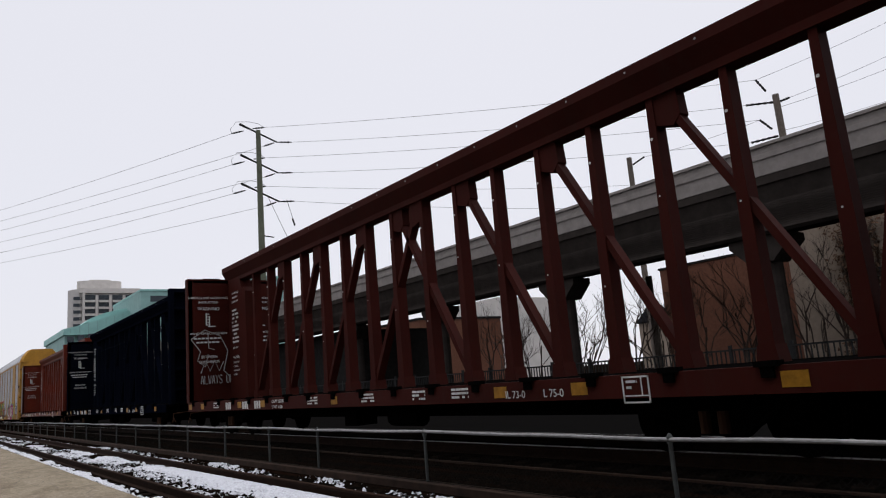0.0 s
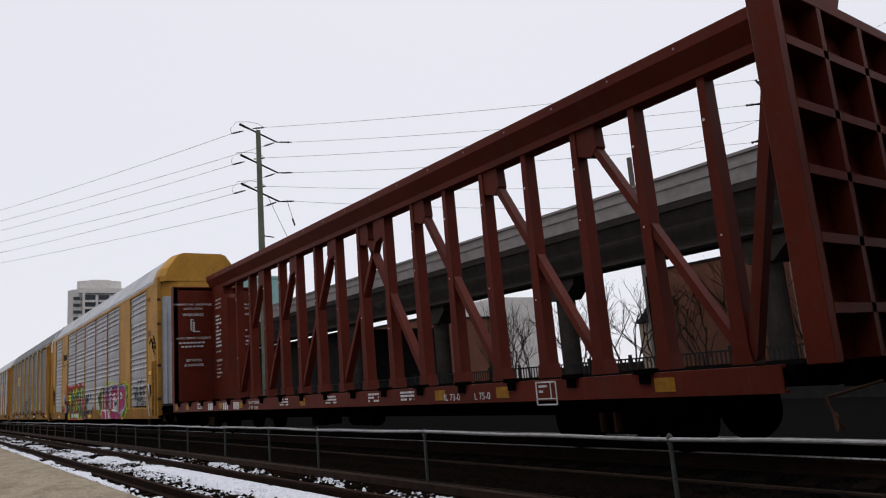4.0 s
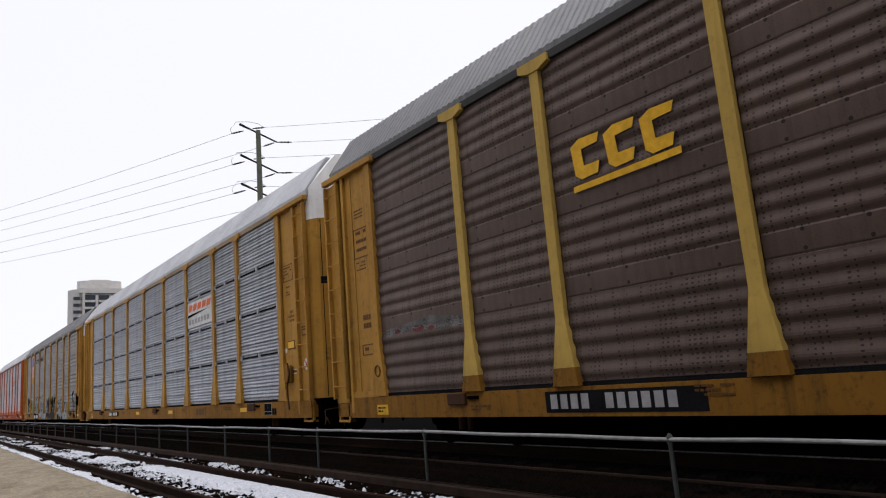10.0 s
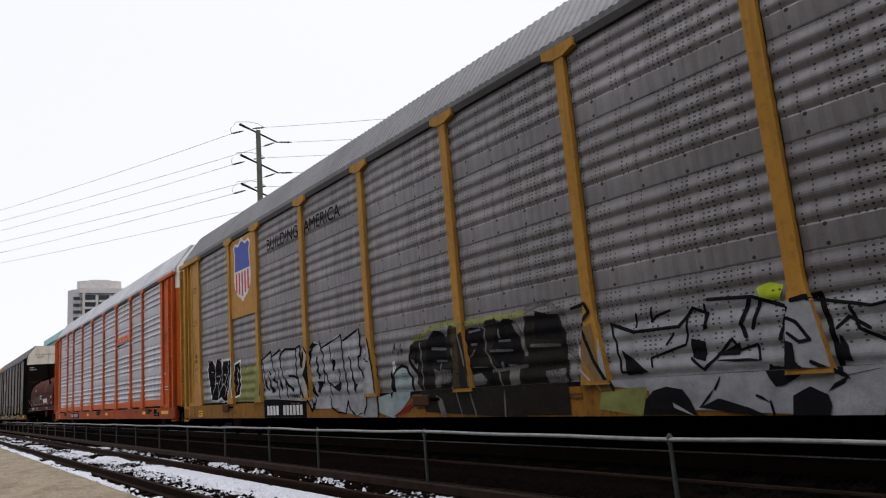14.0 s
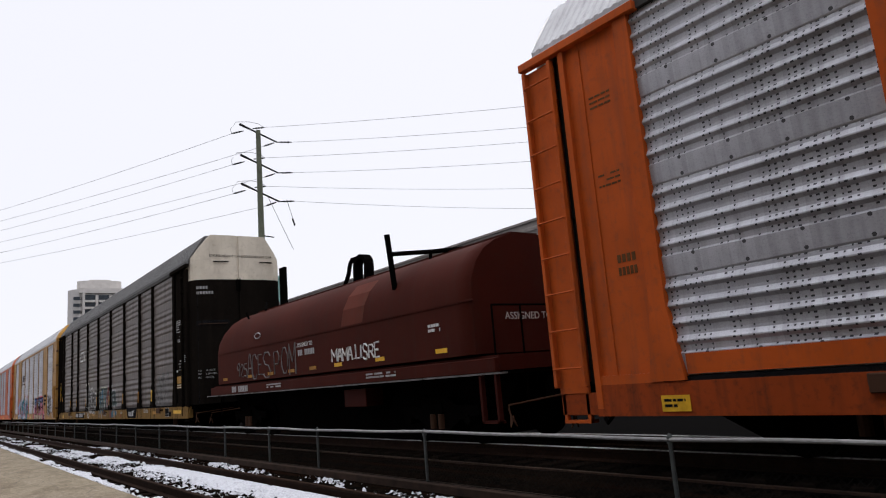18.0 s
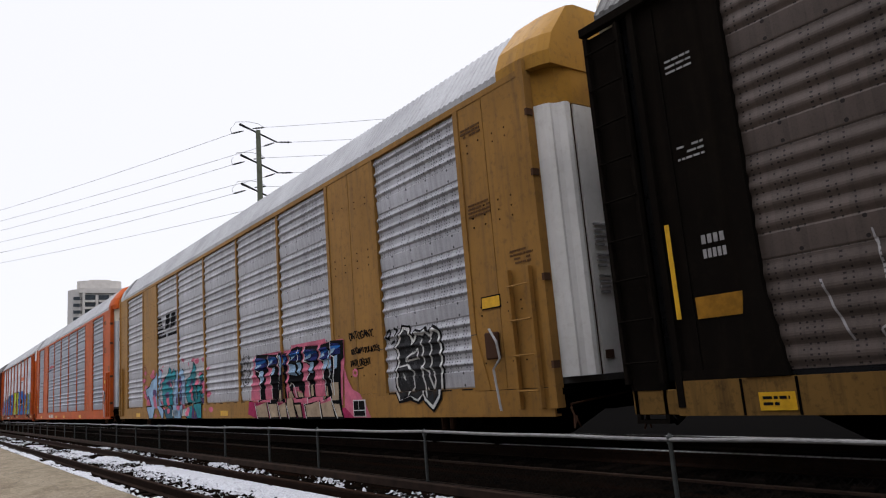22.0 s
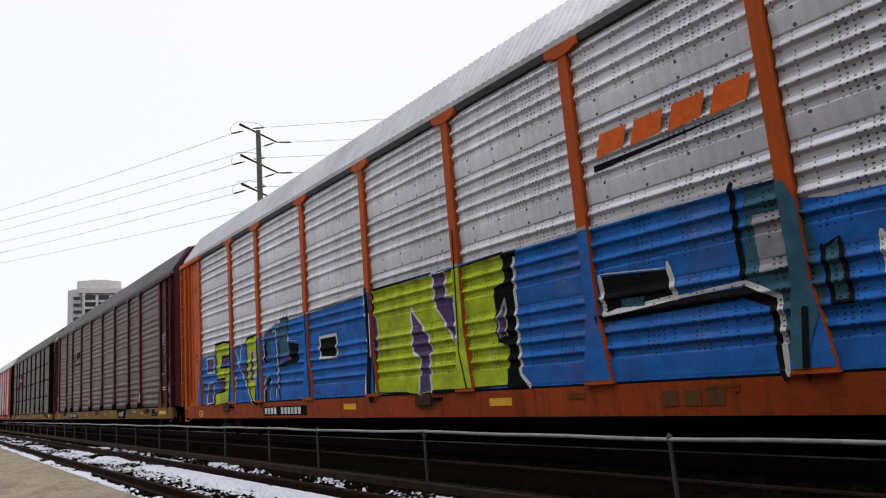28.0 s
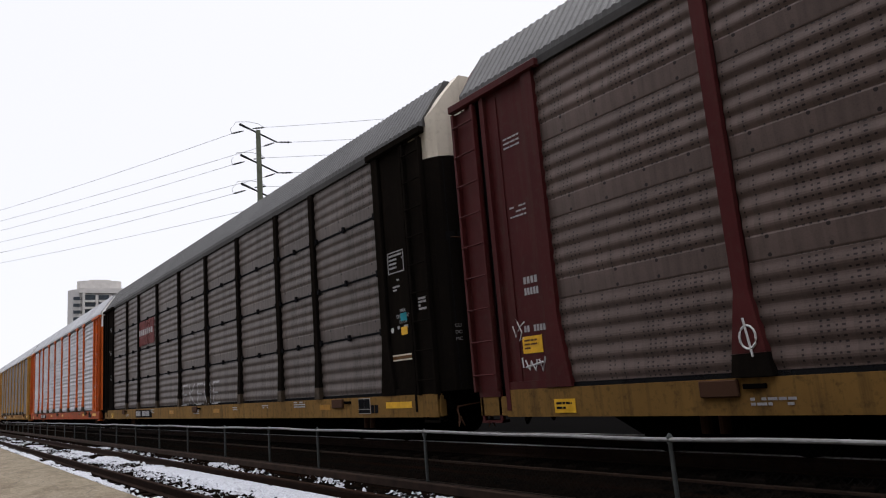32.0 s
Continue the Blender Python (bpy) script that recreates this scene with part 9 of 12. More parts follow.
edged(sp, [(18.32, 1.58), (18.21, 1.81), (18.01, 1.98), (17.71, 2.12), (17.45, 2.13), (17.21, 2.03), (17.11, 1.76), (17.08, 1.47), (17.12, 1.12), (17.23, 0.84), (17.39, 0.51), (18.16, 0.51), (18.33, 0.80), (18.46, 1.12), (18.41, 1.43)], "g_sky", "mark_black", 0.04, 3)
sp.fill([(17.85, 1.61), (17.76, 1.82), (17.59, 1.89), (17.45, 1.78), (17.41, 1.57), (17.60, 1.48), (17.60, 1.68), (17.72, 1.59)], "g_purple", 5)
sp.fill([(17.72, 1.59), (17.59, 1.68), (17.53, 1.49), (17.66, 1.43)], "g_pink", 5.5)
sp.fill([(17.83, 1.37), (17.61, 1.43), (17.45, 1.47), (17.45, 1.21), (17.39, 1.23), (17.43, 1.09), (17.83, 0.99), (17.98, 1.09), (17.84, 1.17)], "g_purple", 5)
sp.fill([(17.78, 1.35), (17.56, 1.42), (17.51, 1.23), (17.75, 1.19)], "g_sky", 6)
sp.fill([(17.91, 0.86), (17.83, 0.99), (17.51, 1.07), (17.50, 0.85), (17.59, 0.77), (17.79, 0.79)], "g_pink", 6)
edged(sp, [(16.99, 1.60), (16.88, 1.73), (16.55, 1.83), (16.36, 1.94), (16.23, 2.16), (16.15, 2.25), (15.99, 2.15), (15.93, 2.01), (15.95, 1.75), (15.98, 1.37), (15.91, 1.11), (15.89, 1.00), (16.35, 0.99), (16.82, 0.99), (16.97, 1.18), (17.03, 1.39)], "g_teal", "mark_black", 0.04, 2)
edged(sp, [(17.13, 0.89), (16.17, 0.91), (16.26, 0.51), (16.71, 0.51), (17.08, 0.63)], "g_teal", "mark_black", 0.04, 1)
sp.fill([(16.61, 1.49), (16.55, 1.59), (16.31, 1.77), (16.24, 1.82), (16.26, 1.65), (16.52, 1.42)], "g_purple", 4)
sp.fill([(16.58, 1.41), (16.49, 1.43), (16.28, 1.58), (16.28, 1.20), (16.23, 1.03), (16.42, 1.07), (16.48, 1.24)], "g_pink", 4.5)
sp.stroke([(16.24, 1.66), (16.26, 1.33), (16.07, 1.02)], 0.05, "mark_black", 4)
edged(sp, [(15.85, 1.77), (15.75, 1.60), (15.55, 1.48), (15.32, 1.52), (15.36, 1.37), (15.53, 1.33), (15.49, 1.17), (15.49, 1.02), (15.27, 0.95), (15.28, 0.51), (15.68, 0.51), (15.81, 0.72), (16.06, 0.85), (16.05, 1.08), (15.83, 1.10), (15.89, 1.36), (15.91, 1.55)], "g_teal", "mark_black", 0.04, 3)
edged(sp, [(15.52, 1.76), (15.50, 1.81), (15.24, 1.84), (15.18, 1.80), (15.20, 1.66), (15.50, 1.62)], "g_teal", "mark_black", 0.04, 3)
sp.fill([(15.52, 1.62), (15.22, 1.64), (15.18, 1.53), (15.30, 1.49), (15.48, 1.50)], "g_purple", 4)
edged(sp, [(15.47, 1.26), (15.14, 1.29), (15.10, 1.14), (15.34, 1.12), (15.44, 1.12)], "g_teal", "mark_black", 0.04, 3)
sp.fill([(15.44, 1.12), (15.10, 1.12), (15.11, 0.97), (15.34, 0.95), (15.42, 1.03)], "g_purple", 4)
sp.fill([(16.15, 0.85), (15.98, 0.80), (15.96, 0.51), (16.26, 0.51)], "g_purple", 4)
sp.fill([(15.81, 0.72), (15.68, 0.51), (15.92, 0.51), (15.92, 0.67)], "g_purple", 4)
sp.stroke([(15.85, 1.74), (15.84, 1.35), (15.78, 1.10)], 0.05, "mark_black", 5)
sp.stroke([(19.93, 0.93), (19.19, 0.95)], 0.05, "mark_black", 7)
sp.stroke([(19.09, 0.94), (18.34, 0.95)], 0.05, "mark_black", 7)
sp.stroke([(18.11, 0.96), (17.38, 0.95)], 0.05, "mark_black", 7)
sp.stroke([(17.12, 0.97), (16.40, 0.96)], 0.05, "mark_black", 7)
sp.stroke([(16.19, 0.98), (15.46, 0.99)], 0.05, "mark_black", 7)
sp.fill([(18.84 + 0.2 * math.cos(a * 0.449), 0.77 + 0.09 * math.sin(a * 0.449)) for a in range(14)], "g_pink", 6)
sp.fill([(16.59 + 0.2 * math.cos(a * 0.449), 0.78 + 0.09 * math.sin(a * 0.449)) for a in range(14)], "g_pink", 6)
sp.fill([(16.74 + 0.2 * math.cos(a * 0.449), 0.67 + 0.09 * math.sin(a * 0.449)) for a in range(14)], "g_pink", 6)
sp.fill([(15.82 + 0.2 * math.cos(a * 0.449), 1.61 + 0.09 * math.sin(a * 0.449)) for a in range(14)], "g_pink", 6)
sp.fill([(15.05 + 0.2 * math.cos(a * 0.449), 1.52 + 0.09 * math.sin(a * 0.449)) for a in range(14)], "g_pink", 6)
sp.fill([(15.01 + 0.2 * math.cos(a * 0.449), 1.34 + 0.09 * math.sin(a * 0.449)) for a in range(14)], "g_pink", 6)
sp.fill([(20.81 + 0.2 * math.cos(a * 0.449), 2.19 + 0.09 * math.sin(a * 0.449)) for a in range(14)], "g_pink", 6)
sp.fill([(21.08 + 0.2 * math.cos(a * 0.449), 2.07 + 0.09 * math.sin(a * 0.449)) for a in range(14)], "g_pink", 6)
sp.fill([(11.37, 0.92), (11.06, 2.07), (10.11, 2.12), (8.87, 2.06), (8.70, 2.14), (7.91, 2.16), (6.70, 2.11), (6.07, 2.08), (6.06, 1.65), (6.18, 1.28), (6.23, 0.76)], "g_pink", 0)
sp.fill([(6.10, 1.51), (5.98, 1.26), (5.79, 1.05), (5.53, 0.98), (5.30, 0.74), (5.13, 0.51), (6.17, 0.51)], "g_pink", 0)
sp.stroke([(5.65 + 0.09 * math.cos(k * 0.7), 1.37 + 0.06 * math.sin(k * 0.7)) for k in range(10)], 0.05, "g_pink", 1)
for r in (1.0, 0.8):
    sp.stroke([(22.18 + 0.37 * r * math.cos(k * 0.52), 2.16 + 0.37 * r * math.sin(k * 0.52)) for k in range(13)], 0.025, "g_crimson", 2)
for u, v in ((0.35, 0.3), (-0.35, 0.3), (0.0, -0.05), (0.2, -0.45), (-0.2, -0.45)):
    sp.stroke([(22.18 + 0.37 * (u + 0.15), 2.16 + 0.37 * (v - 0.08)), (22.18 + 0.37 * u, 2.16 + 0.37 * (v + 0.1)), (22.18 + 0.37 * (u - 0.15), 2.16 + 0.37 * (v - 0.06))], 0.025, "mark_brown", 2)
sp.fill([(11.45, 0.60), (11.37, 0.92), (6.23, 0.76), (5.77, 0.51), (10.9, 0.51)], "g_magenta", 0)
sp.fill([(10.96, 2.09), (10.14, 2.06), (10.15, 1.64), (10.32, 1.57), (10.36, 0.91), (10.72, 0.90), (10.72, 1.35), (10.80, 1.54), (11.01, 1.59)], "mark_black", 2)
sp.fill([(10.91, 2.01), (10.20, 2.00), (10.22, 1.68), (10.94, 1.70)], "g_navy", 3)
sp.fill([(10.92, 1.93), (10.21, 1.94), (10.21, 1.86), (10.93, 1.82)], "g_blue", 4)
sp.fill([(10.85, 1.85), (10.59, 1.88), (10.56, 1.78), (10.94, 1.73)], "g_sky", 4.5)
sp.fill([(10.68, 1.67), (10.46, 1.67), (10.38, 1.48), (10.62, 1.34)], "g_sky", 5)
edged(sp, [(10.92, 0.87), (10.18, 0.88), (10.03, 0.51), (10.76, 0.51)], "g_tan", "mark_black", 0.05, 3)
sp.fill([(10.12, 2.04), (9.53, 2.03), (9.54, 1.75), (9.42, 1.38), (9.44, 0.89), (9.94, 0.89), (9.92, 1.21), (10.04, 1.45), (9.85, 1.70), (10.11, 1.74)], "mark_black", 2)
sp.fill([(10.07, 2.00), (9.57, 1.99), (9.59, 1.79), (10.09, 1.77)], "g_navy", 3)
sp.fill([(10.08, 1.94), (9.58, 1.95), (9.58, 1.90), (10.08, 1.86)], "g_blue", 4)
sp.fill([(10.03, 1.89), (9.85, 1.91), (9.83, 1.85), (10.09, 1.79)], "g_sky", 4.5)
sp.fill([(9.91, 1.69), (9.69, 1.72), (9.75, 1.54), (9.88, 1.52)], "g_sky", 5)
edged(sp, [(10.09, 0.87), (9.55, 0.87), (9.42, 0.51), (9.92, 0.51)], "g_tan", "mark_black", 0.05, 3)
sp.fill([(9.49, 2.05), (8.95, 2.02), (8.99, 1.61), (9.10, 1.24), (9.03, 0.86), (9.41, 0.87), (9.39, 1.57), (9.51, 1.78)], "mark_black", 2)
sp.fill([(9.27, 1.99), (8.99, 1.98), (9.02, 1.71), (9.23, 1.65)], "g_navy", 3)
sp.fill([(9.26, 1.91), (9.00, 1.93), (9.01, 1.86), (9.25, 1.79)], "g_blue", 4)
sp.fill([(9.22, 1.82), (9.14, 1.86), (9.13, 1.77), (9.23, 1.69)], "g_sky", 4.5)
sp.fill([(9.41, 1.99), (9.25, 1.95), (9.23, 1.52), (9.34, 1.51)], "g_sky", 5)
edged(sp, [(9.39, 1.18), (9.19, 1.18), (9.16, 0.90), (9.38, 0.89)], "g_tan", "mark_black", 0.05, 3)
edged(sp, [(9.48, 0.85), (9.03, 0.86), (8.94, 0.51), (9.34, 0.51)], "g_tan", "mark_black", 0.05, 3)
sp.fill([(8.89, 1.95), (8.71, 2.08), (8.40, 2.11), (8.13, 2.09), (8.12, 1.74), (8.13, 1.39), (8.03, 1.17), (8.14, 1.02), (8.44, 1.20), (8.80, 1.13), (8.95, 1.23), (8.90, 1.53)], "mark_black", 2)
sp.fill([(8.74, 2.03), (8.24, 2.03), (8.23, 1.79), (8.82, 1.80)], "g_navy", 3)
sp.fill([(8.76, 1.97), (8.24, 1.98), (8.23, 1.92), (8.78, 1.89)], "g_blue", 4)
sp.fill([(8.72, 1.91), (8.52, 1.94), (8.51, 1.87), (8.81, 1.82)], "g_sky", 4.5)
sp.fill([(8.87, 1.74), (8.56, 1.73), (8.45, 1.45), (8.80, 1.48)], "g_sky", 5)
sp.fill([(8.41, 1.74), (8.21, 1.74), (8.21, 1.48), (8.35, 1.46)], "g_sky", 5)
edged(sp, [(8.96, 1.10), (8.75, 1.13), (8.59, 0.90), (8.44, 0.51), (8.83, 0.51), (8.97, 0.77)], "g_tan", "mark_black", 0.05, 3)
edged(sp, [(8.48, 1.11), (8.16, 1.07), (8.13, 0.95), (8.43, 0.95)], "g_tan", "mark_black", 0.05, 3)
edged(sp, [(8.58, 0.83), (8.20, 0.83), (8.12, 0.51), (8.35, 0.51)], "g_tan", "mark_black", 0.05, 3)
sp.fill([(8.00, 2.08), (7.33, 2.05), (7.31, 1.65), (7.52, 1.62), (7.55, 0.93), (7.81, 0.91), (7.80, 1.22), (7.90, 1.40), (7.78, 1.63), (8.03, 1.73)], "mark_black", 2)
sp.fill([(7.98, 2.01), (7.38, 1.99), (7.38, 1.72), (8.00, 1.76)], "g_navy", 3)
sp.fill([(7.98, 1.94), (7.38, 1.94), (7.38, 1.87), (7.99, 1.86)], "g_blue", 4)
sp.fill([(7.92, 1.88), (7.70, 1.90), (7.68, 1.82), (8.00, 1.78)], "g_sky", 4.5)
sp.fill([(7.76, 1.71), (7.57, 1.71), (7.59, 1.48), (7.76, 1.48)], "g_sky", 5)
edged(sp, [(7.75, 1.24), (7.58, 1.25), (7.60, 0.96), (7.78, 0.94)], "g_tan", "mark_black", 0.05, 3)
edged(sp, [(8.00, 0.81), (7.25, 0.85), (7.18, 0.51), (7.90, 0.51)], "g_tan", "mark_black", 0.05, 3)
sp.fill([(7.22, 2.05), (6.72, 2.08), (6.76, 1.71), (6.69, 1.33), (6.71, 0.89), (7.09, 0.88), (7.07, 1.23), (7.16, 1.37), (7.06, 1.55), (7.24, 1.72)], "mark_black", 2)
sp.fill([(7.20, 1.98), (6.87, 1.98), (6.88, 1.72), (7.22, 1.73)], "g_navy", 3)
sp.fill([(7.20, 1.92), (6.87, 1.93), (6.87, 1.86), (7.21, 1.83)], "g_blue", 4)
sp.fill([(7.17, 1.85), (7.05, 1.88), (7.04, 1.80), (7.22, 1.76)], "g_sky", 4.5)
sp.fill([(7.07, 1.72), (6.90, 1.73), (6.91, 1.51), (7.07, 1.49)], "g_sky", 5)
sp.fill([(6.86, 1.95), (6.79, 1.84), (6.70, 1.48), (6.81, 1.46)], "g_sky", 5)
edged(sp, [(7.00, 1.19), (6.91, 1.19), (6.92, 0.90), (7.04, 0.89)], "g_tan", "mark_black", 0.05, 3)
edged(sp, [(7.23, 0.84), (6.69, 0.86), (6.55, 0.51), (7.14, 0.51)], "g_tan", "mark_black", 0.05, 3)
sp.fill([(6.67, 2.09), (6.07, 2.06), (6.09, 1.67), (6.22, 1.66), (6.28, 1.06), (6.24, 0.51), (6.49, 0.51), (6.69, 0.86), (6.69, 1.33), (6.69, 1.76)], "mark_black", 2)
sp.fill([(6.64, 2.04), (6.19, 2.00), (6.22, 1.79), (6.65, 1.79)], "g_navy", 3)
sp.fill([(6.65, 1.98), (6.19, 1.96), (6.20, 1.91), (6.65, 1.89)], "g_blue", 4)
sp.fill([(6.60, 1.91), (6.44, 1.93), (6.43, 1.86), (6.65, 1.81)], "g_sky", 4.5)
sp.fill([(6.49, 1.77), (6.34, 1.78), (6.38, 1.51), (6.49, 1.49)], "g_sky", 5)
edged(sp, [(6.67, 1.25), (6.33, 1.25), (6.34, 0.84), (6.69, 0.84)], "g_tan", "mark_black", 0.05, 3)
edged(sp, [(6.65, 0.82), (6.35, 0.81), (6.21, 0.51), (6.49, 0.51)], "g_tan", "mark_black", 0.05, 3)
sp.stroke([(10.92, 2.05), (10.97, 1.70), (10.69, 1.65), (10.62, 1.34), (10.68, 0.90)], 0.03, "mark_white", 6)
sp.stroke([(10.07, 1.99), (10.09, 1.76)], 0.03, "mark_white", 6)
sp.stroke([(9.85, 1.70), (10.01, 1.45), (9.88, 1.21), (9.91, 0.88)], 0.03, "mark_white", 6)
sp.stroke([(9.47, 2.02), (9.46, 1.78), (9.32, 1.49), (9.34, 1.18)], 0.03, "mark_white", 6)
sp.stroke([(8.81, 1.97), (8.86, 1.75), (8.85, 1.49)], 0.03, "mark_white", 6)
sp.stroke([(8.89, 1.23), (8.73, 1.30), (8.55, 1.17), (8.50, 0.97)], 0.03, "mark_white", 6)
sp.stroke([(8.35, 2.03), (8.39, 1.77)], 0.03, "mark_white", 6)
sp.stroke([(7.99, 2.05), (8.02, 1.76), (7.77, 1.70)], 0.03, "mark_white", 6)
sp.stroke([(7.76, 1.48), (7.90, 1.40), (7.82, 1.22), (7.82, 0.83), (8.02, 0.81), (7.92, 0.51)], 0.03, "mark_white", 6)
sp.stroke([(7.21, 2.00), (7.23, 1.74), (7.07, 1.70), (7.15, 1.43), (7.02, 1.29), (7.02, 0.87), (7.25, 0.84), (7.18, 0.51)], 0.03, "mark_white", 6)
sp.stroke([(6.88, 1.72), (6.77, 1.27), (6.71, 0.91), (6.63, 0.77), (6.46, 0.51)], 0.03, "mark_white", 6)
sp.stroke([(6.64, 2.04), (6.65, 1.79), (6.50, 1.75), (6.51, 1.49), (6.57, 1.32), (6.54, 0.98)], 0.03, "mark_white", 6)
sp.stroke([(10.92, 0.87), (10.76, 0.51)], 0.03, "mark_white", 6)
sp.stroke([(10.09, 0.87), (9.92, 0.51)], 0.03, "mark_white", 6)
sp.stroke([(9.48, 0.85), (9.34, 0.51)], 0.03, "mark_white", 6)
sp.stroke([(8.97, 0.79), (8.83, 0.51)], 0.03, "mark_white", 6)
sp.stroke([(11.32, 1.73), (11.40, 1.53), (11.54, 1.38), (11.71, 1.34), (11.87, 1.40), (11.98, 1.57), (11.99, 1.79), (11.92, 2.00), (11.77, 2.15), (11.59, 2.18), (11.43, 2.11), (11.34, 1.94), (11.32, 1.73)], 0.035, "mark_black", 2)
sp.stroke([(11.38, 1.74), (11.44, 1.57), (11.56, 1.45), (11.70, 1.41), (11.83, 1.47), (11.92, 1.60), (11.93, 1.79), (11.87, 1.96), (11.75, 2.08), (11.60, 2.11), (11.47, 2.05), (11.39, 1.91), (11.38, 1.73)], 0.02, "mark_black", 2)
sp.stroke([(11.79, 2.07), (11.72, 1.88), (11.60, 2.01), (11.51, 1.84), (11.44, 2.05)], 0.03, "mark_black", 3)
sp.stroke([(11.80, 1.74), (11.53, 1.75)], 0.03, "mark_black", 3)
sp.stroke([(11.81, 1.65), (11.70, 1.41), (11.51, 1.65)], 0.03, "mark_black", 3)
sp.stroke([(11.89, 1.80), (11.87, 1.56)], 0.03, "mark_black", 3)
sp.stroke([(11.72, 1.83), (11.69, 1.69)], 0.03, "mark_black", 3)
sp.stroke([(11.56, 1.84), (11.55, 1.66)], 0.03, "mark_black", 3)
sp.stroke([(4.14, 1.74), (3.91, 2.06), (3.73, 2.03), (3.61, 1.77), (3.50, 1.94), (3.31, 1.91), (3.22, 1.95), (3.08, 1.85), (2.98, 1.96), (2.84, 1.91), (2.78, 1.61), (2.81, 1.15), (2.86, 0.85), (3.06, 0.67), (3.26, 0.80), (3.33, 0.88), (3.50, 0.81), (3.71, 0.85), (4.07, 0.83), (4.20, 1.05), (4.17, 1.36), (4.07, 1.53), (4.14, 1.74)], 0.14, "mark_black", 1)
edged(sp, [(4.14, 1.74), (3.91, 2.06), (3.73, 2.03), (3.61, 1.77), (3.50, 1.94), (3.31, 1.91), (3.22, 1.95), (3.08, 1.85), (2.98, 1.96), (2.84, 1.91), (2.78, 1.61), (2.81, 1.15), (2.86, 0.85), (3.06, 0.67), (3.26, 0.80), (3.33, 0.88), (3.50, 0.81), (3.71, 0.85), (4.07, 0.83), (4.20, 1.05), (4.17, 1.36), (4.07, 1.53)], "g_dark", "mark_white", 0.055, 2)
sp.stroke([(4.10, 1.40), (3.83, 1.41), (3.63, 1.29), (3.63, 1.02), (3.79, 0.90)], 0.04, "mark_white", 4)
sp.stroke([(3.62, 1.59), (3.48, 1.67), (3.44, 1.50), (3.87, 1.48), (3.64, 1.61)], 0.04, "mark_white", 4)
sp.stroke([(3.33, 1.81), (3.29, 1.44), (3.38, 1.28), (3.29, 1.03), (3.33, 0.88)], 0.04, "mark_white", 4)
sp.stroke([(3.05, 1.81), (3.08, 1.33), (2.97, 1.13), (3.06, 0.98)], 0.04, "mark_white", 4)
sp.stroke([(3.23, 0.99), (3.21, 0.85)], 0.04, "mark_white", 4)
sp.stroke([(3.65, 1.06), (3.47, 1.01)], 0.04, "mark_white", 4)
sp.stroke([(4.00, 1.26), (3.88, 1.16)], 0.04, "mark_white", 4)
sp.stroke([(3.37, 1.36), (3.18, 1.26), (3.06, 0.98)], 0.04, "mark_white", 4)
sp.stroke([(4.45, 2.04), (4.36, 2.07), (4.32, 1.97), (4.39, 1.91), (4.46, 1.95), (4.45, 2.04)], 0.05, "mark_black", 2)
sp.stroke([(4.20, 2.09), (4.11, 2.05), (4.15, 1.97)], 0.05, "mark_black", 2)
sp.stroke([(4.32, 1.83), (4.22, 1.86)], 0.05, "mark_black", 2)
sp.finish()
for word, x, z, w, h in (("ONTOGANY", 5.83, 2.02, 0.085, 0.13), ("RECAPITULATES", 5.76, 1.73, 0.061, 0.10), ("PHYLOGENY", 5.81, 1.49, 0.063, 0.12)):
    for k, ch in enumerate(word):
        bm = bmesh.new()
        for line in GLYPHS[ch]:
            tube(bm, [(-1.538, x - a * w + 0.02 * b, z + 0.012 * (k % 3) + b * h) for a, b in line], 0.014, 4)
        part("tag", bm, "mark_black", k_car, "black marker tag")
        x -= w * 1.38
part("tag", tube(bmesh.new(), [(-1.538, 5.75, 1.44), (-1.538, 5.35, 1.45)], 0.011, 4), "mark_black", k_car, "black marker tag")
for k in range(5):
    bars([(20.35, 19.5 + 0.1 * k, 3.5 + k * 0.13, 3.56 + k * 0.13)], "mark_black", k_car, "logo", -1.526)
for k in range(2):
    a = 19.3 - k * 0.68
    part("logo", prism(bmesh.new(), [(a + 0.05, 3.6), (a - 0.45, 3.66), (a - 0.58, 4.1), (a - 0.08, 4.1)], "x", -1.530, -1.526), "mark_black", k_car, "black company mark as plain shapes")
number_bars(20.3, 3.34, "mark_black", k_car, 0.1, 0.155, (7, 8), -1.526)
bars([(5.78, 5.3, .53, .85)], "mark_white", k_car, "data_board", -1.572, "black data board with white lines")
for a, b, c, d in ((5.75, 5.57, .66, .83), (5.55, 5.33, .66, .83), (5.75, 5.33, .545, .64)):
    bars([(a, b, c, d)], "mark_black", k_car, "data_field", -1.576)
for car_, y_ in ((d_car, 18.6), (k_car, 18.4), (l_car, 19.4)):
    number_bars(y_, 0.60, "mark_white", car_, 0.2, 0.17, (4, 6), -1.566)
    for a in (7.6, 13.0, 16.0, 22.9):
        bars([(a, a + 0.6, 0.58, 0.72)], "mark_yellow", car_, "reflector_strip", -1.556)

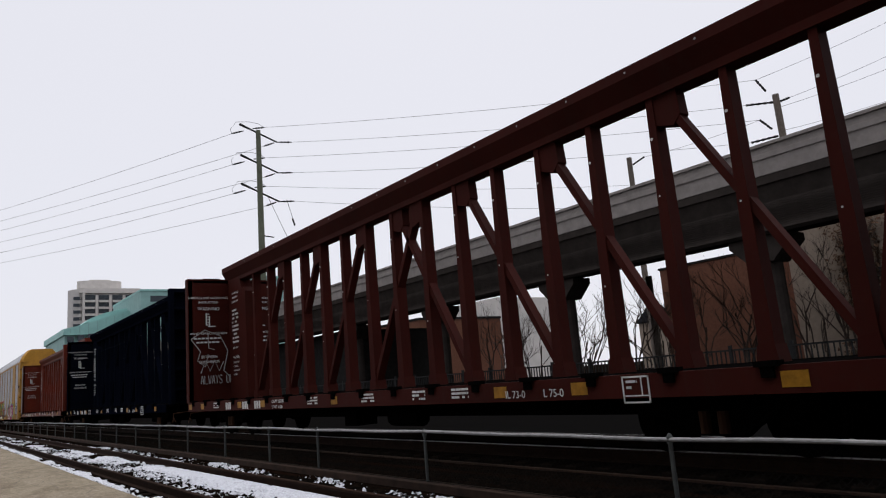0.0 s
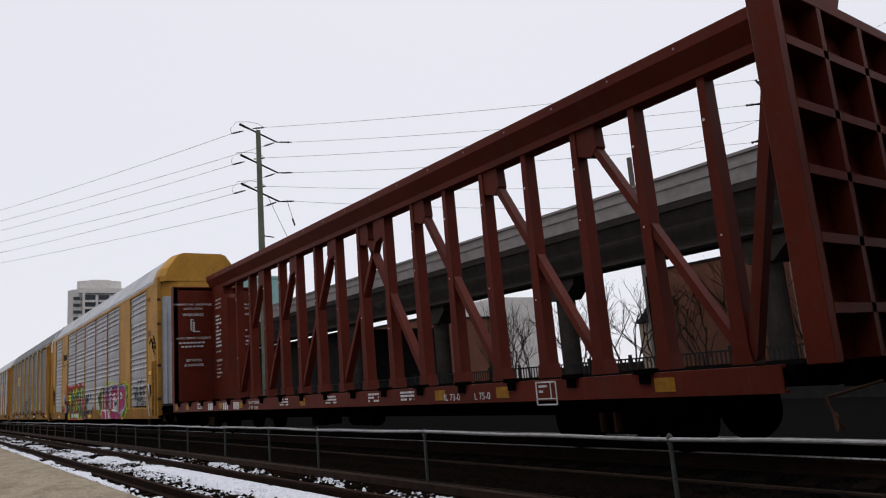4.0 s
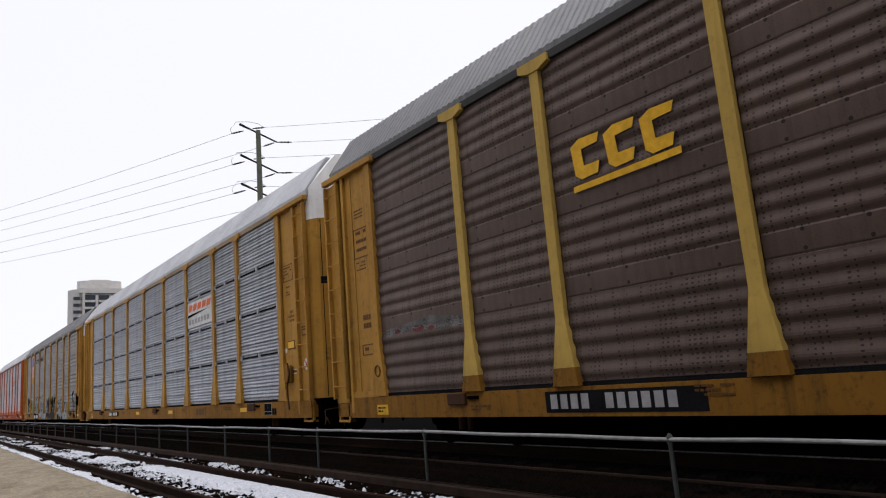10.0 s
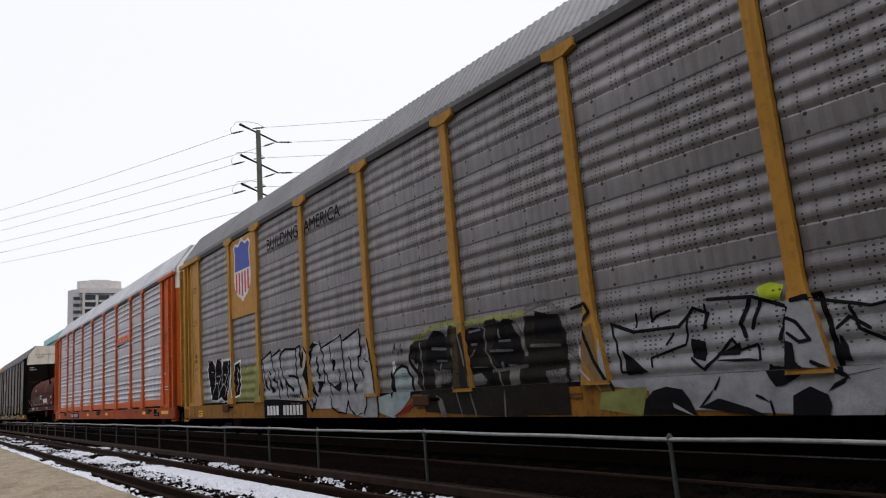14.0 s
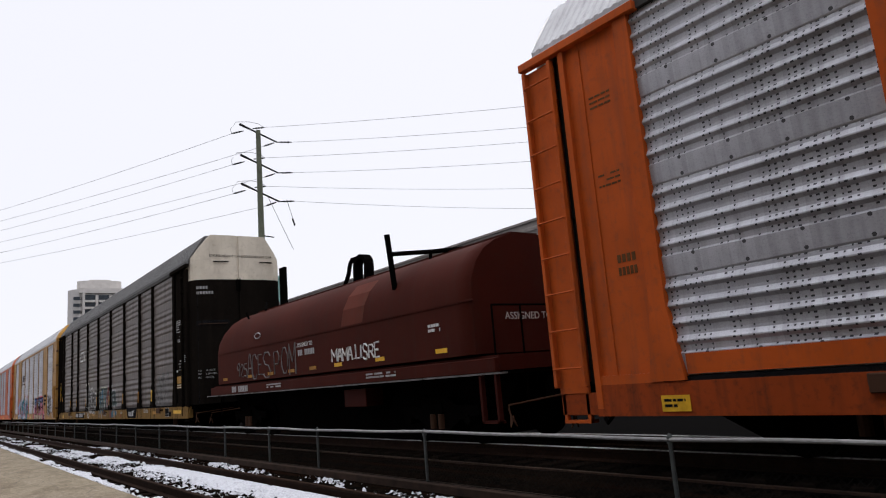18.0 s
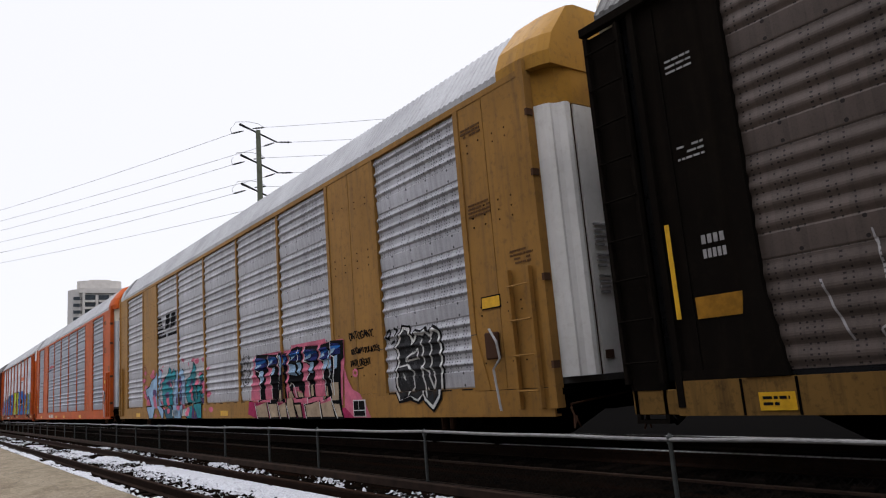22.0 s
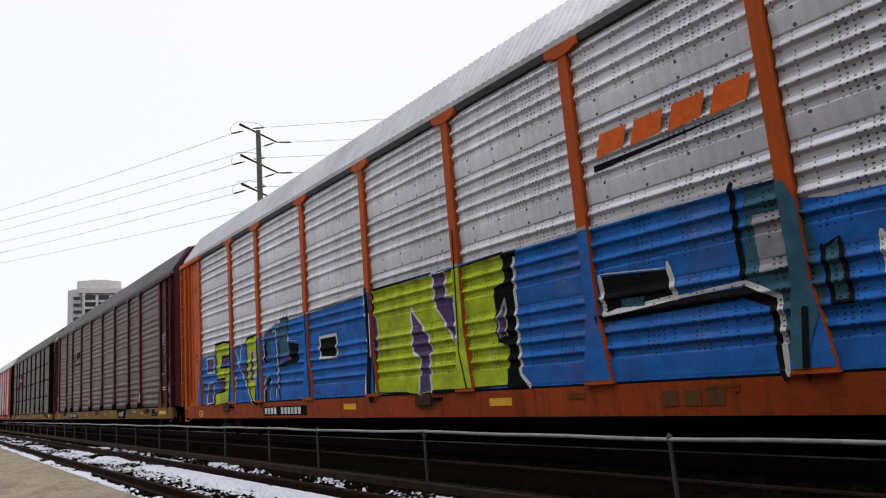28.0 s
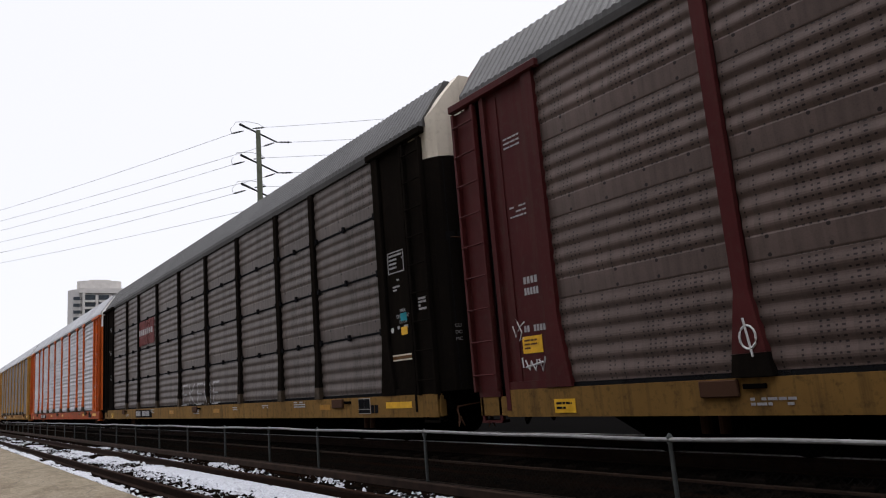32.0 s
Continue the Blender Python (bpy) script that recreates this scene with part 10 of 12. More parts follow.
# dark cars: pale marks and ghosts of old graffiti
sp = Spray(j_car, kind="round")
for path in ([(19.2, 4.0), (19.75, 4.0), (19.9, 3.85), (19.9, 3.7), (19.75, 3.56), (19.2, 3.56)], [(19.05, 3.54), (19.05, 4.02), (18.6, 3.54), (18.6, 4.02)]):
    sp.stroke(path, 0.10, "mark_white", 1)
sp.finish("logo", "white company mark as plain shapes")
sp = Spray(j_car, kind="round")
sp.fill([(17.00, 0.93), (15.39, 0.92), (15.50, 0.74), (17.02, 0.82)], "mark_ghost", 0)
sp.fill([(17.66, 2.23), (17.14, 1.88), (16.39, 1.83), (15.33, 1.66), (15.44, 0.99), (17.44, 1.01), (17.64, 1.58)], "g_haze", 0)
sp.fill([(17.73, 2.32), (17.56, 2.36), (17.68, 2.11)], "mark_white", 2)
sp.fill([(16.86, 1.96), (16.75, 2.06), (16.44, 2.07), (16.41, 2.01), (16.71, 1.97)], "mark_white", 2)
sp.fill([(16.29, 1.93), (16.05, 1.91), (16.09, 1.79), (16.29, 1.83)], "mark_white", 2)
sp.fill([(16.13, 1.36), (16.03, 1.30), (16.00, 1.13), (16.12, 1.06), (16.17, 1.17)], "mark_grey", 2)
sp.stroke([(17.72, 2.11), (17.52, 2.37), (17.14, 1.92)], 0.045, "mark_white", 2)
sp.stroke([(17.73, 2.00), (17.64, 1.58), (17.49, 1.10), (17.34, 0.98)], 0.07, "mark_white", 2)
sp.stroke([(17.09, 1.53), (17.07, 1.30), (17.04, 1.00), (17.02, 0.64), (17.16, 0.57), (17.31, 0.60), (17.50, 0.99)], 0.055, "mark_white", 2)
sp.stroke([(16.66, 1.97), (16.75, 1.72), (16.69, 1.42), (16.64, 1.13)], 0.06, "mark_white", 2)
sp.stroke([(16.87, 1.93), (16.85, 1.51)], 0.03, "mark_white", 2)
sp.stroke([(17.14, 1.91), (16.87, 1.90)], 0.03, "mark_white", 2)
sp.stroke([(16.35, 1.93), (16.39, 1.79)], 0.05, "mark_white", 2)
sp.stroke([(16.07, 1.92), (15.76, 1.79), (15.29, 1.69), (15.35, 1.38), (15.66, 1.37), (15.63, 1.47)], 0.03, "mark_white", 2)
sp.stroke([(16.31, 1.60), (16.02, 1.54), (15.87, 1.35), (15.83, 1.08), (15.80, 0.88)], 0.03, "mark_white", 2)
sp.stroke([(15.64, 1.24), (15.49, 1.19), (15.41, 1.06), (15.42, 0.87), (15.54, 0.74)], 0.03, "mark_white", 2)
sp.stroke([(17.00, 0.92), (16.76, 0.83), (16.57, 0.81), (16.41, 0.91), (16.16, 0.79), (15.90, 0.81), (15.80, 0.88), (15.66, 0.76), (15.50, 0.74)], 0.045, "mark_white", 2)
sp.stroke([(15.62, 1.13), (15.51, 1.03), (15.64, 1.00)], 0.03, "mark_white", 2)
sp.stroke([(17.37, 1.87), (17.28, 1.71)], 0.04, "mark_white", 2)
sp.stroke([(16.40, 1.76), (16.38, 1.40), (16.42, 1.01)], 0.03, "mark_grey", 1)
sp.fill([(14.72, 1.78), (14.38, 1.81), (14.22, 1.97), (13.69, 1.94), (13.44, 1.97), (12.91, 1.92), (13.09, 0.95), (14.55, 0.98), (14.71, 1.44)], "g_dteal", 0)
sp.fill([(14.12, 1.84), (13.78, 1.93), (13.80, 1.46), (14.03, 1.31), (14.13, 1.58)], "g_dusk", 1)
sp.fill([(13.36, 1.56), (13.11, 1.58), (13.10, 1.32), (13.35, 1.30)], "g_dusk", 1)
sp.fill([(14.43, 1.53), (14.26, 1.57), (14.23, 1.22), (14.45, 1.18)], "g_dusk", 1)
sp.fill([(14.33, 0.91), (14.03, 0.92), (13.97, 0.76), (14.29, 0.74)], "g_dusk", 1)
sp.fill([(13.77, 0.94), (13.41, 0.93), (13.38, 0.79), (13.72, 0.75)], "g_dusk", 1)
sp.fill([(13.09, 1.53), (12.98, 1.54), (13.05, 1.17), (13.10, 1.32)], "g_dred", 1)
sp.fill([(13.56, 1.43), (13.43, 1.52), (13.42, 1.20), (13.53, 1.16)], "g_olive", 1)
sp.stroke([(14.72, 1.78), (14.41, 1.82)], 0.05, "g_pale", 2)
sp.stroke([(14.22, 1.97), (13.69, 1.95), (13.55, 1.96), (13.39, 1.97), (13.09, 1.96), (12.91, 1.95)], 0.05, "g_pale", 2)
sp.stroke([(14.87, 1.96), (14.87, 1.71), (14.83, 1.33)], 0.025, "g_pale", 2)
sp.stroke([(14.69, 1.62), (14.64, 1.25), (14.58, 1.01)], 0.06, "mark_grey", 2)
sp.stroke([(14.19, 1.96), (14.16, 1.58), (14.09, 1.32)], 0.06, "mark_grey", 2)
sp.stroke([(13.68, 1.94), (13.68, 1.55), (13.56, 1.16), (13.48, 0.95)], 0.055, "mark_grey", 2)
sp.stroke([(13.41, 1.57), (13.39, 1.30), (13.41, 1.04)], 0.07, "mark_grey", 2)
sp.stroke([(13.10, 1.50), (13.08, 1.32), (13.05, 1.17)], 0.06, "mark_grey", 2)
sp.stroke([(14.05, 1.03), (13.93, 1.05)], 0.08, "mark_grey", 2)
sp.stroke([(14.51, 0.92), (14.38, 0.57)], 0.07, "mark_grey", 2)
sp.stroke([(14.03, 0.95), (13.89, 0.59)], 0.035, "mark_grey", 2)
sp.stroke([(13.94, 0.94), (13.81, 0.56)], 0.07, "mark_grey", 2)
sp.stroke([(13.45, 0.94), (13.30, 0.68)], 0.03, "mark_grey", 2)
sp.fill([(12.73, 1.85), (12.54, 2.02), (12.33, 2.03), (12.30, 1.73), (12.41, 1.14), (12.97, 1.02), (13.10, 1.26), (13.01, 1.49)], "g_dred", 1)
sp.fill([(11.92, 1.43), (11.83, 1.43), (11.79, 1.11), (11.93, 1.12)], "g_dred", 1)
sp.fill([(13.29, 1.55), (13.05, 1.57), (13.04, 1.26), (13.28, 1.23)], "g_dusk", 1)
sp.fill([(12.02, 1.77), (11.12, 1.73), (10.94, 1.38), (10.80, 1.05), (11.94, 1.05)], "g_dteal", 0)
sp.fill([(11.71, 0.90), (11.28, 0.91), (11.25, 0.59), (11.68, 0.57)], "g_dusk", 1)
sp.fill([(11.04, 0.90), (10.70, 0.89), (10.62, 0.67), (10.96, 0.65)], "g_dusk", 1)
sp.fill([(12.13, 0.91), (11.77, 0.91), (11.73, 0.59), (12.08, 0.57)], "g_dred", 0)
sp.stroke([(11.89, 1.97), (11.70, 1.98), (11.66, 1.73)], 0.05, "mark_grey", 2)
sp.stroke([(11.65, 1.80), (11.52, 1.37), (11.45, 1.29)], 0.06, "mark_grey", 2)
sp.stroke([(11.12, 1.77), (10.94, 1.38), (10.76, 1.05)], 0.05, "mark_grey", 2)
sp.stroke([(11.73, 1.77), (11.12, 1.77)], 0.045, "mark_grey", 2)
sp.stroke([(13.40, 1.60), (13.37, 1.04)], 0.05, "mark_grey", 2)
sp.stroke([(13.06, 1.49), (12.97, 1.02)], 0.05, "mark_grey", 2)
sp.stroke([(12.42, 1.43), (12.68, 1.42), (12.76, 1.28), (12.69, 1.05)], 0.045, "mark_grey", 2)
sp.stroke([(11.15, 0.94), (11.02, 0.56)], 0.06, "mark_grey", 2)
sp.stroke([(11.32, 0.92), (11.21, 0.59)], 0.03, "mark_grey", 2)
sp.stroke([(10.66, 0.89), (10.49, 0.61)], 0.03, "mark_grey", 2)
sp.stroke([(13.54, 1.93), (12.83, 1.94), (12.38, 2.00)], 0.04, "mark_grey", 2)
sp.stroke([(12.02, 1.77), (12.01, 1.19)], 0.03, "mark_grey", 2)
sp.stroke([(11.92, 1.43), (11.80, 1.46), (11.74, 1.10)], 0.03, "mark_grey", 2)
sp.fill([(11.43, 1.09), (11.19, 1.09), (11.19, 0.98), (11.43, 0.98)], "mark_grey", 3)
sp.stroke([(10.19, 0.61), (10.18, 0.68), (10.12, 0.68), (10.14, 0.61)], 0.02, "g_crimson", 1)
sp.stroke([(10.10, 0.61), (10.09, 0.68), (10.04, 0.68), (10.05, 0.61)], 0.02, "g_crimson", 1)
sp.stroke([(10.02, 0.61), (10.01, 0.68), (9.96, 0.68), (9.97, 0.61)], 0.02, "g_crimson", 1)
sp.stroke([(9.89, 0.61), (9.88, 0.68), (9.83, 0.68), (9.84, 0.61)], 0.02, "g_crimson", 1)
sp.stroke([(9.81, 0.61), (9.80, 0.68), (9.75, 0.67), (9.76, 0.61)], 0.02, "g_crimson", 1)
sp.stroke([(9.73, 0.61), (9.72, 0.67), (9.67, 0.67), (9.69, 0.61)], 0.02, "g_crimson", 1)
sp.stroke([(24.64, 1.78), (24.56, 1.52), (24.43, 1.19)], 0.024, "mark_grey", 1)
sp.stroke([(24.09, 2.04), (24.11, 2.16), (23.87, 2.20), (23.66, 2.13), (23.56, 1.93), (23.62, 1.52), (23.41, 1.43), (23.28, 1.27), (23.33, 0.99)], 0.024, "mark_grey", 1)
sp.stroke([(23.40, 1.46), (23.15, 1.49), (22.98, 1.39), (22.90, 1.18), (22.93, 0.97)], 0.024, "mark_grey", 1)
sp.stroke([(24.08, 2.07), (24.06, 1.72), (24.06, 1.33), (24.18, 1.26), (24.09, 0.98)], 0.024, "mark_grey", 1)
sp.stroke([(23.79, 2.00), (23.84, 1.54), (23.92, 1.17)], 0.024, "mark_grey", 1)
sp.stroke([(20.07, 1.77), (20.06, 1.37)], 0.05, "mark_ghost", 0)
sp.stroke([(19.58, 1.81), (19.55, 1.32)], 0.05, "mark_ghost", 0)
sp.stroke([(18.99, 1.54), (19.00, 1.14)], 0.05, "mark_ghost", 0)
sp.stroke([(18.59, 1.63), (18.59, 1.11)], 0.05, "mark_ghost", 0)
sp.stroke([(18.38, 1.30), (18.38, 1.05)], 0.05, "mark_ghost", 0)
ghost = [(4.3, 1.0), (4.2, 1.6), (4.0, 1.95), (3.75, 2.0), (3.6, 1.85), (3.45, 2.05), (3.2, 2.1), (3.05, 1.9), (2.9, 2.15), (2.6, 2.1), (2.5, 1.7), (2.55, 1.0), (2.75, .98), (3.0, 1.0), (3.4, .97), (3.8, 1.0)]
sp.fill(ghost, "mark_ghost", 0)
outline(sp, ghost, 0.055, "g_silver", 2)
for path in ([(3.6, 1.85), (3.68, 1.5), (3.5, 1.0)], [(3.05, 1.9), (3.1, 1.5), (2.95, 1.0)], [(4.0, 1.5), (3.85, 1.7), (3.8, 1.3)], [(3.3, 1.4), (3.2, 1.7), (3.15, 1.3)], [(2.75, 1.3), (2.7, 1.75)]):
    sp.stroke(path, 0.05, "g_silver", 2)
sp.finish("graffiti", "faded ghost of old graffiti")
for y in POSTS:
    for dy in (-0.29, 0.30):
        piece("sill_seam", 0, lambda: boxes((-1.556, -1.552, -0.014, 0.014, 0.515, 0.885)), "steel", j_car, (0, y + dy, 0))
for y in POSTS[1:-1]:
    piece("post_reflector", 0, lambda: boxes((-1.603, -1.576, -0.05, 0.05, 1.14, 1.55)), "mark_yellow" if y == 4.6 else "mark_amber", j_car, (0, y, 0))
sp = Spray(n_car, kind="round")
for k in range(5):
    sp.stroke([(20.3, 3.55 + k * 0.12), (19.5 + 0.08 * k, 3.55 + k * 0.12)], 0.05, "mark_black", 0)
sp.fill([(19.3, 3.7), (18.8, 3.75), (18.65, 4.1), (19.2, 4.1)], "mark_black", 0)
sp.fill([(18.7, 3.75), (18.2, 3.8), (18.05, 4.15), (18.55, 4.15)], "mark_black", 0)
sp.stroke([(20.0, 3.42), (18.0, 3.5)], 0.09, "mark_black", 0)
sp.finish("logo", "black company mark as plain shapes")
def on_post(y, z):
    return (-1.576 - 0.035 * flare(z), y, z)


for y_ in (14.9, 4.6, 22.5):
    part("chalk_mark", tube(bmesh.new(), [on_post(y_ + 0.09 * math.cos(k * 0.42), 1.30 + 0.12 * math.sin(k * 0.42)) for k in range(16)], 0.013, 4), "mark_white", n_car, "white chalk ring")
    part("chalk_mark", tube(bmesh.new(), [on_post(y_ + 0.03 - 0.015 * k, 1.50 - 0.10 * k) for k in range(5)], 0.013, 4), "mark_white", n_car, "white chalk line")
# number, yellow placard and scribbles on the trailing pocket
number_bars(25.92, 1.68, "mark_grey", n_car, 0.09, 0.062, (2, 5), -1.506)
bars([(25.98, 25.58, 1.38, 1.62)], "mark_yellow", n_car, "placard", -1.508, "yellow warning placard")
fine_print(25.94, 1.55, 0.3, 3, "mark_brown", n_car, -1.512, 0.025, 0.055)
for k, path in enumerate(([(25.9, 1.12), (25.82, 0.98), (25.78, 1.1), (25.7, 0.97), (25.66, 1.12)], [(25.9, 1.02), (25.52, 1.08)], [(25.62, 1.12), (25.56, 0.96), (25.5, 1.14), (25.46, 0.97)],
                          [(26.02, 1.72), (25.92, 1.52), (25.98, 1.4), (25.88, 1.44)], [(26.1, 1.62), (26.05, 1.46), (25.95, 1.6), (25.85, 1.66)], [(25.96, 1.16), (25.95, 1.02)])):
    part("scrawl", tube(bmesh.new(), [(-1.506, y + 0.06, z + 0.17) for y, z in path], 0.015 if k < 3 else 0.011, 4), "mark_white", n_car, "white marker scribble")
bars([(20.75, 18.15, 3.3, 4.25)], "g_dred", o_car, "logo_panel", -1.525, "faded red logo panel")
number_bars(20.4, 3.7, "mark_grey", o_car, 0.22, 0.3, (7,), -1.53)
sp = Spray(o_car, kind="round", wide=0.03)
for ch, y in zip("EKENE", (14.6, 13.9, 13.1, 12.4, 11.6)):
    sp.letter(ch, y, .95, .5, .6, 0.06, "mark_grey", 1)
sp.finish()
for z_ in (1.95, 2.2):
    bars([(1.25, 1.05, z_, z_ + 0.14)], "mark_yellow" if z_ < 2 else "g_teal", o_car, "sticker", -1.512)

# yellow strips and plates on the pockets of the dark car
for a, b, z0_, z1_, x_ in ((0.90, 0.84, 1.57, 2.62, -1.564), (1.56, 0.96, 1.65, 1.88, -1.512), (26.25, 26.19, 1.57, 2.66, -1.564), (26.02, 25.42, 1.55, 1.79, -1.507)):
    bars([(a, b, z0_, z1_)], "mark_amber" if b < 1 and a > 1.5 or a == 26.02 else "mark_yellow", j_car, "placard", x_, "grimy yellow plate")
# placard, crossed-out round sign and hand brake on the blue-grey car
bars([(1.46, 1.08, 2.08, 2.27)], "mark_brown", f_car, "placard_border", -1.504)
bars([(1.44, 1.10, 2.10, 2.25)], "mark_yellow", f_car, "placard", -1.508, "yellow warning placard")
part("sign", disc(bmesh.new(), (-1.537, 0.42, 1.68), 0.13, 0.006, 20), "mark_white", f_car, "round white sign with a red cross")
for s_ in (-1, 1):
    part("sign_bar", prism(bmesh.new(), [(0.42 - 0.10, 1.68 - 0.09 * s_), (0.42 - 0.08, 1.68 - 0.11 * s_), (0.42 + 0.10, 1.68 + 0.09 * s_), (0.42 + 0.08, 1.68 + 0.11 * s_)], "x", -1.544, -1.541), "mark_red", f_car)
part("hand_brake", chamfer(boxes((-1.60, -1.50, 1.2, 1.5, 1.3, 1.7)), 0.03), "sill_yellow", f_car, "grimy hand brake housing")
part("brake_chain", tube(bmesh.new(), [(-1.61, 1.3, 1.75), (-1.62, 1.2, 1.5), (-1.62, 1.35, 1.2), (-1.6, 1.3, 0.7)], 0.02, 6), "rust", f_car)

# chalk signs on the leading end of the taupe car
for path in ([(0.5, 1.75), (0.42, 1.38)], [(0.53 + 0.13 * math.cos(k * 0.45) - 0.06, 1.53 + 0.16 * math.sin(k * 0.45)) for k in range(15)],
             [(0.43 + 0.15 * math.cos(k * 0.45), 1.13 + 0.07 * math.sin(k * 0.45)) for k in range(15)], [(0.45, 1.2), (0.40, 0.95)],
             [(0.86, 1.52), (0.9, 1.44), (0.87, 1.36), (0.91, 1.28), (0.87, 1.2), (0.92, 1.12), (0.86, 1.05)]):
    part("chalk_mark", tube(bmesh.new(), [(-1.566, y, z) for y, z in path], 0.011, 4), "mark_grey", n_car, "white chalk sign")
# pink and grey band, framed card and round sticker on the brown car
sp = Spray(e_car, kind="round")
sp.fill([(25.0, 1.95), (24.2, 2.0), (22.62, 1.93), (22.6, 2.12), (23.6, 2.2), (25.05, 2.12)], "mark_ghost", 0)
dots(sp, 22.7, 25.0, 1.95, 2.12, 6, 0.08, ("g_dred", "mark_ghost"), 1, 41)
sp.finish("graffiti", "faded pink and grey painted band")
for y0_, y1_, z0_, z1_ in ((26.05, 25.44, 3.6, 4.2), (25.93, 25.40, 1.68, 1.89)):
    bars([(y0_, y1_, z0_, z0_ + 0.02), (y0_, y1_, z1_ - 0.02, z1_), (y0_, y0_ - 0.02, z0_, z1_), (y1_ + 0.02, y1_, z0_, z1_)], "mark_brown", e_car, "card_frame", -1.506)
    fine_print(y0_ - 0.1, z1_ - 0.12, y0_ - y1_ - 0.2, 3 if z0_ > 3 else 1, "mark_brown", e_car, -1.506, 0.06, 0.17)
part("sticker", tube(bmesh.new(), [(-1.58, 25.3 + 0.09 * math.cos(k * 0.4), 1.36 + 0.1 * math.sin(k * 0.4)) for k in range(17)], 0.012, 4), "mark_brown", e_car)
# grey car: bearded head in black and white, sticker, hanging brake hose bundle
sp = Spray(g_car, kind="round")
sp.fill([(3.42, 1.88), (3.35, 2.04), (3.18, 2.09), (2.97, 2.04), (2.87, 1.92), (2.86, 1.73), (2.94, 1.53), (3.06, 1.49), (3.21, 1.45), (3.36, 1.55), (3.42, 1.71)], "mark_black", 3)
sp.fill([(3.21, 1.73), (3.14, 1.86), (2.94, 1.91), (2.90, 1.74), (2.96, 1.59), (3.06, 1.52), (3.18, 1.59)], "mark_white", 4)
sp.fill([(3.27, 1.58), (3.15, 1.62), (3.05, 1.59), (2.95, 1.59), (3.05, 1.49), (3.20, 1.47)], "mark_black", 5)
sp.stroke([(3.17, 1.72), (3.08, 1.74)], 0.04, "mark_black", 5)
sp.stroke([(3.02, 1.74), (2.95, 1.75)], 0.035, "mark_black", 5)
sp.stroke([(3.04, 1.73), (3.03, 1.65), (3.08, 1.63)], 0.02, "mark_black", 5)
sp.fill([(3.39, 1.39), (3.28, 1.33), (3.30, 1.02), (3.51, 1.03)], "mark_ghost", 1)
sp.fill([(3.22, 1.40), (3.02, 1.43), (2.78, 1.45), (2.78, 1.19), (2.89, 0.99), (3.25, 1.02)], "mark_ghost", 1)
sp.fill([(3.24, 1.24), (3.10, 1.28), (3.11, 1.04), (3.22, 1.03)], "mark_grey", 1.5)
sp.fill([(2.72, 1.34), (2.64, 1.40), (2.55, 1.37), (2.52, 1.27), (2.58, 1.18), (2.68, 1.16), (2.75, 1.24)], "mark_ghost", 1)
sp.stroke([(3.35, 1.44), (3.49, 1.15), (3.48, 1.03)], 0.03, "mark_black", 3)
sp.stroke([(3.25, 1.35), (3.27, 1.18), (3.23, 1.02)], 0.03, "mark_black", 3)
sp.stroke([(3.10, 1.44), (3.08, 1.22), (3.09, 1.03)], 0.03, "mark_black", 3)
sp.stroke([(3.05, 1.24), (2.94, 1.29), (2.94, 1.15), (2.89, 0.99)], 0.03, "mark_black", 3)
sp.stroke([(2.93, 1.47), (2.78, 1.48), (2.68, 1.57)], 0.03, "mark_black", 3)
sp.stroke([(2.75, 1.46), (2.78, 1.19), (2.79, 0.99)], 0.03, "mark_black", 3)
sp.stroke([(2.72, 1.34), (2.64, 1.40), (2.55, 1.37), (2.52, 1.27), (2.58, 1.18), (2.68, 1.16), (2.75, 1.24)], 0.03, "mark_black", 3)
sp.stroke([(3.39, 1.03), (3.09, 1.02), (2.94, 0.99)], 0.03, "mark_black", 3)
for ch, y_ in zip("TAG", (2.45, 2.25, 2.05)):
    sp.letter(ch, y_, 0.58, 0.15, 0.2, 0.03, "mark_black", 3)
sp.finish("graffiti", "black and white painted figure")
bars([(1.42, 1.18, 2.84, 3.0)], "mark_white", g_car, "sticker", -1.504)
bars([(1.35, 1.2, 2.68, 2.76)], "mark_black", g_car, "sticker", -1.504)
bars([(1.92, 1.62, 1.31, 1.5)], "mark_white", g_car, "sticker", -1.574, "white sticker with black scrawl")
bars([(1.89 - k * 0.055, 1.855 - k * 0.055, 1.34, 1.47) for k in range(5)], "mark_black", g_car, "scrawl", -1.577)
part("hand_brake", chamfer(boxes((-1.60, -1.50, 1.28, 1.52, 1.25, 1.75)), 0.03), "steel", g_car, "black hand brake housing")
part("brake_chain", tube(bmesh.new(), [(-1.61, 1.4, 1.75), (-1.62, 1.45, 1.9), (-1.62, 1.38, 1.5), (-1.61, 1.42, 1.0), (-1.6, 1.35, 0.6)], 0.022, 6), "steel", g_car)

# scrawl on the end of the first bulkhead
yb = 21.65 - 0.335
for path in ([(-1.45, 3.0), (-1.0, 3.3), (-0.5, 3.1), (-0.25, 2.6), (-0.4, 1.95), (-0.2, 1.75)], [(-1.45, 3.0), (-1.15, 2.6), (-1.25, 2.3), (-1.0, 2.1), (-0.9, 2.5)],
             [(-1.15, 1.9), (-1.0, 2.3), (-0.85, 1.95), (-0.7, 2.3), (-0.55, 1.95), (-0.4, 2.25)], [(-0.9, 3.2), (-0.88, 2.7), (-0.7, 2.65)]):
    part("scrawl", tube(bmesh.new(), [(x, yb, z) for x, z in path], 0.016, 4), "mark_grey", a_car, "chalked scrawl")
x = -1.15
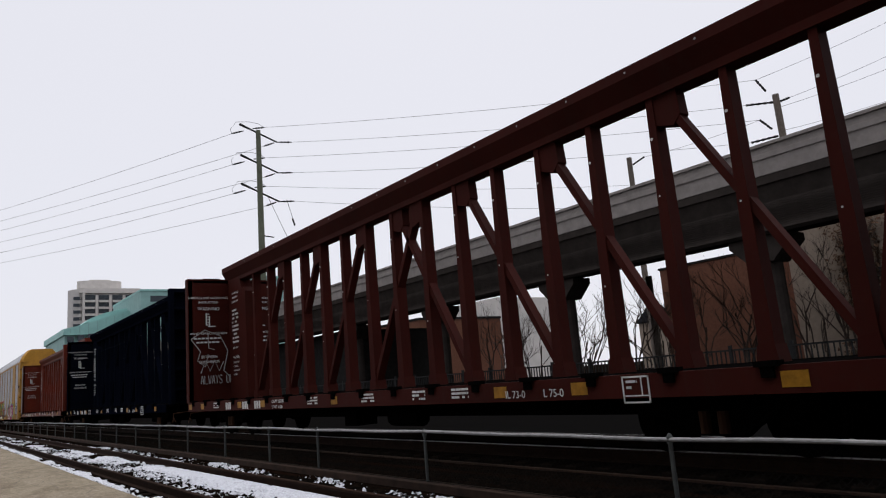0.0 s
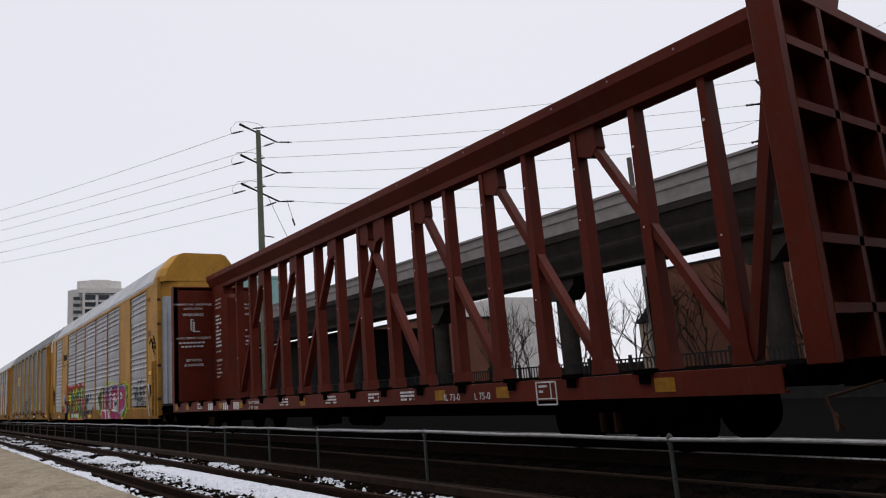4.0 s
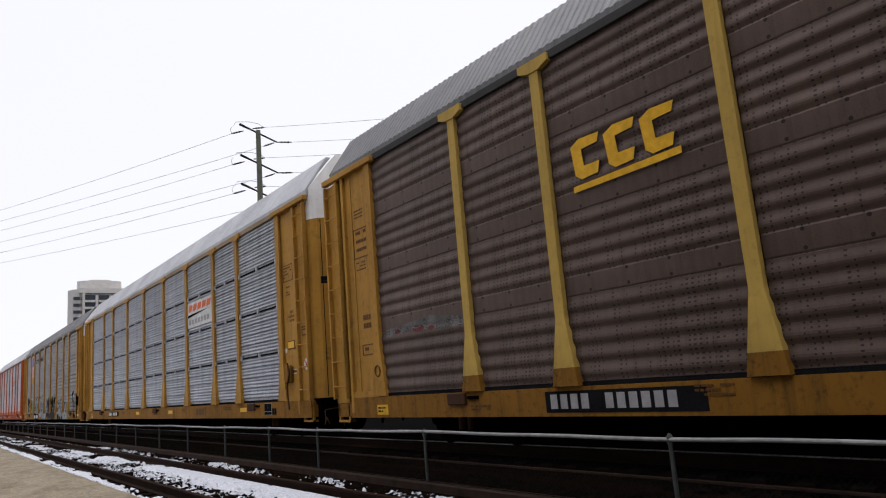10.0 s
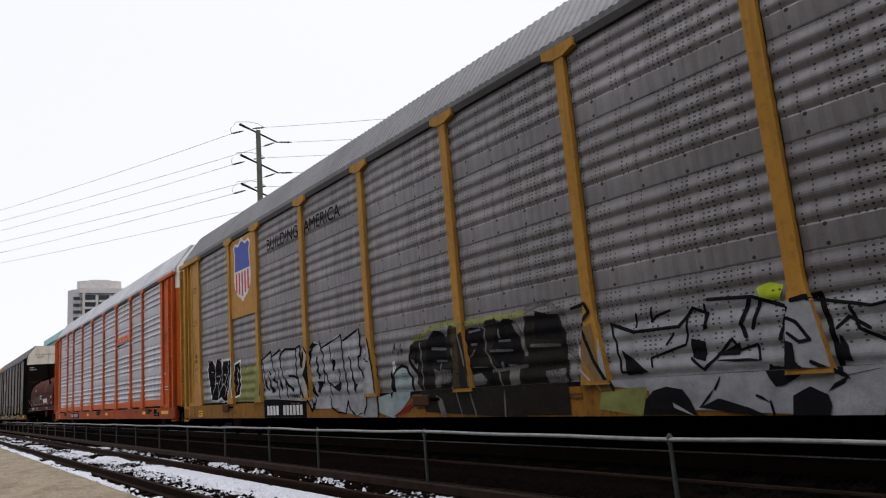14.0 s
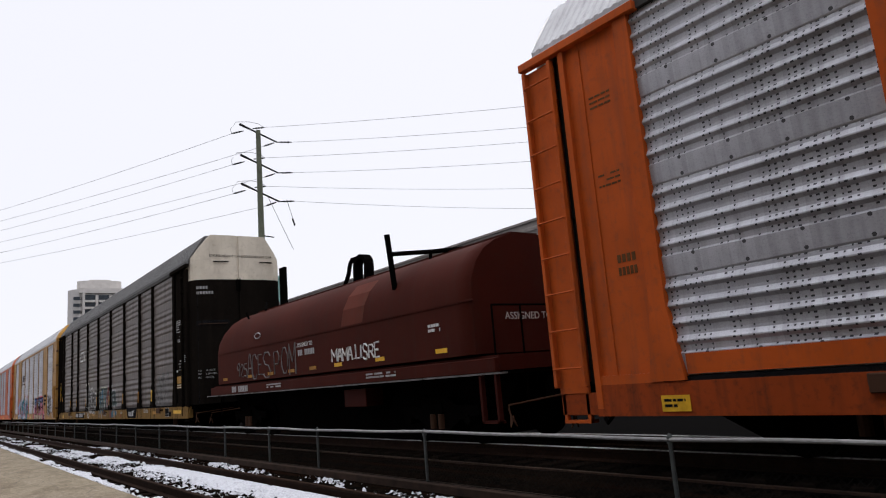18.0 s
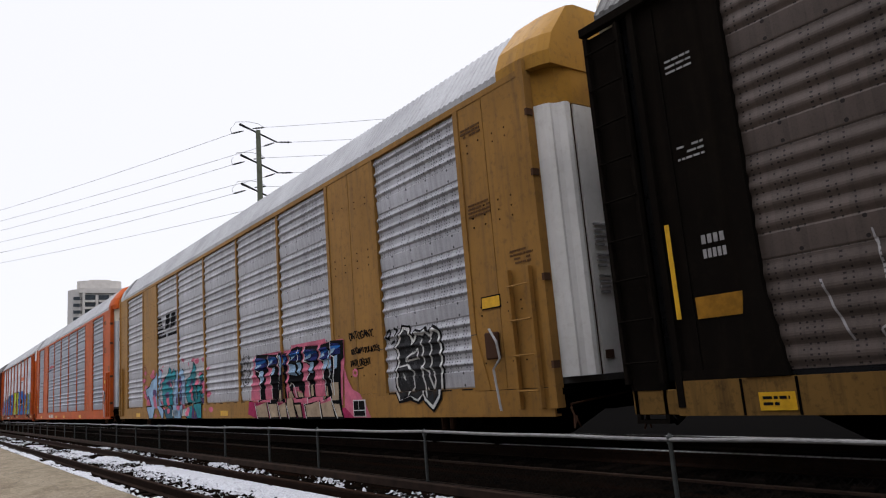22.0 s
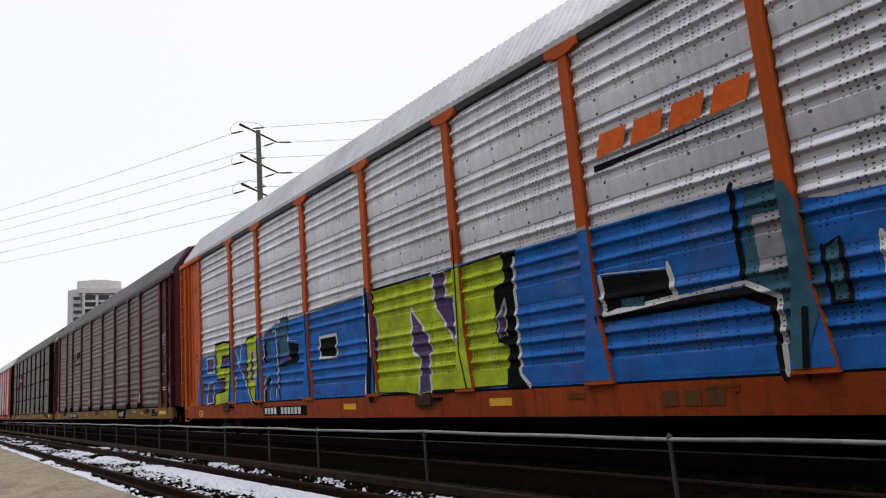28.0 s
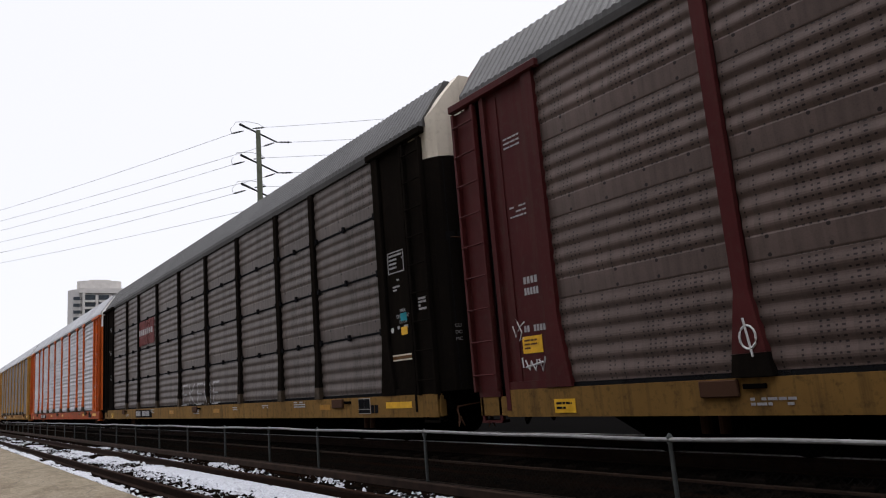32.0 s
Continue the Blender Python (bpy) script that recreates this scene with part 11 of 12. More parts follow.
for ch in "ALWAYS UP":
    if ch != " ":
        bm = bmesh.new()
        for line in GLYPHS[ch]:
            tube(bm, [(x + a * 0.085, yb, 1.55 + b * 0.26) for a, b in line], 0.012, 4)
        part("scrawl", bm, "mark_grey", a_car, "chalked scrawl")
    x += 0.12

# sides of the flat cars
for car_, ink in ((a_car, "mark_white"), (b_car, "mark_white"), (c_car, "mark_white")):
    for a in (1.5, 4.35, 5.92, 11.2, 15.05, 16.66, 19.8, 21.0):
        bars([(a, a + 0.28, 0.78, 0.94)], "mark_amber", car_, "reflector_strip", -1.555)
    for y in (17.88, 16.58, 15.74):
        number_bars(y, 0.75, ink, car_, 0.19, 0.15, (3,), -1.555)
    writing("L 75-0", 0.15, -1.557, 5.16, 0.77, ink, car_)
    writing("IL 73-0", 0.15, -1.557, 5.95, 0.77, ink, car_)
    writing("LD LMT 224700" if car_ is a_car else "LD LMT 223500", 0.105, -1.557, 14.6, 0.87, ink, car_)
    writing("LT WT  61300" if car_ is a_car else "LT WT  62500", 0.105, -1.557, 14.6, 0.74, ink, car_)
    for y, w in ((8.4, 0.4), (7.26, 0.45), (10.2, 0.5), (12.6, 0.5), (18.9, 0.45)):
        fine_print(y, 0.92, w, 3, ink, car_, -1.555, 0.035, 0.06)
    for a, b in (((3.78, 3.38), (0.66, 0.68)), ((3.78, 3.38), (0.96, 0.98)), ((3.78, 3.76), (0.66, 0.98)), ((3.40, 3.38), (0.66, 0.98)), ((3.50, 3.485), (0.75, 0.96)), ((3.78, 3.38), (0.74, 0.755))):
        bars([(*a, *b)], ink, car_, "data_box", -1.555)
    fine_print(3.72, 0.90, 0.18, 2, ink, car_, -1.555, 0.03, 0.07)


# ---- ground, tracks, fence ----
def strip(name, x0, x1, z0, z1, y0, y1, material, nx=2, ny=60, rough=0.0, seed=0.0):
    bm = bmesh.new()
    vs = [[bm.verts.new((x0 + (x1 - x0) * i / nx, y0 + (y1 - y0) * (j / ny) ** 1.7,
                         z0 + (z1 - z0) * i / nx)) for i in range(nx + 1)] for j in range(ny + 1)]
    for row in vs:
        for v in row:
            v.co.z += rough * noise.noise(v.co * 3.1 + Vector((seed, 0, 0))) + rough * 0.6 * noise.noise(v.co * 11.0)
    for a, b in zip(vs, vs[1:]):
        for i in range(nx):
            bm.faces.new((a[i], a[i + 1], b[i + 1], b[i]))
    return bm


def ground_material():
    m, n, l, b = nodes("ballast_and_dirt", 0.95)
    co = n.new("ShaderNodeTexCoord").outputs["Object"]
    t = n.new("ShaderNodeTexVoronoi")
    t.inputs["Scale"].default_value = 14
    l.new(co, t.inputs[0])
    # Far darker than real ballast: the shade about the train is in these colours.
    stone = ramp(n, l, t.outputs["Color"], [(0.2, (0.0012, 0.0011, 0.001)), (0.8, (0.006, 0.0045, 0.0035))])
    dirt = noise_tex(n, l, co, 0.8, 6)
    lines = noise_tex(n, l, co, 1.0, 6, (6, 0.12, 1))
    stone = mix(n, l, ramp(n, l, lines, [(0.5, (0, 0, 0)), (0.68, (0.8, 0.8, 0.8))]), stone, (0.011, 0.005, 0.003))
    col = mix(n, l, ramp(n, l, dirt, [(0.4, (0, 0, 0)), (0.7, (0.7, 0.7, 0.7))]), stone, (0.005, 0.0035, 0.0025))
    l.new(col, b.inputs["Base Color"])
    bump(n, l, b, t.outputs["Distance"], 0.9, 0.03)
    return m


def paving_material():
    m, n, l, b = nodes("worn_asphalt", 0.9)
    co = n.new("ShaderNodeTexCoord").outputs["Object"]
    g = noise_tex(n, l, co, 13, 10, (1, 0.6, 1), 0.95)
    p = noise_tex(n, l, co, 1.6, 8, (1, 0.5, 1), 0.75)
    col = ramp(n, l, g, [(0.38, (0.075, 0.062, 0.042)), (0.60, (0.285, 0.235, 0.165))])
    col = mix(n, l, ramp(n, l, p, [(0.44, (0, 0, 0)), (0.62, (0.75, 0.75, 0.75))]), col, (0.095, 0.072, 0.042))
    pale = noise_tex(n, l, co, 4.5, 7, (1, 0.4, 1), 0.8)
    col = mix(n, l, ramp(n, l, pale, [(0.55, (0, 0, 0)), (0.68, (0.5, 0.5, 0.5))]), col, (0.34, 0.30, 0.24))
    crack = n.new("ShaderNodeTexVoronoi")
    crack.feature = "DISTANCE_TO_EDGE"
    crack.inputs["Scale"].default_value = 0.8
    l.new(co, crack.inputs[0])
    col = mix(n, l, ramp(n, l, crack.outputs[0], [(0.0, (0.6, 0.6, 0.6)), (0.012, (0, 0, 0))]), col, (0.06, 0.05, 0.045))
    l.new(col, b.inputs["Base Color"])
    bump(n, l, b, g, 0.3, 0.004)
    return m


def snow_material():
    m, n, l, b = nodes("snow", 0.6)
    co = n.new("ShaderNodeTexCoord").outputs["Object"]
    g = noise_tex(n, l, co, 25, 6)
    l.new(ramp(n, l, g, [(0.3, (0.28, 0.285, 0.30)), (0.6, (0.52, 0.53, 0.56))]), b.inputs["Base Color"])
    bump(n, l, b, g, 0.5, 0.01)
    return m


M["ground"], M["paving"], M["snow"] = ground_material(), paving_material(), snow_material()
M["ground"].node_tree.nodes["Principled BSDF"].inputs["Specular IOR Level"].default_value = 0.0
# Well below real asphalt, with the shade beyond the train in the colour.
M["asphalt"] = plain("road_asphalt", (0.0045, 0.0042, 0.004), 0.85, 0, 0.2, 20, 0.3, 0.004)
M["asphalt"].node_tree.nodes["Principled BSDF"].inputs["Specular IOR Level"].default_value = 0.0

# one sheet of ground out to the horizon, shaped across the tracks
ACROSS = ((-3000, -0.04), (-30, -0.04), (2.94, -0.04), (2.97, -0.17), (5.6, -0.17), (6.0, -0.10), (6.9, 0.10), (7.2, 0.19), (9.6, 0.19),
          (10.4, 0.0), (11.2, -0.02), (3000, -0.02))
bm = bmesh.new()
ys = [-3000, -60, -20] + [k * 1.0 for k in range(-10, 60)] + [70, 90, 130, 200, 400, 900, 3000]
grid = [[bm.verts.new((x, y, z + (0.02 * noise.noise(Vector((x * 2, y * 2, 0))) if 3 < x < 11 else 0))) for x, z in ACROSS] for y in ys]
for a, b in zip(grid, grid[1:]):
    for i in range(len(ACROSS) - 1):
        bm.faces.new((a[i], a[i + 1], b[i + 1], b[i]))
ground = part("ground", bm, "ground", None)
tagged(ground, "dark ballast and dirt with the railway bed", "ground", kind="structure")

bm = chamfer(boxes((-8, 2.93, -25, 220, -0.30, 0.0)), 0.015)
tagged(part("pavement", bm, "paving", None), "worn tan asphalt platform beside the track", "pavement", kind="structure")
bm = boxes((11.6, 21.5, -60, 300, -0.3, 0.004))
tagged(part("road", bm, "asphalt", None), "asphalt street beyond the train, coloured near-black for its shade", "road", kind="structure")


def rail_bm(x, z_top, y0, y1):
    h = 0.17
    return prism(bmesh.new(), [(x - 0.075, z_top - h), (x - 0.075, z_top - h + 0.012), (x - 0.012, z_top - h + 0.035), (x - 0.012, z_top - 0.045),
                               (x - 0.036, z_top - 0.035), (x - 0.036, z_top - 0.006), (x - 0.028, z_top), (x + 0.028, z_top), (x + 0.036, z_top - 0.006),
                               (x + 0.036, z_top - 0.035), (x + 0.012, z_top - 0.045), (x + 0.012, z_top - h + 0.035), (x + 0.075, z_top - h + 0.012), (x + 0.075, z_top - h)],
                 "y", y0, y1)


def track(label, centre, top, y0, y1):
    t = thing("railway_track", label, "railway track", kind="structure", at=(0, 0, 0))
    for dx in (-0.75, 0.75):
        part("rail", rail_bm(centre + dx, top, -430, 560), "rail_steel", t)
    if top > 0.2:
        for dx in (-0.75, 0.75):
            part("rail_head", boxes((centre + dx - 0.032, centre + dx + 0.032, -430, 560, top + 0.0005, top + 0.008)), "polished", t, "worn top of the rail, its sky sheen painted pale")
    y, rng = y0, random.Random(int(centre * 10))
    while y < y1:
        ob = piece("sleeper", 0, lambda: chamfer(boxes((-1.3, 1.3, -0.11, 0.11, -0.18, 0.0)), 0.012), "sleeper", t,
                   (centre + rng.uniform(-0.03, 0.03), y, top - 0.165))
        ob.rotation_euler[2] = rng.uniform(-0.02, 0.02)
        y += 0.53
    return t


track("near railway track with snow between its rails", 4.30, 0.03, 2.0, 75)
track("railway track under the freight train", XC, RZ, -2, 70)

# snow lying between and beside the near rails
def snow_bed(x0, x1, y0, y1, level, cover, seed, name_label, thick=0.05, grain=0.2, tilt=0.0):
    bm = bmesh.new()
    ny, nx = int((y1 - y0) / 0.07), max(2, int((x1 - x0) / 0.035))
    V = {}
    def h(i, j):
        p = Vector((x0 + (x1 - x0) * i / nx, y0 + (y1 - y0) * j / ny, seed))
        e = min(i, nx - i) / nx
        return (noise.noise(Vector((p.x * 2.2, p.y * 0.55, seed))) * 0.6 + noise.noise(Vector((p.x * 7, p.y * 3.2, seed))) * 0.45
                + noise.noise(Vector((p.x * 20, p.y * 12, seed))) * grain + cover + tilt * (i / nx - 0.5) * max(0.0, min(1.0, (30 - p.y) / 16)) - (0.35 if e < 0.06 else 0))
    def vert(i, j):
        if (i, j) not in V:
            k = h(i, j)
            V[i, j] = bm.verts.new((x0 + (x1 - x0) * i / nx, y0 + (y1 - y0) * j / ny, level + max(-0.02, min(thick, k * 0.12))))
        return V[i, j]
    for j in range(ny):
        for i in range(nx):
            if h(i + 0.5, j + 0.5) > 0:
                bm.faces.new((vert(i, j), vert(i + 1, j), vert(i + 1, j + 1), vert(i, j + 1)))
    tagged(part("snow", bm, "snow", None), name_label, "snow", kind="stuff")


snow_bed(3.62, 4.97, 6, 62, -0.135, -0.15, 1.0, "patchy snow between the near rails", 0.05, 0.3, 2.2)
snow_bed(3.64, 4.55, 6, 34, -0.150, -0.12, 23.0, "thin crust of snow along the near rail", 0.03, 1.3)
snow_bed(5.14, 5.62, 5, 55, -0.145, 0.02, 7.0, "thin crusted snow beside the near track", 0.06, 0.75)
snow_bed(5.70, 5.96, 7, 32, -0.118, -0.22, 17.0, "broken scraps of snow on the ballast shoulder", 0.05, 0.8)
snow_bed(2.94, 3.30, 6, 45, -0.06, 0.08, 12.0, "snow ridge along the platform edge", 0.06, 0.3, -0.7)
snow_bed(2.72, 2.97, 6, 40, 0.0, -0.55, 31.0, "thin scraps of snow on the platform edge", 0.02, 0.7, 1.6)

# chain-link fence between the tracks
FX, FTOP, FBASE = 6.1, CAM_Z - 0.79, 0.0
fence = thing("chain_link_fence", "low galvanised chain-link fence between the tracks", "fence", at=(0, 0, 0))
POST_Y = [0.2, 4.61, 9.0, 12.62, 14.99, 17.8, 20.9, 23.9, 27.0, 30.1, 33.2, 36.4, 39.5, 42.6, 45.8, 49.0, 52.2, 55.4, 58.6, 61.8, 65.0, 68.2, 71.4, 74.6]
for y in POST_Y:
    p = piece("fence_post", 0, lambda: tube(bmesh.new(), [(0, 0, -0.15), (0, 0, FTOP - 0.03)], 0.024, 12), "pipe", fence, (FX, y, 0))
    piece("post_cap", 0, lambda: tube(bmesh.new(), [(0, 0, FTOP - 0.05), (0, 0, FTOP + 0.02), (0, 0, FTOP + 0.05)], [0.032, 0.032, 0.012], 12), "pipe", fence, (FX, y, 0))
bm = bmesh.new()
rail_pts = []
y = -3.0
while y < 78:
    rail_pts.append((FX - 0.01, y, FTOP + 0.008 * math.sin(y * 0.9) + 0.006 * math.sin(y * 2.3)))
    y += 0.6
tube(bm, rail_pts, 0.022, 10)
part("top_rail", bm, "pipe_top", fence)
bm = tube(bmesh.new(), [(FX - 0.02, -3, 0.03), (FX - 0.02, 78, 0.03)], 0.006, 6)
part("tension_wire", bm, "mesh_wire", fence)
# woven mesh: two sets of slanting wires
bm = bmesh.new()
pitch, hgt = 0.075, FTOP - 0.04
y = -2.0
while y < 40:
    for s in (1, -1):
        k = 0
        a = (FX + 0.012 * s, y, 0.02)
        b = (FX + 0.012 * s, y + s * hgt, hgt)
        d, r = Vector((0, s, 1)).normalized(), 0.0019
        n1, n2 = Vector((1, 0, 0)) * r, d.cross(Vector((1, 0, 0))) * r
        va = [bm.verts.new(Vector(a) + o) for o in (n1, n2, -n1, -n2)]
        vb = [bm.verts.new(Vector(b) + o) for o in (n1, n2, -n1, -n2)]
        for q in range(4):
            bm.faces.new((va[q], va[(q + 1) % 4], vb[(q + 1) % 4], vb[q]))
    y += pitch
wires = part("wire_mesh", bm, "mesh_wire", fence)
wires["kind"] = "stuff"
bm = chamfer(boxes((FX - 0.10, FX + 0.10, -10, 90, -0.2, 0.015)), 0.01)
tagged(part("kerb", bm, "old_rail", None), "dark timber edge under the fence", "kerb", kind="structure")


bm = rail_bm(7.05, 0.16, -6, 70)
tagged(part("spare_rail", bm, "old_rail", None), "rusty spare rail lying along the ballast", "rail")


# ---- bridge ----
bridge = thing("road_overpass", "grey concrete road overpass on hammerhead piers", "bridge", kind="structure")
BX = 25.0
part("parapet", prism(bmesh.new(), [(BX, 7.95), (BX, 8.75), (BX + 0.02, 8.77), (BX + 0.02, 9.02), (BX + 0.3, 9.02), (BX + 0.3, 7.95)], "y", -40, 120), "concrete", bridge)
part("coping", prism(bmesh.new(), [(BX - 0.06, 9.02), (BX - 0.06, 9.14), (BX + 0.36, 9.14), (BX + 0.36, 9.02)], "y", -40, 120), "concrete", bridge)
part("drip_ledge", prism(bmesh.new(), [(BX - 0.05, 8.55), (BX - 0.05, 8.62), (BX + 0.0, 8.62), (BX + 0.0, 8.55)], "y", -40, 120), "concrete", bridge)
part("deck", boxes((BX + 0.02, BX + 11, -40, 120, 7.62, 7.94)), "concrete_shaded", bridge)
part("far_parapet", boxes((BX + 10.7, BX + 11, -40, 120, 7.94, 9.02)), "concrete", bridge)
part("girder", prism(bmesh.new(), [(25.25, 5.78), (25.12, 5.9), (25.3, 7.0), (25.1, 7.62), (26.4, 7.62), (26.1, 7.0), (26.3, 5.9), (26.15, 5.78)], "y", -40, 120), "concrete_shaded", bridge)
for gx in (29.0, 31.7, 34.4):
    part("girder", boxes((gx - 0.3, gx + 0.3, -40, 120, 7.2, 7.62)), "concrete_shaded", bridge)
for k in range(40):
    piece("formwork_rib", 0, lambda: boxes((25.13, 25.16, -60, 20, -0.012, 0.012)), "concrete_shaded", bridge, (0, 60, 5.95 + k * 0.04)) if k % 2 and k < 26 else None
# Closes off the underside; its near-black tone is the deep shade there.
part("abutment", boxes((26.7, 36, 49.5, 120, -0.3, 5.77)), "stone_dark", bridge, "stone abutment, near-black for the shade under the overpass")
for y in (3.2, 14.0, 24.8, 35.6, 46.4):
    pier = piece("pier", 0, lambda: tube(bmesh.new(), [(26.0, 0, -0.3), (26.0, 0, 5.0)], 0.48, 16), "concrete_shaded", bridge, (0, y, 0))
    piece("pier_cap", 0, lambda: prism(bmesh.new(), [(-1.2, 5.775), (-1.2, 5.5), (-0.5, 4.8), (0.5, 4.8), (1.2, 5.5), (1.2, 5.775)], "x", 25.4, 26.6), "concrete_shaded", bridge, (0, y, 0))

# ---- railing beyond the street ----
rail = thing("street_railing", "black iron railing beyond the street", "railing")
# the plinth's tone is lowered for the shade beyond the train
part("plinth", boxes((21.5, 21.9, -30, 110, -0.02, 0.45)), "stone_dark", rail)
for z in (0.62, 1.62):
    part("bar", boxes((21.67, 21.73, -30, 110, z - 0.03, z + 0.03)), "iron", rail)
for k in range(280):
    piece("baluster", 0, lambda: boxes((-0.018, 0.018, -0.018, 0.018, 0.44, 1.6)), "iron", rail, (21.7, 3 + k * 0.17, 0))
for k in range(24):
    piece("rail_post", 0, lambda: boxes((-0.05, 0.05, -0.05, 0.05, 0.4, 1.78)), "iron", rail, (21.7, 3 + k * 2.1, 0))


# ---- unseen brick block that closes the platform behind, added to hold back skylight ----
sky_block = thing("sky_blocker", "unseen dark brick block behind the platform, added to hold back skylight", "building", kind="structure")
part("wall", boxes((-19, -7.5, -90, 14, -0.3, 12.4)), "blocker_brick", sky_block)
part("roof", boxes((-19.6, -6.6, -90.5, 14.6, 12.4, 12.8)), "stone_dark", sky_block)
part("plinth", boxes((-7.5, -7.4, -90, 14, -0.02, 0.7)), "concrete_shaded", sky_block)

# ---- buildings ----
def block(name, label, x0, x1, y0, y1, h, wall, group=""):
    t = thing(name, label, "building", group)
    part("wall", boxes((x0, x1, y0, y1, -0.5, h)), wall, t)
    return t


brick = block("brick_building", "plain red-brown brick building behind the overpass", 46, 62, 19, 33.6, 8.3, "brick")
part("parapet", boxes((45.9, 62.1, 18.9, 33.7, 8.3, 8.45)), "stone_dark", brick)
tan_ = block("tan_building", "tan rendered building with dead ivy", 42, 60, 2, 21.4, 8.9, "tan_wall")
part("cornice", boxes((41.85, 60, 1.9, 21.5, 8.6, 8.95)), "concrete", tan_)
for k in range(4):
    w = part("window", boxes((41.96, 42.0, 4.0 + k * 4, 5.3 + k * 4, 3.4, 5.6)), "concrete", tan_)
    part("pane", boxes((41.94, 41.96, 4.1 + k * 4, 5.2 + k * 4, 3.5, 5.5)), "glass", w)
red2 = block("brick_building", "low red brick building under the overpass", 52, 66, 76, 101, 9.1, "brick")
part("parapet", boxes((51.9, 66.1, 75.9, 101.1, 9.1, 9.4)), "stone_dark", red2)
for k in range(5):
    part("window", boxes((51.94, 52.0, 78 + k * 4.5, 79.6 + k * 4.5, 4.2, 6.4)), "glass", red2)
pale = block("pale_building", "pale tower block beyond the overpass", 90, 104, 104, 122, 16, "tower")
church = block("church_tower", "small stone tower with a pointed roof", 118, 123, 88, 93, 9, "tan_wall")
bm = bmesh.new()
prism(bm, [(117.6, 87.6), (123.4, 87.6), (123.4, 93.4), (117.6, 93.4)], "z", 9, 9.2)
top = bm.verts.new((120.5, 90.5, 14))
cs = [bm.verts.new(p) for p in ((117.6, 87.6, 9.2), (123.4, 87.6, 9.2), (123.4, 93.4, 9.2), (117.6, 93.4, 9.2))]
for i in range(4):
    bm.faces.new((cs[i], cs[(i + 1) % 4], top))
part("roof", bm, "mark_black", church)

# apartment tower far down the line
tower = thing("apartment_tower", "tall pale concrete apartment tower with balconies", "building")
TX, TY, TW, TD, TH = 58.5, 397, 33.3, 26, 61.0
bm = prism(bmesh.new(), [(TX, TY + 8), (TX + 1.2, TY + 3.5), (TX + 4.5, TY + 1.0), (TX + TW, TY + 1.0), (TX + TW, TY + TD), (TX + 5, TY + TD)], "z", -1, TH)
part("core", bm, "tower_core", tower)
bm = prism(bmesh.new(), [(TX + 4.3 + 21.5 * (0.5 - 0.5 * math.cos(math.pi * k / 8)), TY + 8 - 5 * math.sin(math.pi * k / 8)) for k in range(9)] + [(TX + 26, TY + 20), (TX + 6, TY + 20)],
           "z", TH, TH + 5.0)
part("penthouse", bm, "tower", tower)
part("penthouse_cap", boxes((TX + 10, TX + 20, TY + 6, TY + 19, TH + 5.0, TH + 5.8)), "tower", tower)
part("roof_band", boxes((TX + 4, TX + TW + 0.3, TY - 0.2, TY + 3, TH - 2.2, TH + 0.4)), "tower", tower)
for k in range(13):
    z = TH - 6.2 - k * 3.5
    for j in range(4):
        x = TX + 6.8 + j * 6.55
        piece("window", 0, lambda: boxes((0, 4.9, 0.6, 1.05, 0.0, 2.5)), "glass", tower, (x, TY, z + 0.6))
        piece("balcony", 0, lambda: boxes((0, 4.9, -0.5, 1.0, -0.75, 0.25)), "tower", tower, (x, TY, z))
        piece("balcony_pier", 0, lambda: boxes((4.95, 6.05, -0.2, 1.0, -0.6, 2.9)), "tower", tower, (x, TY, z))
    piece("window", 1, lambda: boxes((0, 4.0, 0.7, 1.05, 0.0, 1.7)), "glass", tower, (TX + 1.6, TY + 0.3, z + 0.5))
    for j in range(2):
        ob = piece("window", 2, lambda: boxes((-0.05, 0.4, -1.0, 1.0, 0.0, 1.6)), "glass", tower, (TX + 0.6 + j * 1.3, TY + 9.5 + j * 5, z + 0.6))
part("pier", boxes((TX + 5.6, TX + 6.7, TY - 0.5, TY + 2, -1, TH)), "tower", tower)

# teal-roofed buildings before the tower
hall = thing("teal_roofed_hall", "low building with a rounded teal metal roof", "building")
part("wall", boxes((29.0, 47, 205, 240, -1, 20.2)), "teal_wall", hall)
bm = prism(bmesh.new(), [(28.6, 20), (28.6, 21.6), (31.5, 22.2), (36, 23.6), (41, 25.4), (47, 26.8), (47, 20)], "y", 204, 241)
part("roof", bm, "teal_roof", hall)
bm = prism(bmesh.new(), [(34, 23.4), (35.5, 24.6), (39, 26.0), (43, 27.0), (47, 27.4), (47, 25)], "y", 207, 238)
part("upper_roof", bm, "teal_roof", hall)
for k in range(7):
    part("roof_window", boxes((29.5 + k * 2.4, 31.0 + k * 2.4, 203.8, 204.2, 18.2 + k * 0.2, 19.6 + k * 0.3)), "glass", hall)
for k in range(8):
    part("roof_rib", boxes((30.2 + k * 2.1, 30.35 + k * 2.1, 203.9, 204.1, 20.4, 21.6 + k * 0.62)), "teal_wall", hall)
slab = thing("teal_building", "teal-green clad building with a flat roof", "building")
part("wall", boxes((44.6, 84, 192, 225, -1, 29.8)), "teal_wall", slab)
part("parapet", boxes((44.5, 84.2, 191.8, 225.2, 29.8, 30.3)), "teal_roof", slab)
for k in range(7):
    part("window_band", boxes((47, 83, 191.9, 192.0, 3 + k * 4, 4.6 + k * 4)), "glass", slab)
slab2 = thing("teal_building", "teal block with a rooftop stair house", "building")
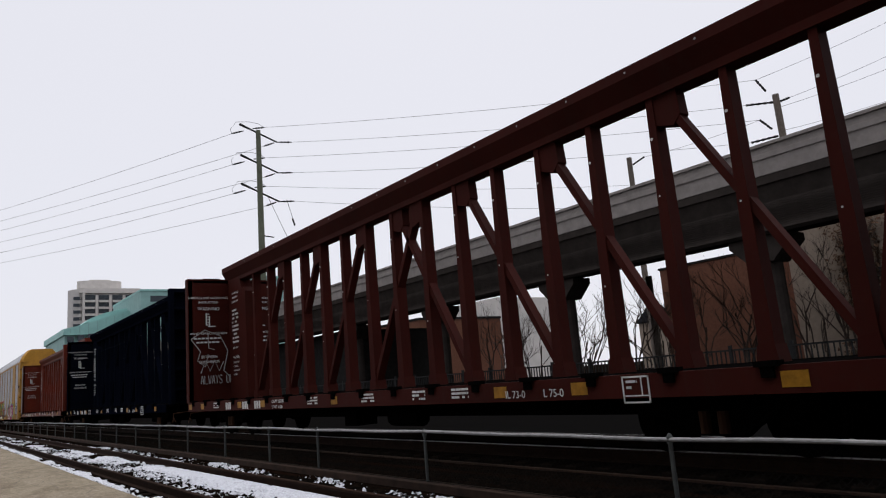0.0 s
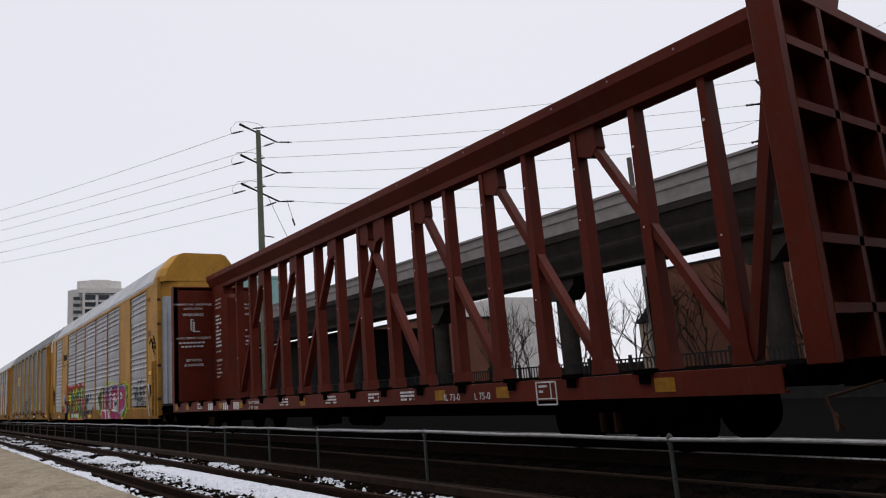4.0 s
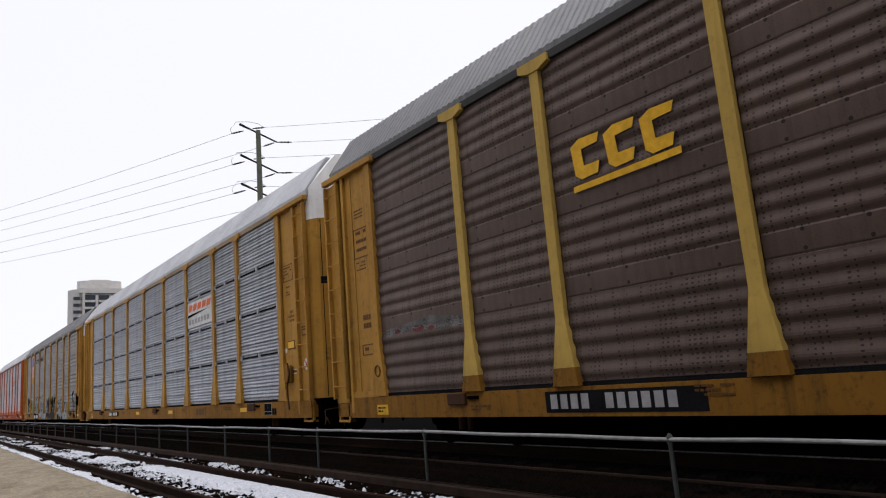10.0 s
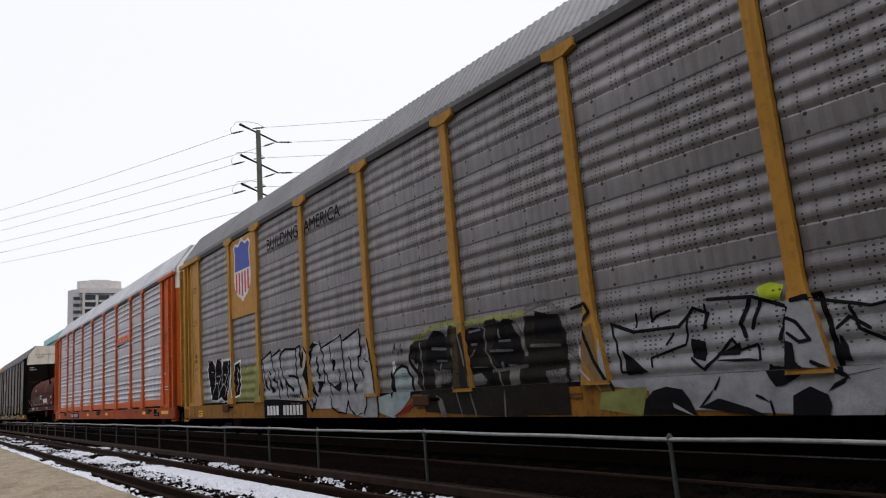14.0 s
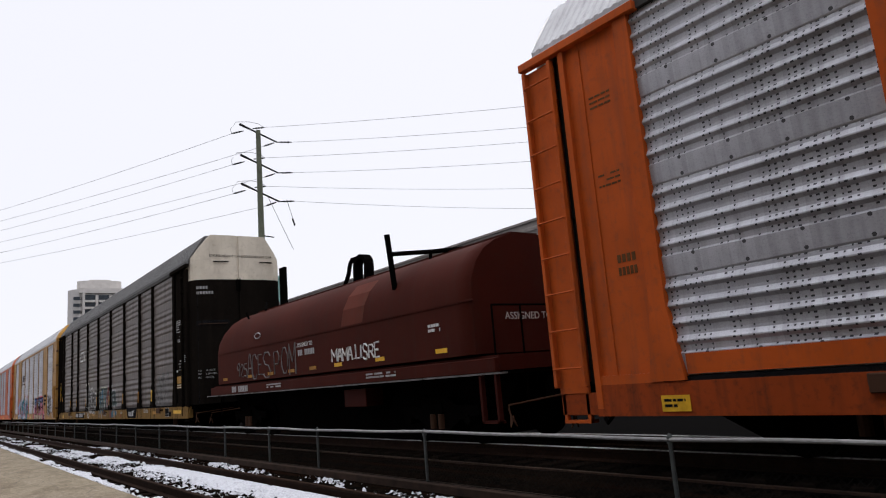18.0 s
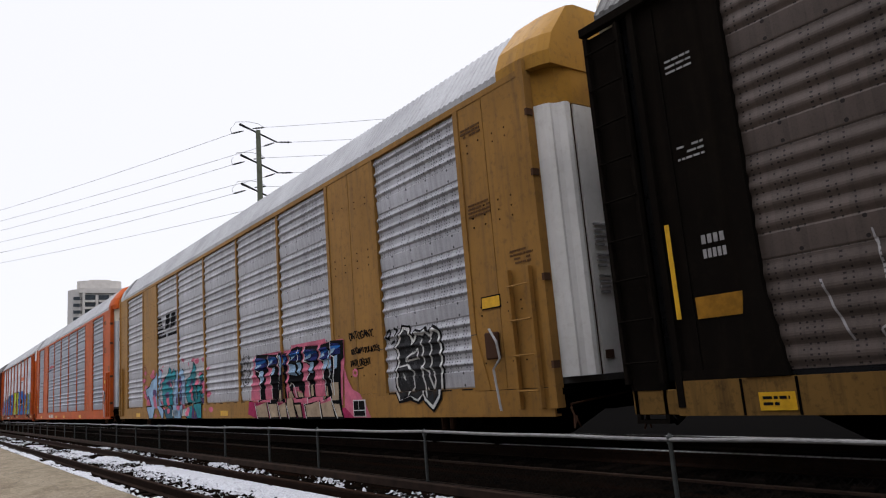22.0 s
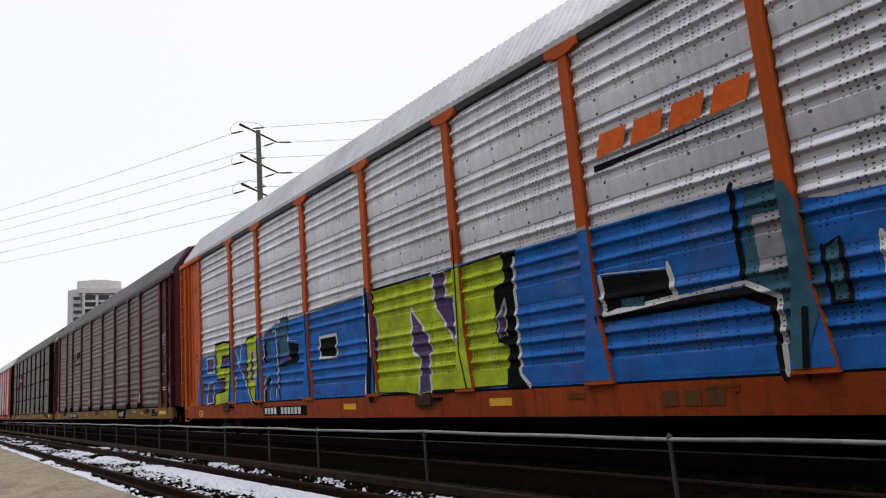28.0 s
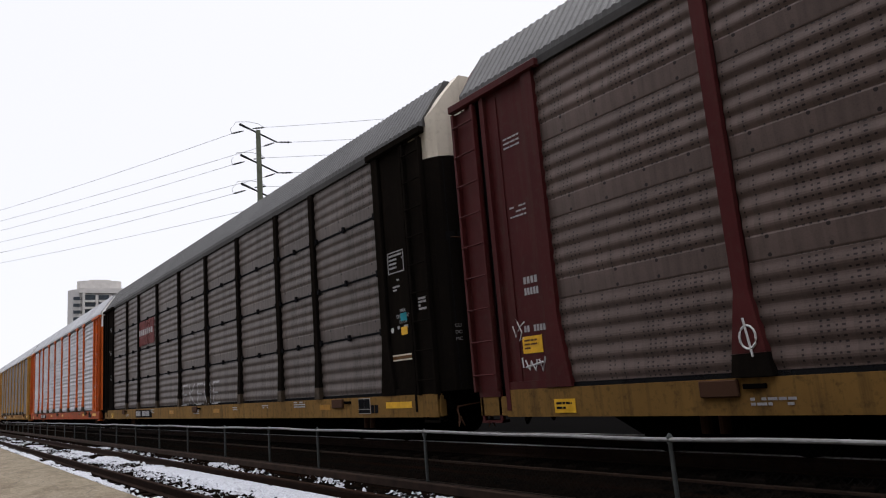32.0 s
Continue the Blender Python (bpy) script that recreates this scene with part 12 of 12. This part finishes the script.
part("wall", boxes((55.5, 66, 152, 170, -1, 27)), "teal_wall", slab2)
part("parapet", boxes((55.3, 66.2, 151.8, 170.2, 27, 27.6)), "teal_roof", slab2)
part("window", boxes((58, 59.5, 151.9, 152.0, 22.5, 24.5), (62, 63.5, 151.9, 152.0, 22.5, 24.5)), "glass", slab2)


# ---- power line ----
def sag(a, b, drop, n=14):
    a, b = Vector(a), Vector(b)
    return [a.lerp(b, i / n) - Vector((0, 0, drop * 4 * (i / n) * (1 - i / n))) for i in range(n + 1)]


pole = thing("utility_pole", "tall weathered pole with three pairs of insulator arms", "utility pole")
part("shaft", tube(bmesh.new(), [(22.58, 55.6, -0.3), (22.58, 55.6, 12), (22.6, 55.58, 23.85)], [0.34, 0.28, 0.2], 12), "pole_green", pole)
def strain(arm, a, b, r=0.085):
    """A string of insulators that ties a cable to its arm."""
    part("insulator", tube(bmesh.new(), [Vector(a).lerp(b, k / 9) for k in range(10)], [r if 1 < k < 8 and k % 2 else r * 0.55 for k in range(10)], 10), "iron", arm)


AHEAD, BACK = [], []
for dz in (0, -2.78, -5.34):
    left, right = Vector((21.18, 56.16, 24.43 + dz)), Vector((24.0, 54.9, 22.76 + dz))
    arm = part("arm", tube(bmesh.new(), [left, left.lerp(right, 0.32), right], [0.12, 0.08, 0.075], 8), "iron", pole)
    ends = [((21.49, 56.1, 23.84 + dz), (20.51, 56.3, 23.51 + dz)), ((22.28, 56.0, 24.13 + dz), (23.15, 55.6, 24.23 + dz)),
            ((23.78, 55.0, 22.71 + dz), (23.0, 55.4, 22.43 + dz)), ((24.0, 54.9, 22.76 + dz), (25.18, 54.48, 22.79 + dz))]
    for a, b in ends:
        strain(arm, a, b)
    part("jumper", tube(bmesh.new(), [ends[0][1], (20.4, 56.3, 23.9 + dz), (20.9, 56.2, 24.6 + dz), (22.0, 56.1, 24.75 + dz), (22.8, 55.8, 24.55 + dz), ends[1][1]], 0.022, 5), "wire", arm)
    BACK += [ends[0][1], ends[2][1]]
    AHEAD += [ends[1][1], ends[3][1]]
part("guy_clamp", tube(bmesh.new(), [(22.6, 55.5, 14.5), (23.5, 55.1, 14.3)], 0.05, 6), "iron", pole)
part("guy_wire", tube(bmesh.new(), [(23.1, 55.2, 17.9), (24.2, 54.9, 15.2), (25.0, 54.6, 13.2)], 0.025, 5), "wire", pole)
part("guy_wire", tube(bmesh.new(), [(24.6, 54.7, 17.6), (25.1, 54.5, 15.6)], 0.025, 5), "wire", pole)
part("guy_insulator", tube(bmesh.new(), [(25.0, 54.55, 15.9), (25.15, 54.5, 15.3)], 0.08, 8), "iron", pole)

pole_b = thing("utility_pole", "steel-grey pole rising behind the overpass", "utility pole")
part("shaft", tube(bmesh.new(), [(50.1, 24.2, -0.3), (49.98, 24.35, 20.03)], [0.3, 0.24], 12), "wood", pole_b)
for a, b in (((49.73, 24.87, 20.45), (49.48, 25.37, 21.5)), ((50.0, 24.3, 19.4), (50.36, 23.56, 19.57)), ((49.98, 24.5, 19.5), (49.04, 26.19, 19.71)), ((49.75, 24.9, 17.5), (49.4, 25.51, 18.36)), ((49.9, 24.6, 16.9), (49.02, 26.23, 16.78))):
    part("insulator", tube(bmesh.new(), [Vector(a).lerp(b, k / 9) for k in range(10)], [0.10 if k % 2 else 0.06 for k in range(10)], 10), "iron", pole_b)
pole_c = thing("utility_pole", "dark pole stub with one arm behind the overpass", "utility pole")
part("shaft", tube(bmesh.new(), [(59.7, 45.4, -0.3), (59.65, 45.47, 22.81)], [0.34, 0.27], 12), "wood", pole_c)
part("arm", tube(bmesh.new(), [(59.8, 45.2, 22.0), (60.58, 44.22, 22.66)], 0.09, 8), "iron", pole_c)
lamp_p = thing("street_light_pole", "thin dark pole in front of the brick building", "pole")
part("shaft", tube(bmesh.new(), [(33.0, 24.9, -0.3), (33.0, 24.9, 6.2)], [0.22, 0.18], 10), "wood", lamp_p)

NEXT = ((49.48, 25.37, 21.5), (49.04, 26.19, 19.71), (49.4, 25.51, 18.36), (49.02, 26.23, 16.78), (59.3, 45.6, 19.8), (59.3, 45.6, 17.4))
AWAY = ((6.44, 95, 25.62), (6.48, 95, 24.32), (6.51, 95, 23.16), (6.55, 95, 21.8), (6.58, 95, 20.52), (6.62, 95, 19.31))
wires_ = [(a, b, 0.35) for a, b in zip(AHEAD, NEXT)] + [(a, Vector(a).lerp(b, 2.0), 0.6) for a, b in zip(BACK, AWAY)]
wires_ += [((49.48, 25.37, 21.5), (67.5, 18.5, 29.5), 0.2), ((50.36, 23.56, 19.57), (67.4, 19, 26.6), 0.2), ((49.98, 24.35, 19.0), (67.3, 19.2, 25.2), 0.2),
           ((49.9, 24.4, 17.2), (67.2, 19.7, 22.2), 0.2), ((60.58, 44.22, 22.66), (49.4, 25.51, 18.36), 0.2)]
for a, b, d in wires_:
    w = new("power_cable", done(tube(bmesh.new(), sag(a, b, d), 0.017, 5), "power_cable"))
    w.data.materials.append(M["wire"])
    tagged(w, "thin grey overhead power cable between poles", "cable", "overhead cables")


# ---- bare shrubs and ivy ----
def branches(bm, p, d, length, r, depth, rng):
    q = p + d * length * 0.5 + Vector((rng.uniform(-1, 1), rng.uniform(-1, 1), rng.uniform(-0.3, 0.6))) * length * 0.07
    e = p + d * length
    tube(bm, [p, q, e], [r, r * 0.8, r * 0.6], 5)
    if depth == 0:
        return
    for k in range(rng.choice((2, 3, 3))):
        t = rng.uniform(0.45, 1.0)
        nd = (d + Vector((rng.uniform(-1, 1), rng.uniform(-1, 1), rng.uniform(-0.2, 0.7))) * 0.75).normalized()
        branches(bm, p.lerp(e, t), nd, length * rng.uniform(0.5, 0.75), r * 0.55, depth - 1, rng)


def shrub(x, y, height, stems, seed, label):
    rng = random.Random(seed)
    t = thing("bare_tree", label, "tree", "bare trees beyond the street", at=(x, y, 0))
    for k in range(stems):
        bm = bmesh.new()
        d = Vector((rng.uniform(-0.3, 0.3), rng.uniform(-0.3, 0.3), 1)).normalized()
        branches(bm, Vector((rng.uniform(-0.3, 0.3), rng.uniform(-0.3, 0.3), -0.1)), d, height * rng.uniform(0.4, 0.55), 0.05 * height / 5, 4, rng)
        part("stem", bm, "bark", t)


for k, (x, y, h, n) in enumerate(((30.0, 27.6, 6.0, 3), (34.5, 25.5, 5.5, 2), (31.0, 18.6, 6.4, 4), (33.0, 16.2, 6.0, 3), (30.5, 13.6, 6.2, 3), (36.0, 33.5, 5.0, 2), (29.5, 10.5, 5.5, 3), (38, 42, 5.5, 2), (33, 31, 6.0, 3), (35, 37, 6.2, 3), (31, 23.2, 5.6, 2), (40, 47, 6.0, 2), (30.5, 36.4, 6.0, 3), (29.0, 32.6, 5.6, 3), (30.0, 24.6, 6.0, 3), (32.5, 21.4, 5.8, 3))):
    shrub(x, y, h, n, 40 + k, "bare leafless tree with thin upright stems")

rng = random.Random(5)
ivy = thing("dead_ivy", "brown dead ivy hanging on the tan building", "climbing plant", at=(0, 0, 0))
me = bmesh.new()
for k in range(2600):
    y = rng.gauss(17.3, 0.9)
    z = rng.uniform(0.2, 8.4)
    if abs(y - 17.3) > 1.2 + 0.9 * math.sin(z * 1.3) ** 2:
        continue
    s = rng.uniform(0.06, 0.16)
    c = Vector((41.85 - rng.uniform(0, 0.35), y, z))
    n1 = Vector((rng.uniform(-1, 1), rng.uniform(-1, 1), rng.uniform(-1, 1))).normalized()
    n2 = n1.orthogonal().normalized()
    vs = [me.verts.new(c + n1 * s), me.verts.new(c + n2 * s * 0.6), me.verts.new(c - n1 * s), me.verts.new(c - n2 * s * 0.6)]
    me.faces.new(vs)
leaves = part("leaves", me, "ivy", ivy)
leaves["kind"] = "stuff"
for k in range(14):
    y0 = 16.2 + rng.random() * 2.2
    part("vine", tube(bmesh.new(), [(41.93, y0 + 0.25 * math.sin(i * 1.1 + k), i * 0.85) for i in range(10)], 0.03, 5), "bark", ivy)


def motions():
    for car, start in MOVING:
        walk(car, [(t, pose(XC, start - s, RZ)) for t, s in RUN])


motions()
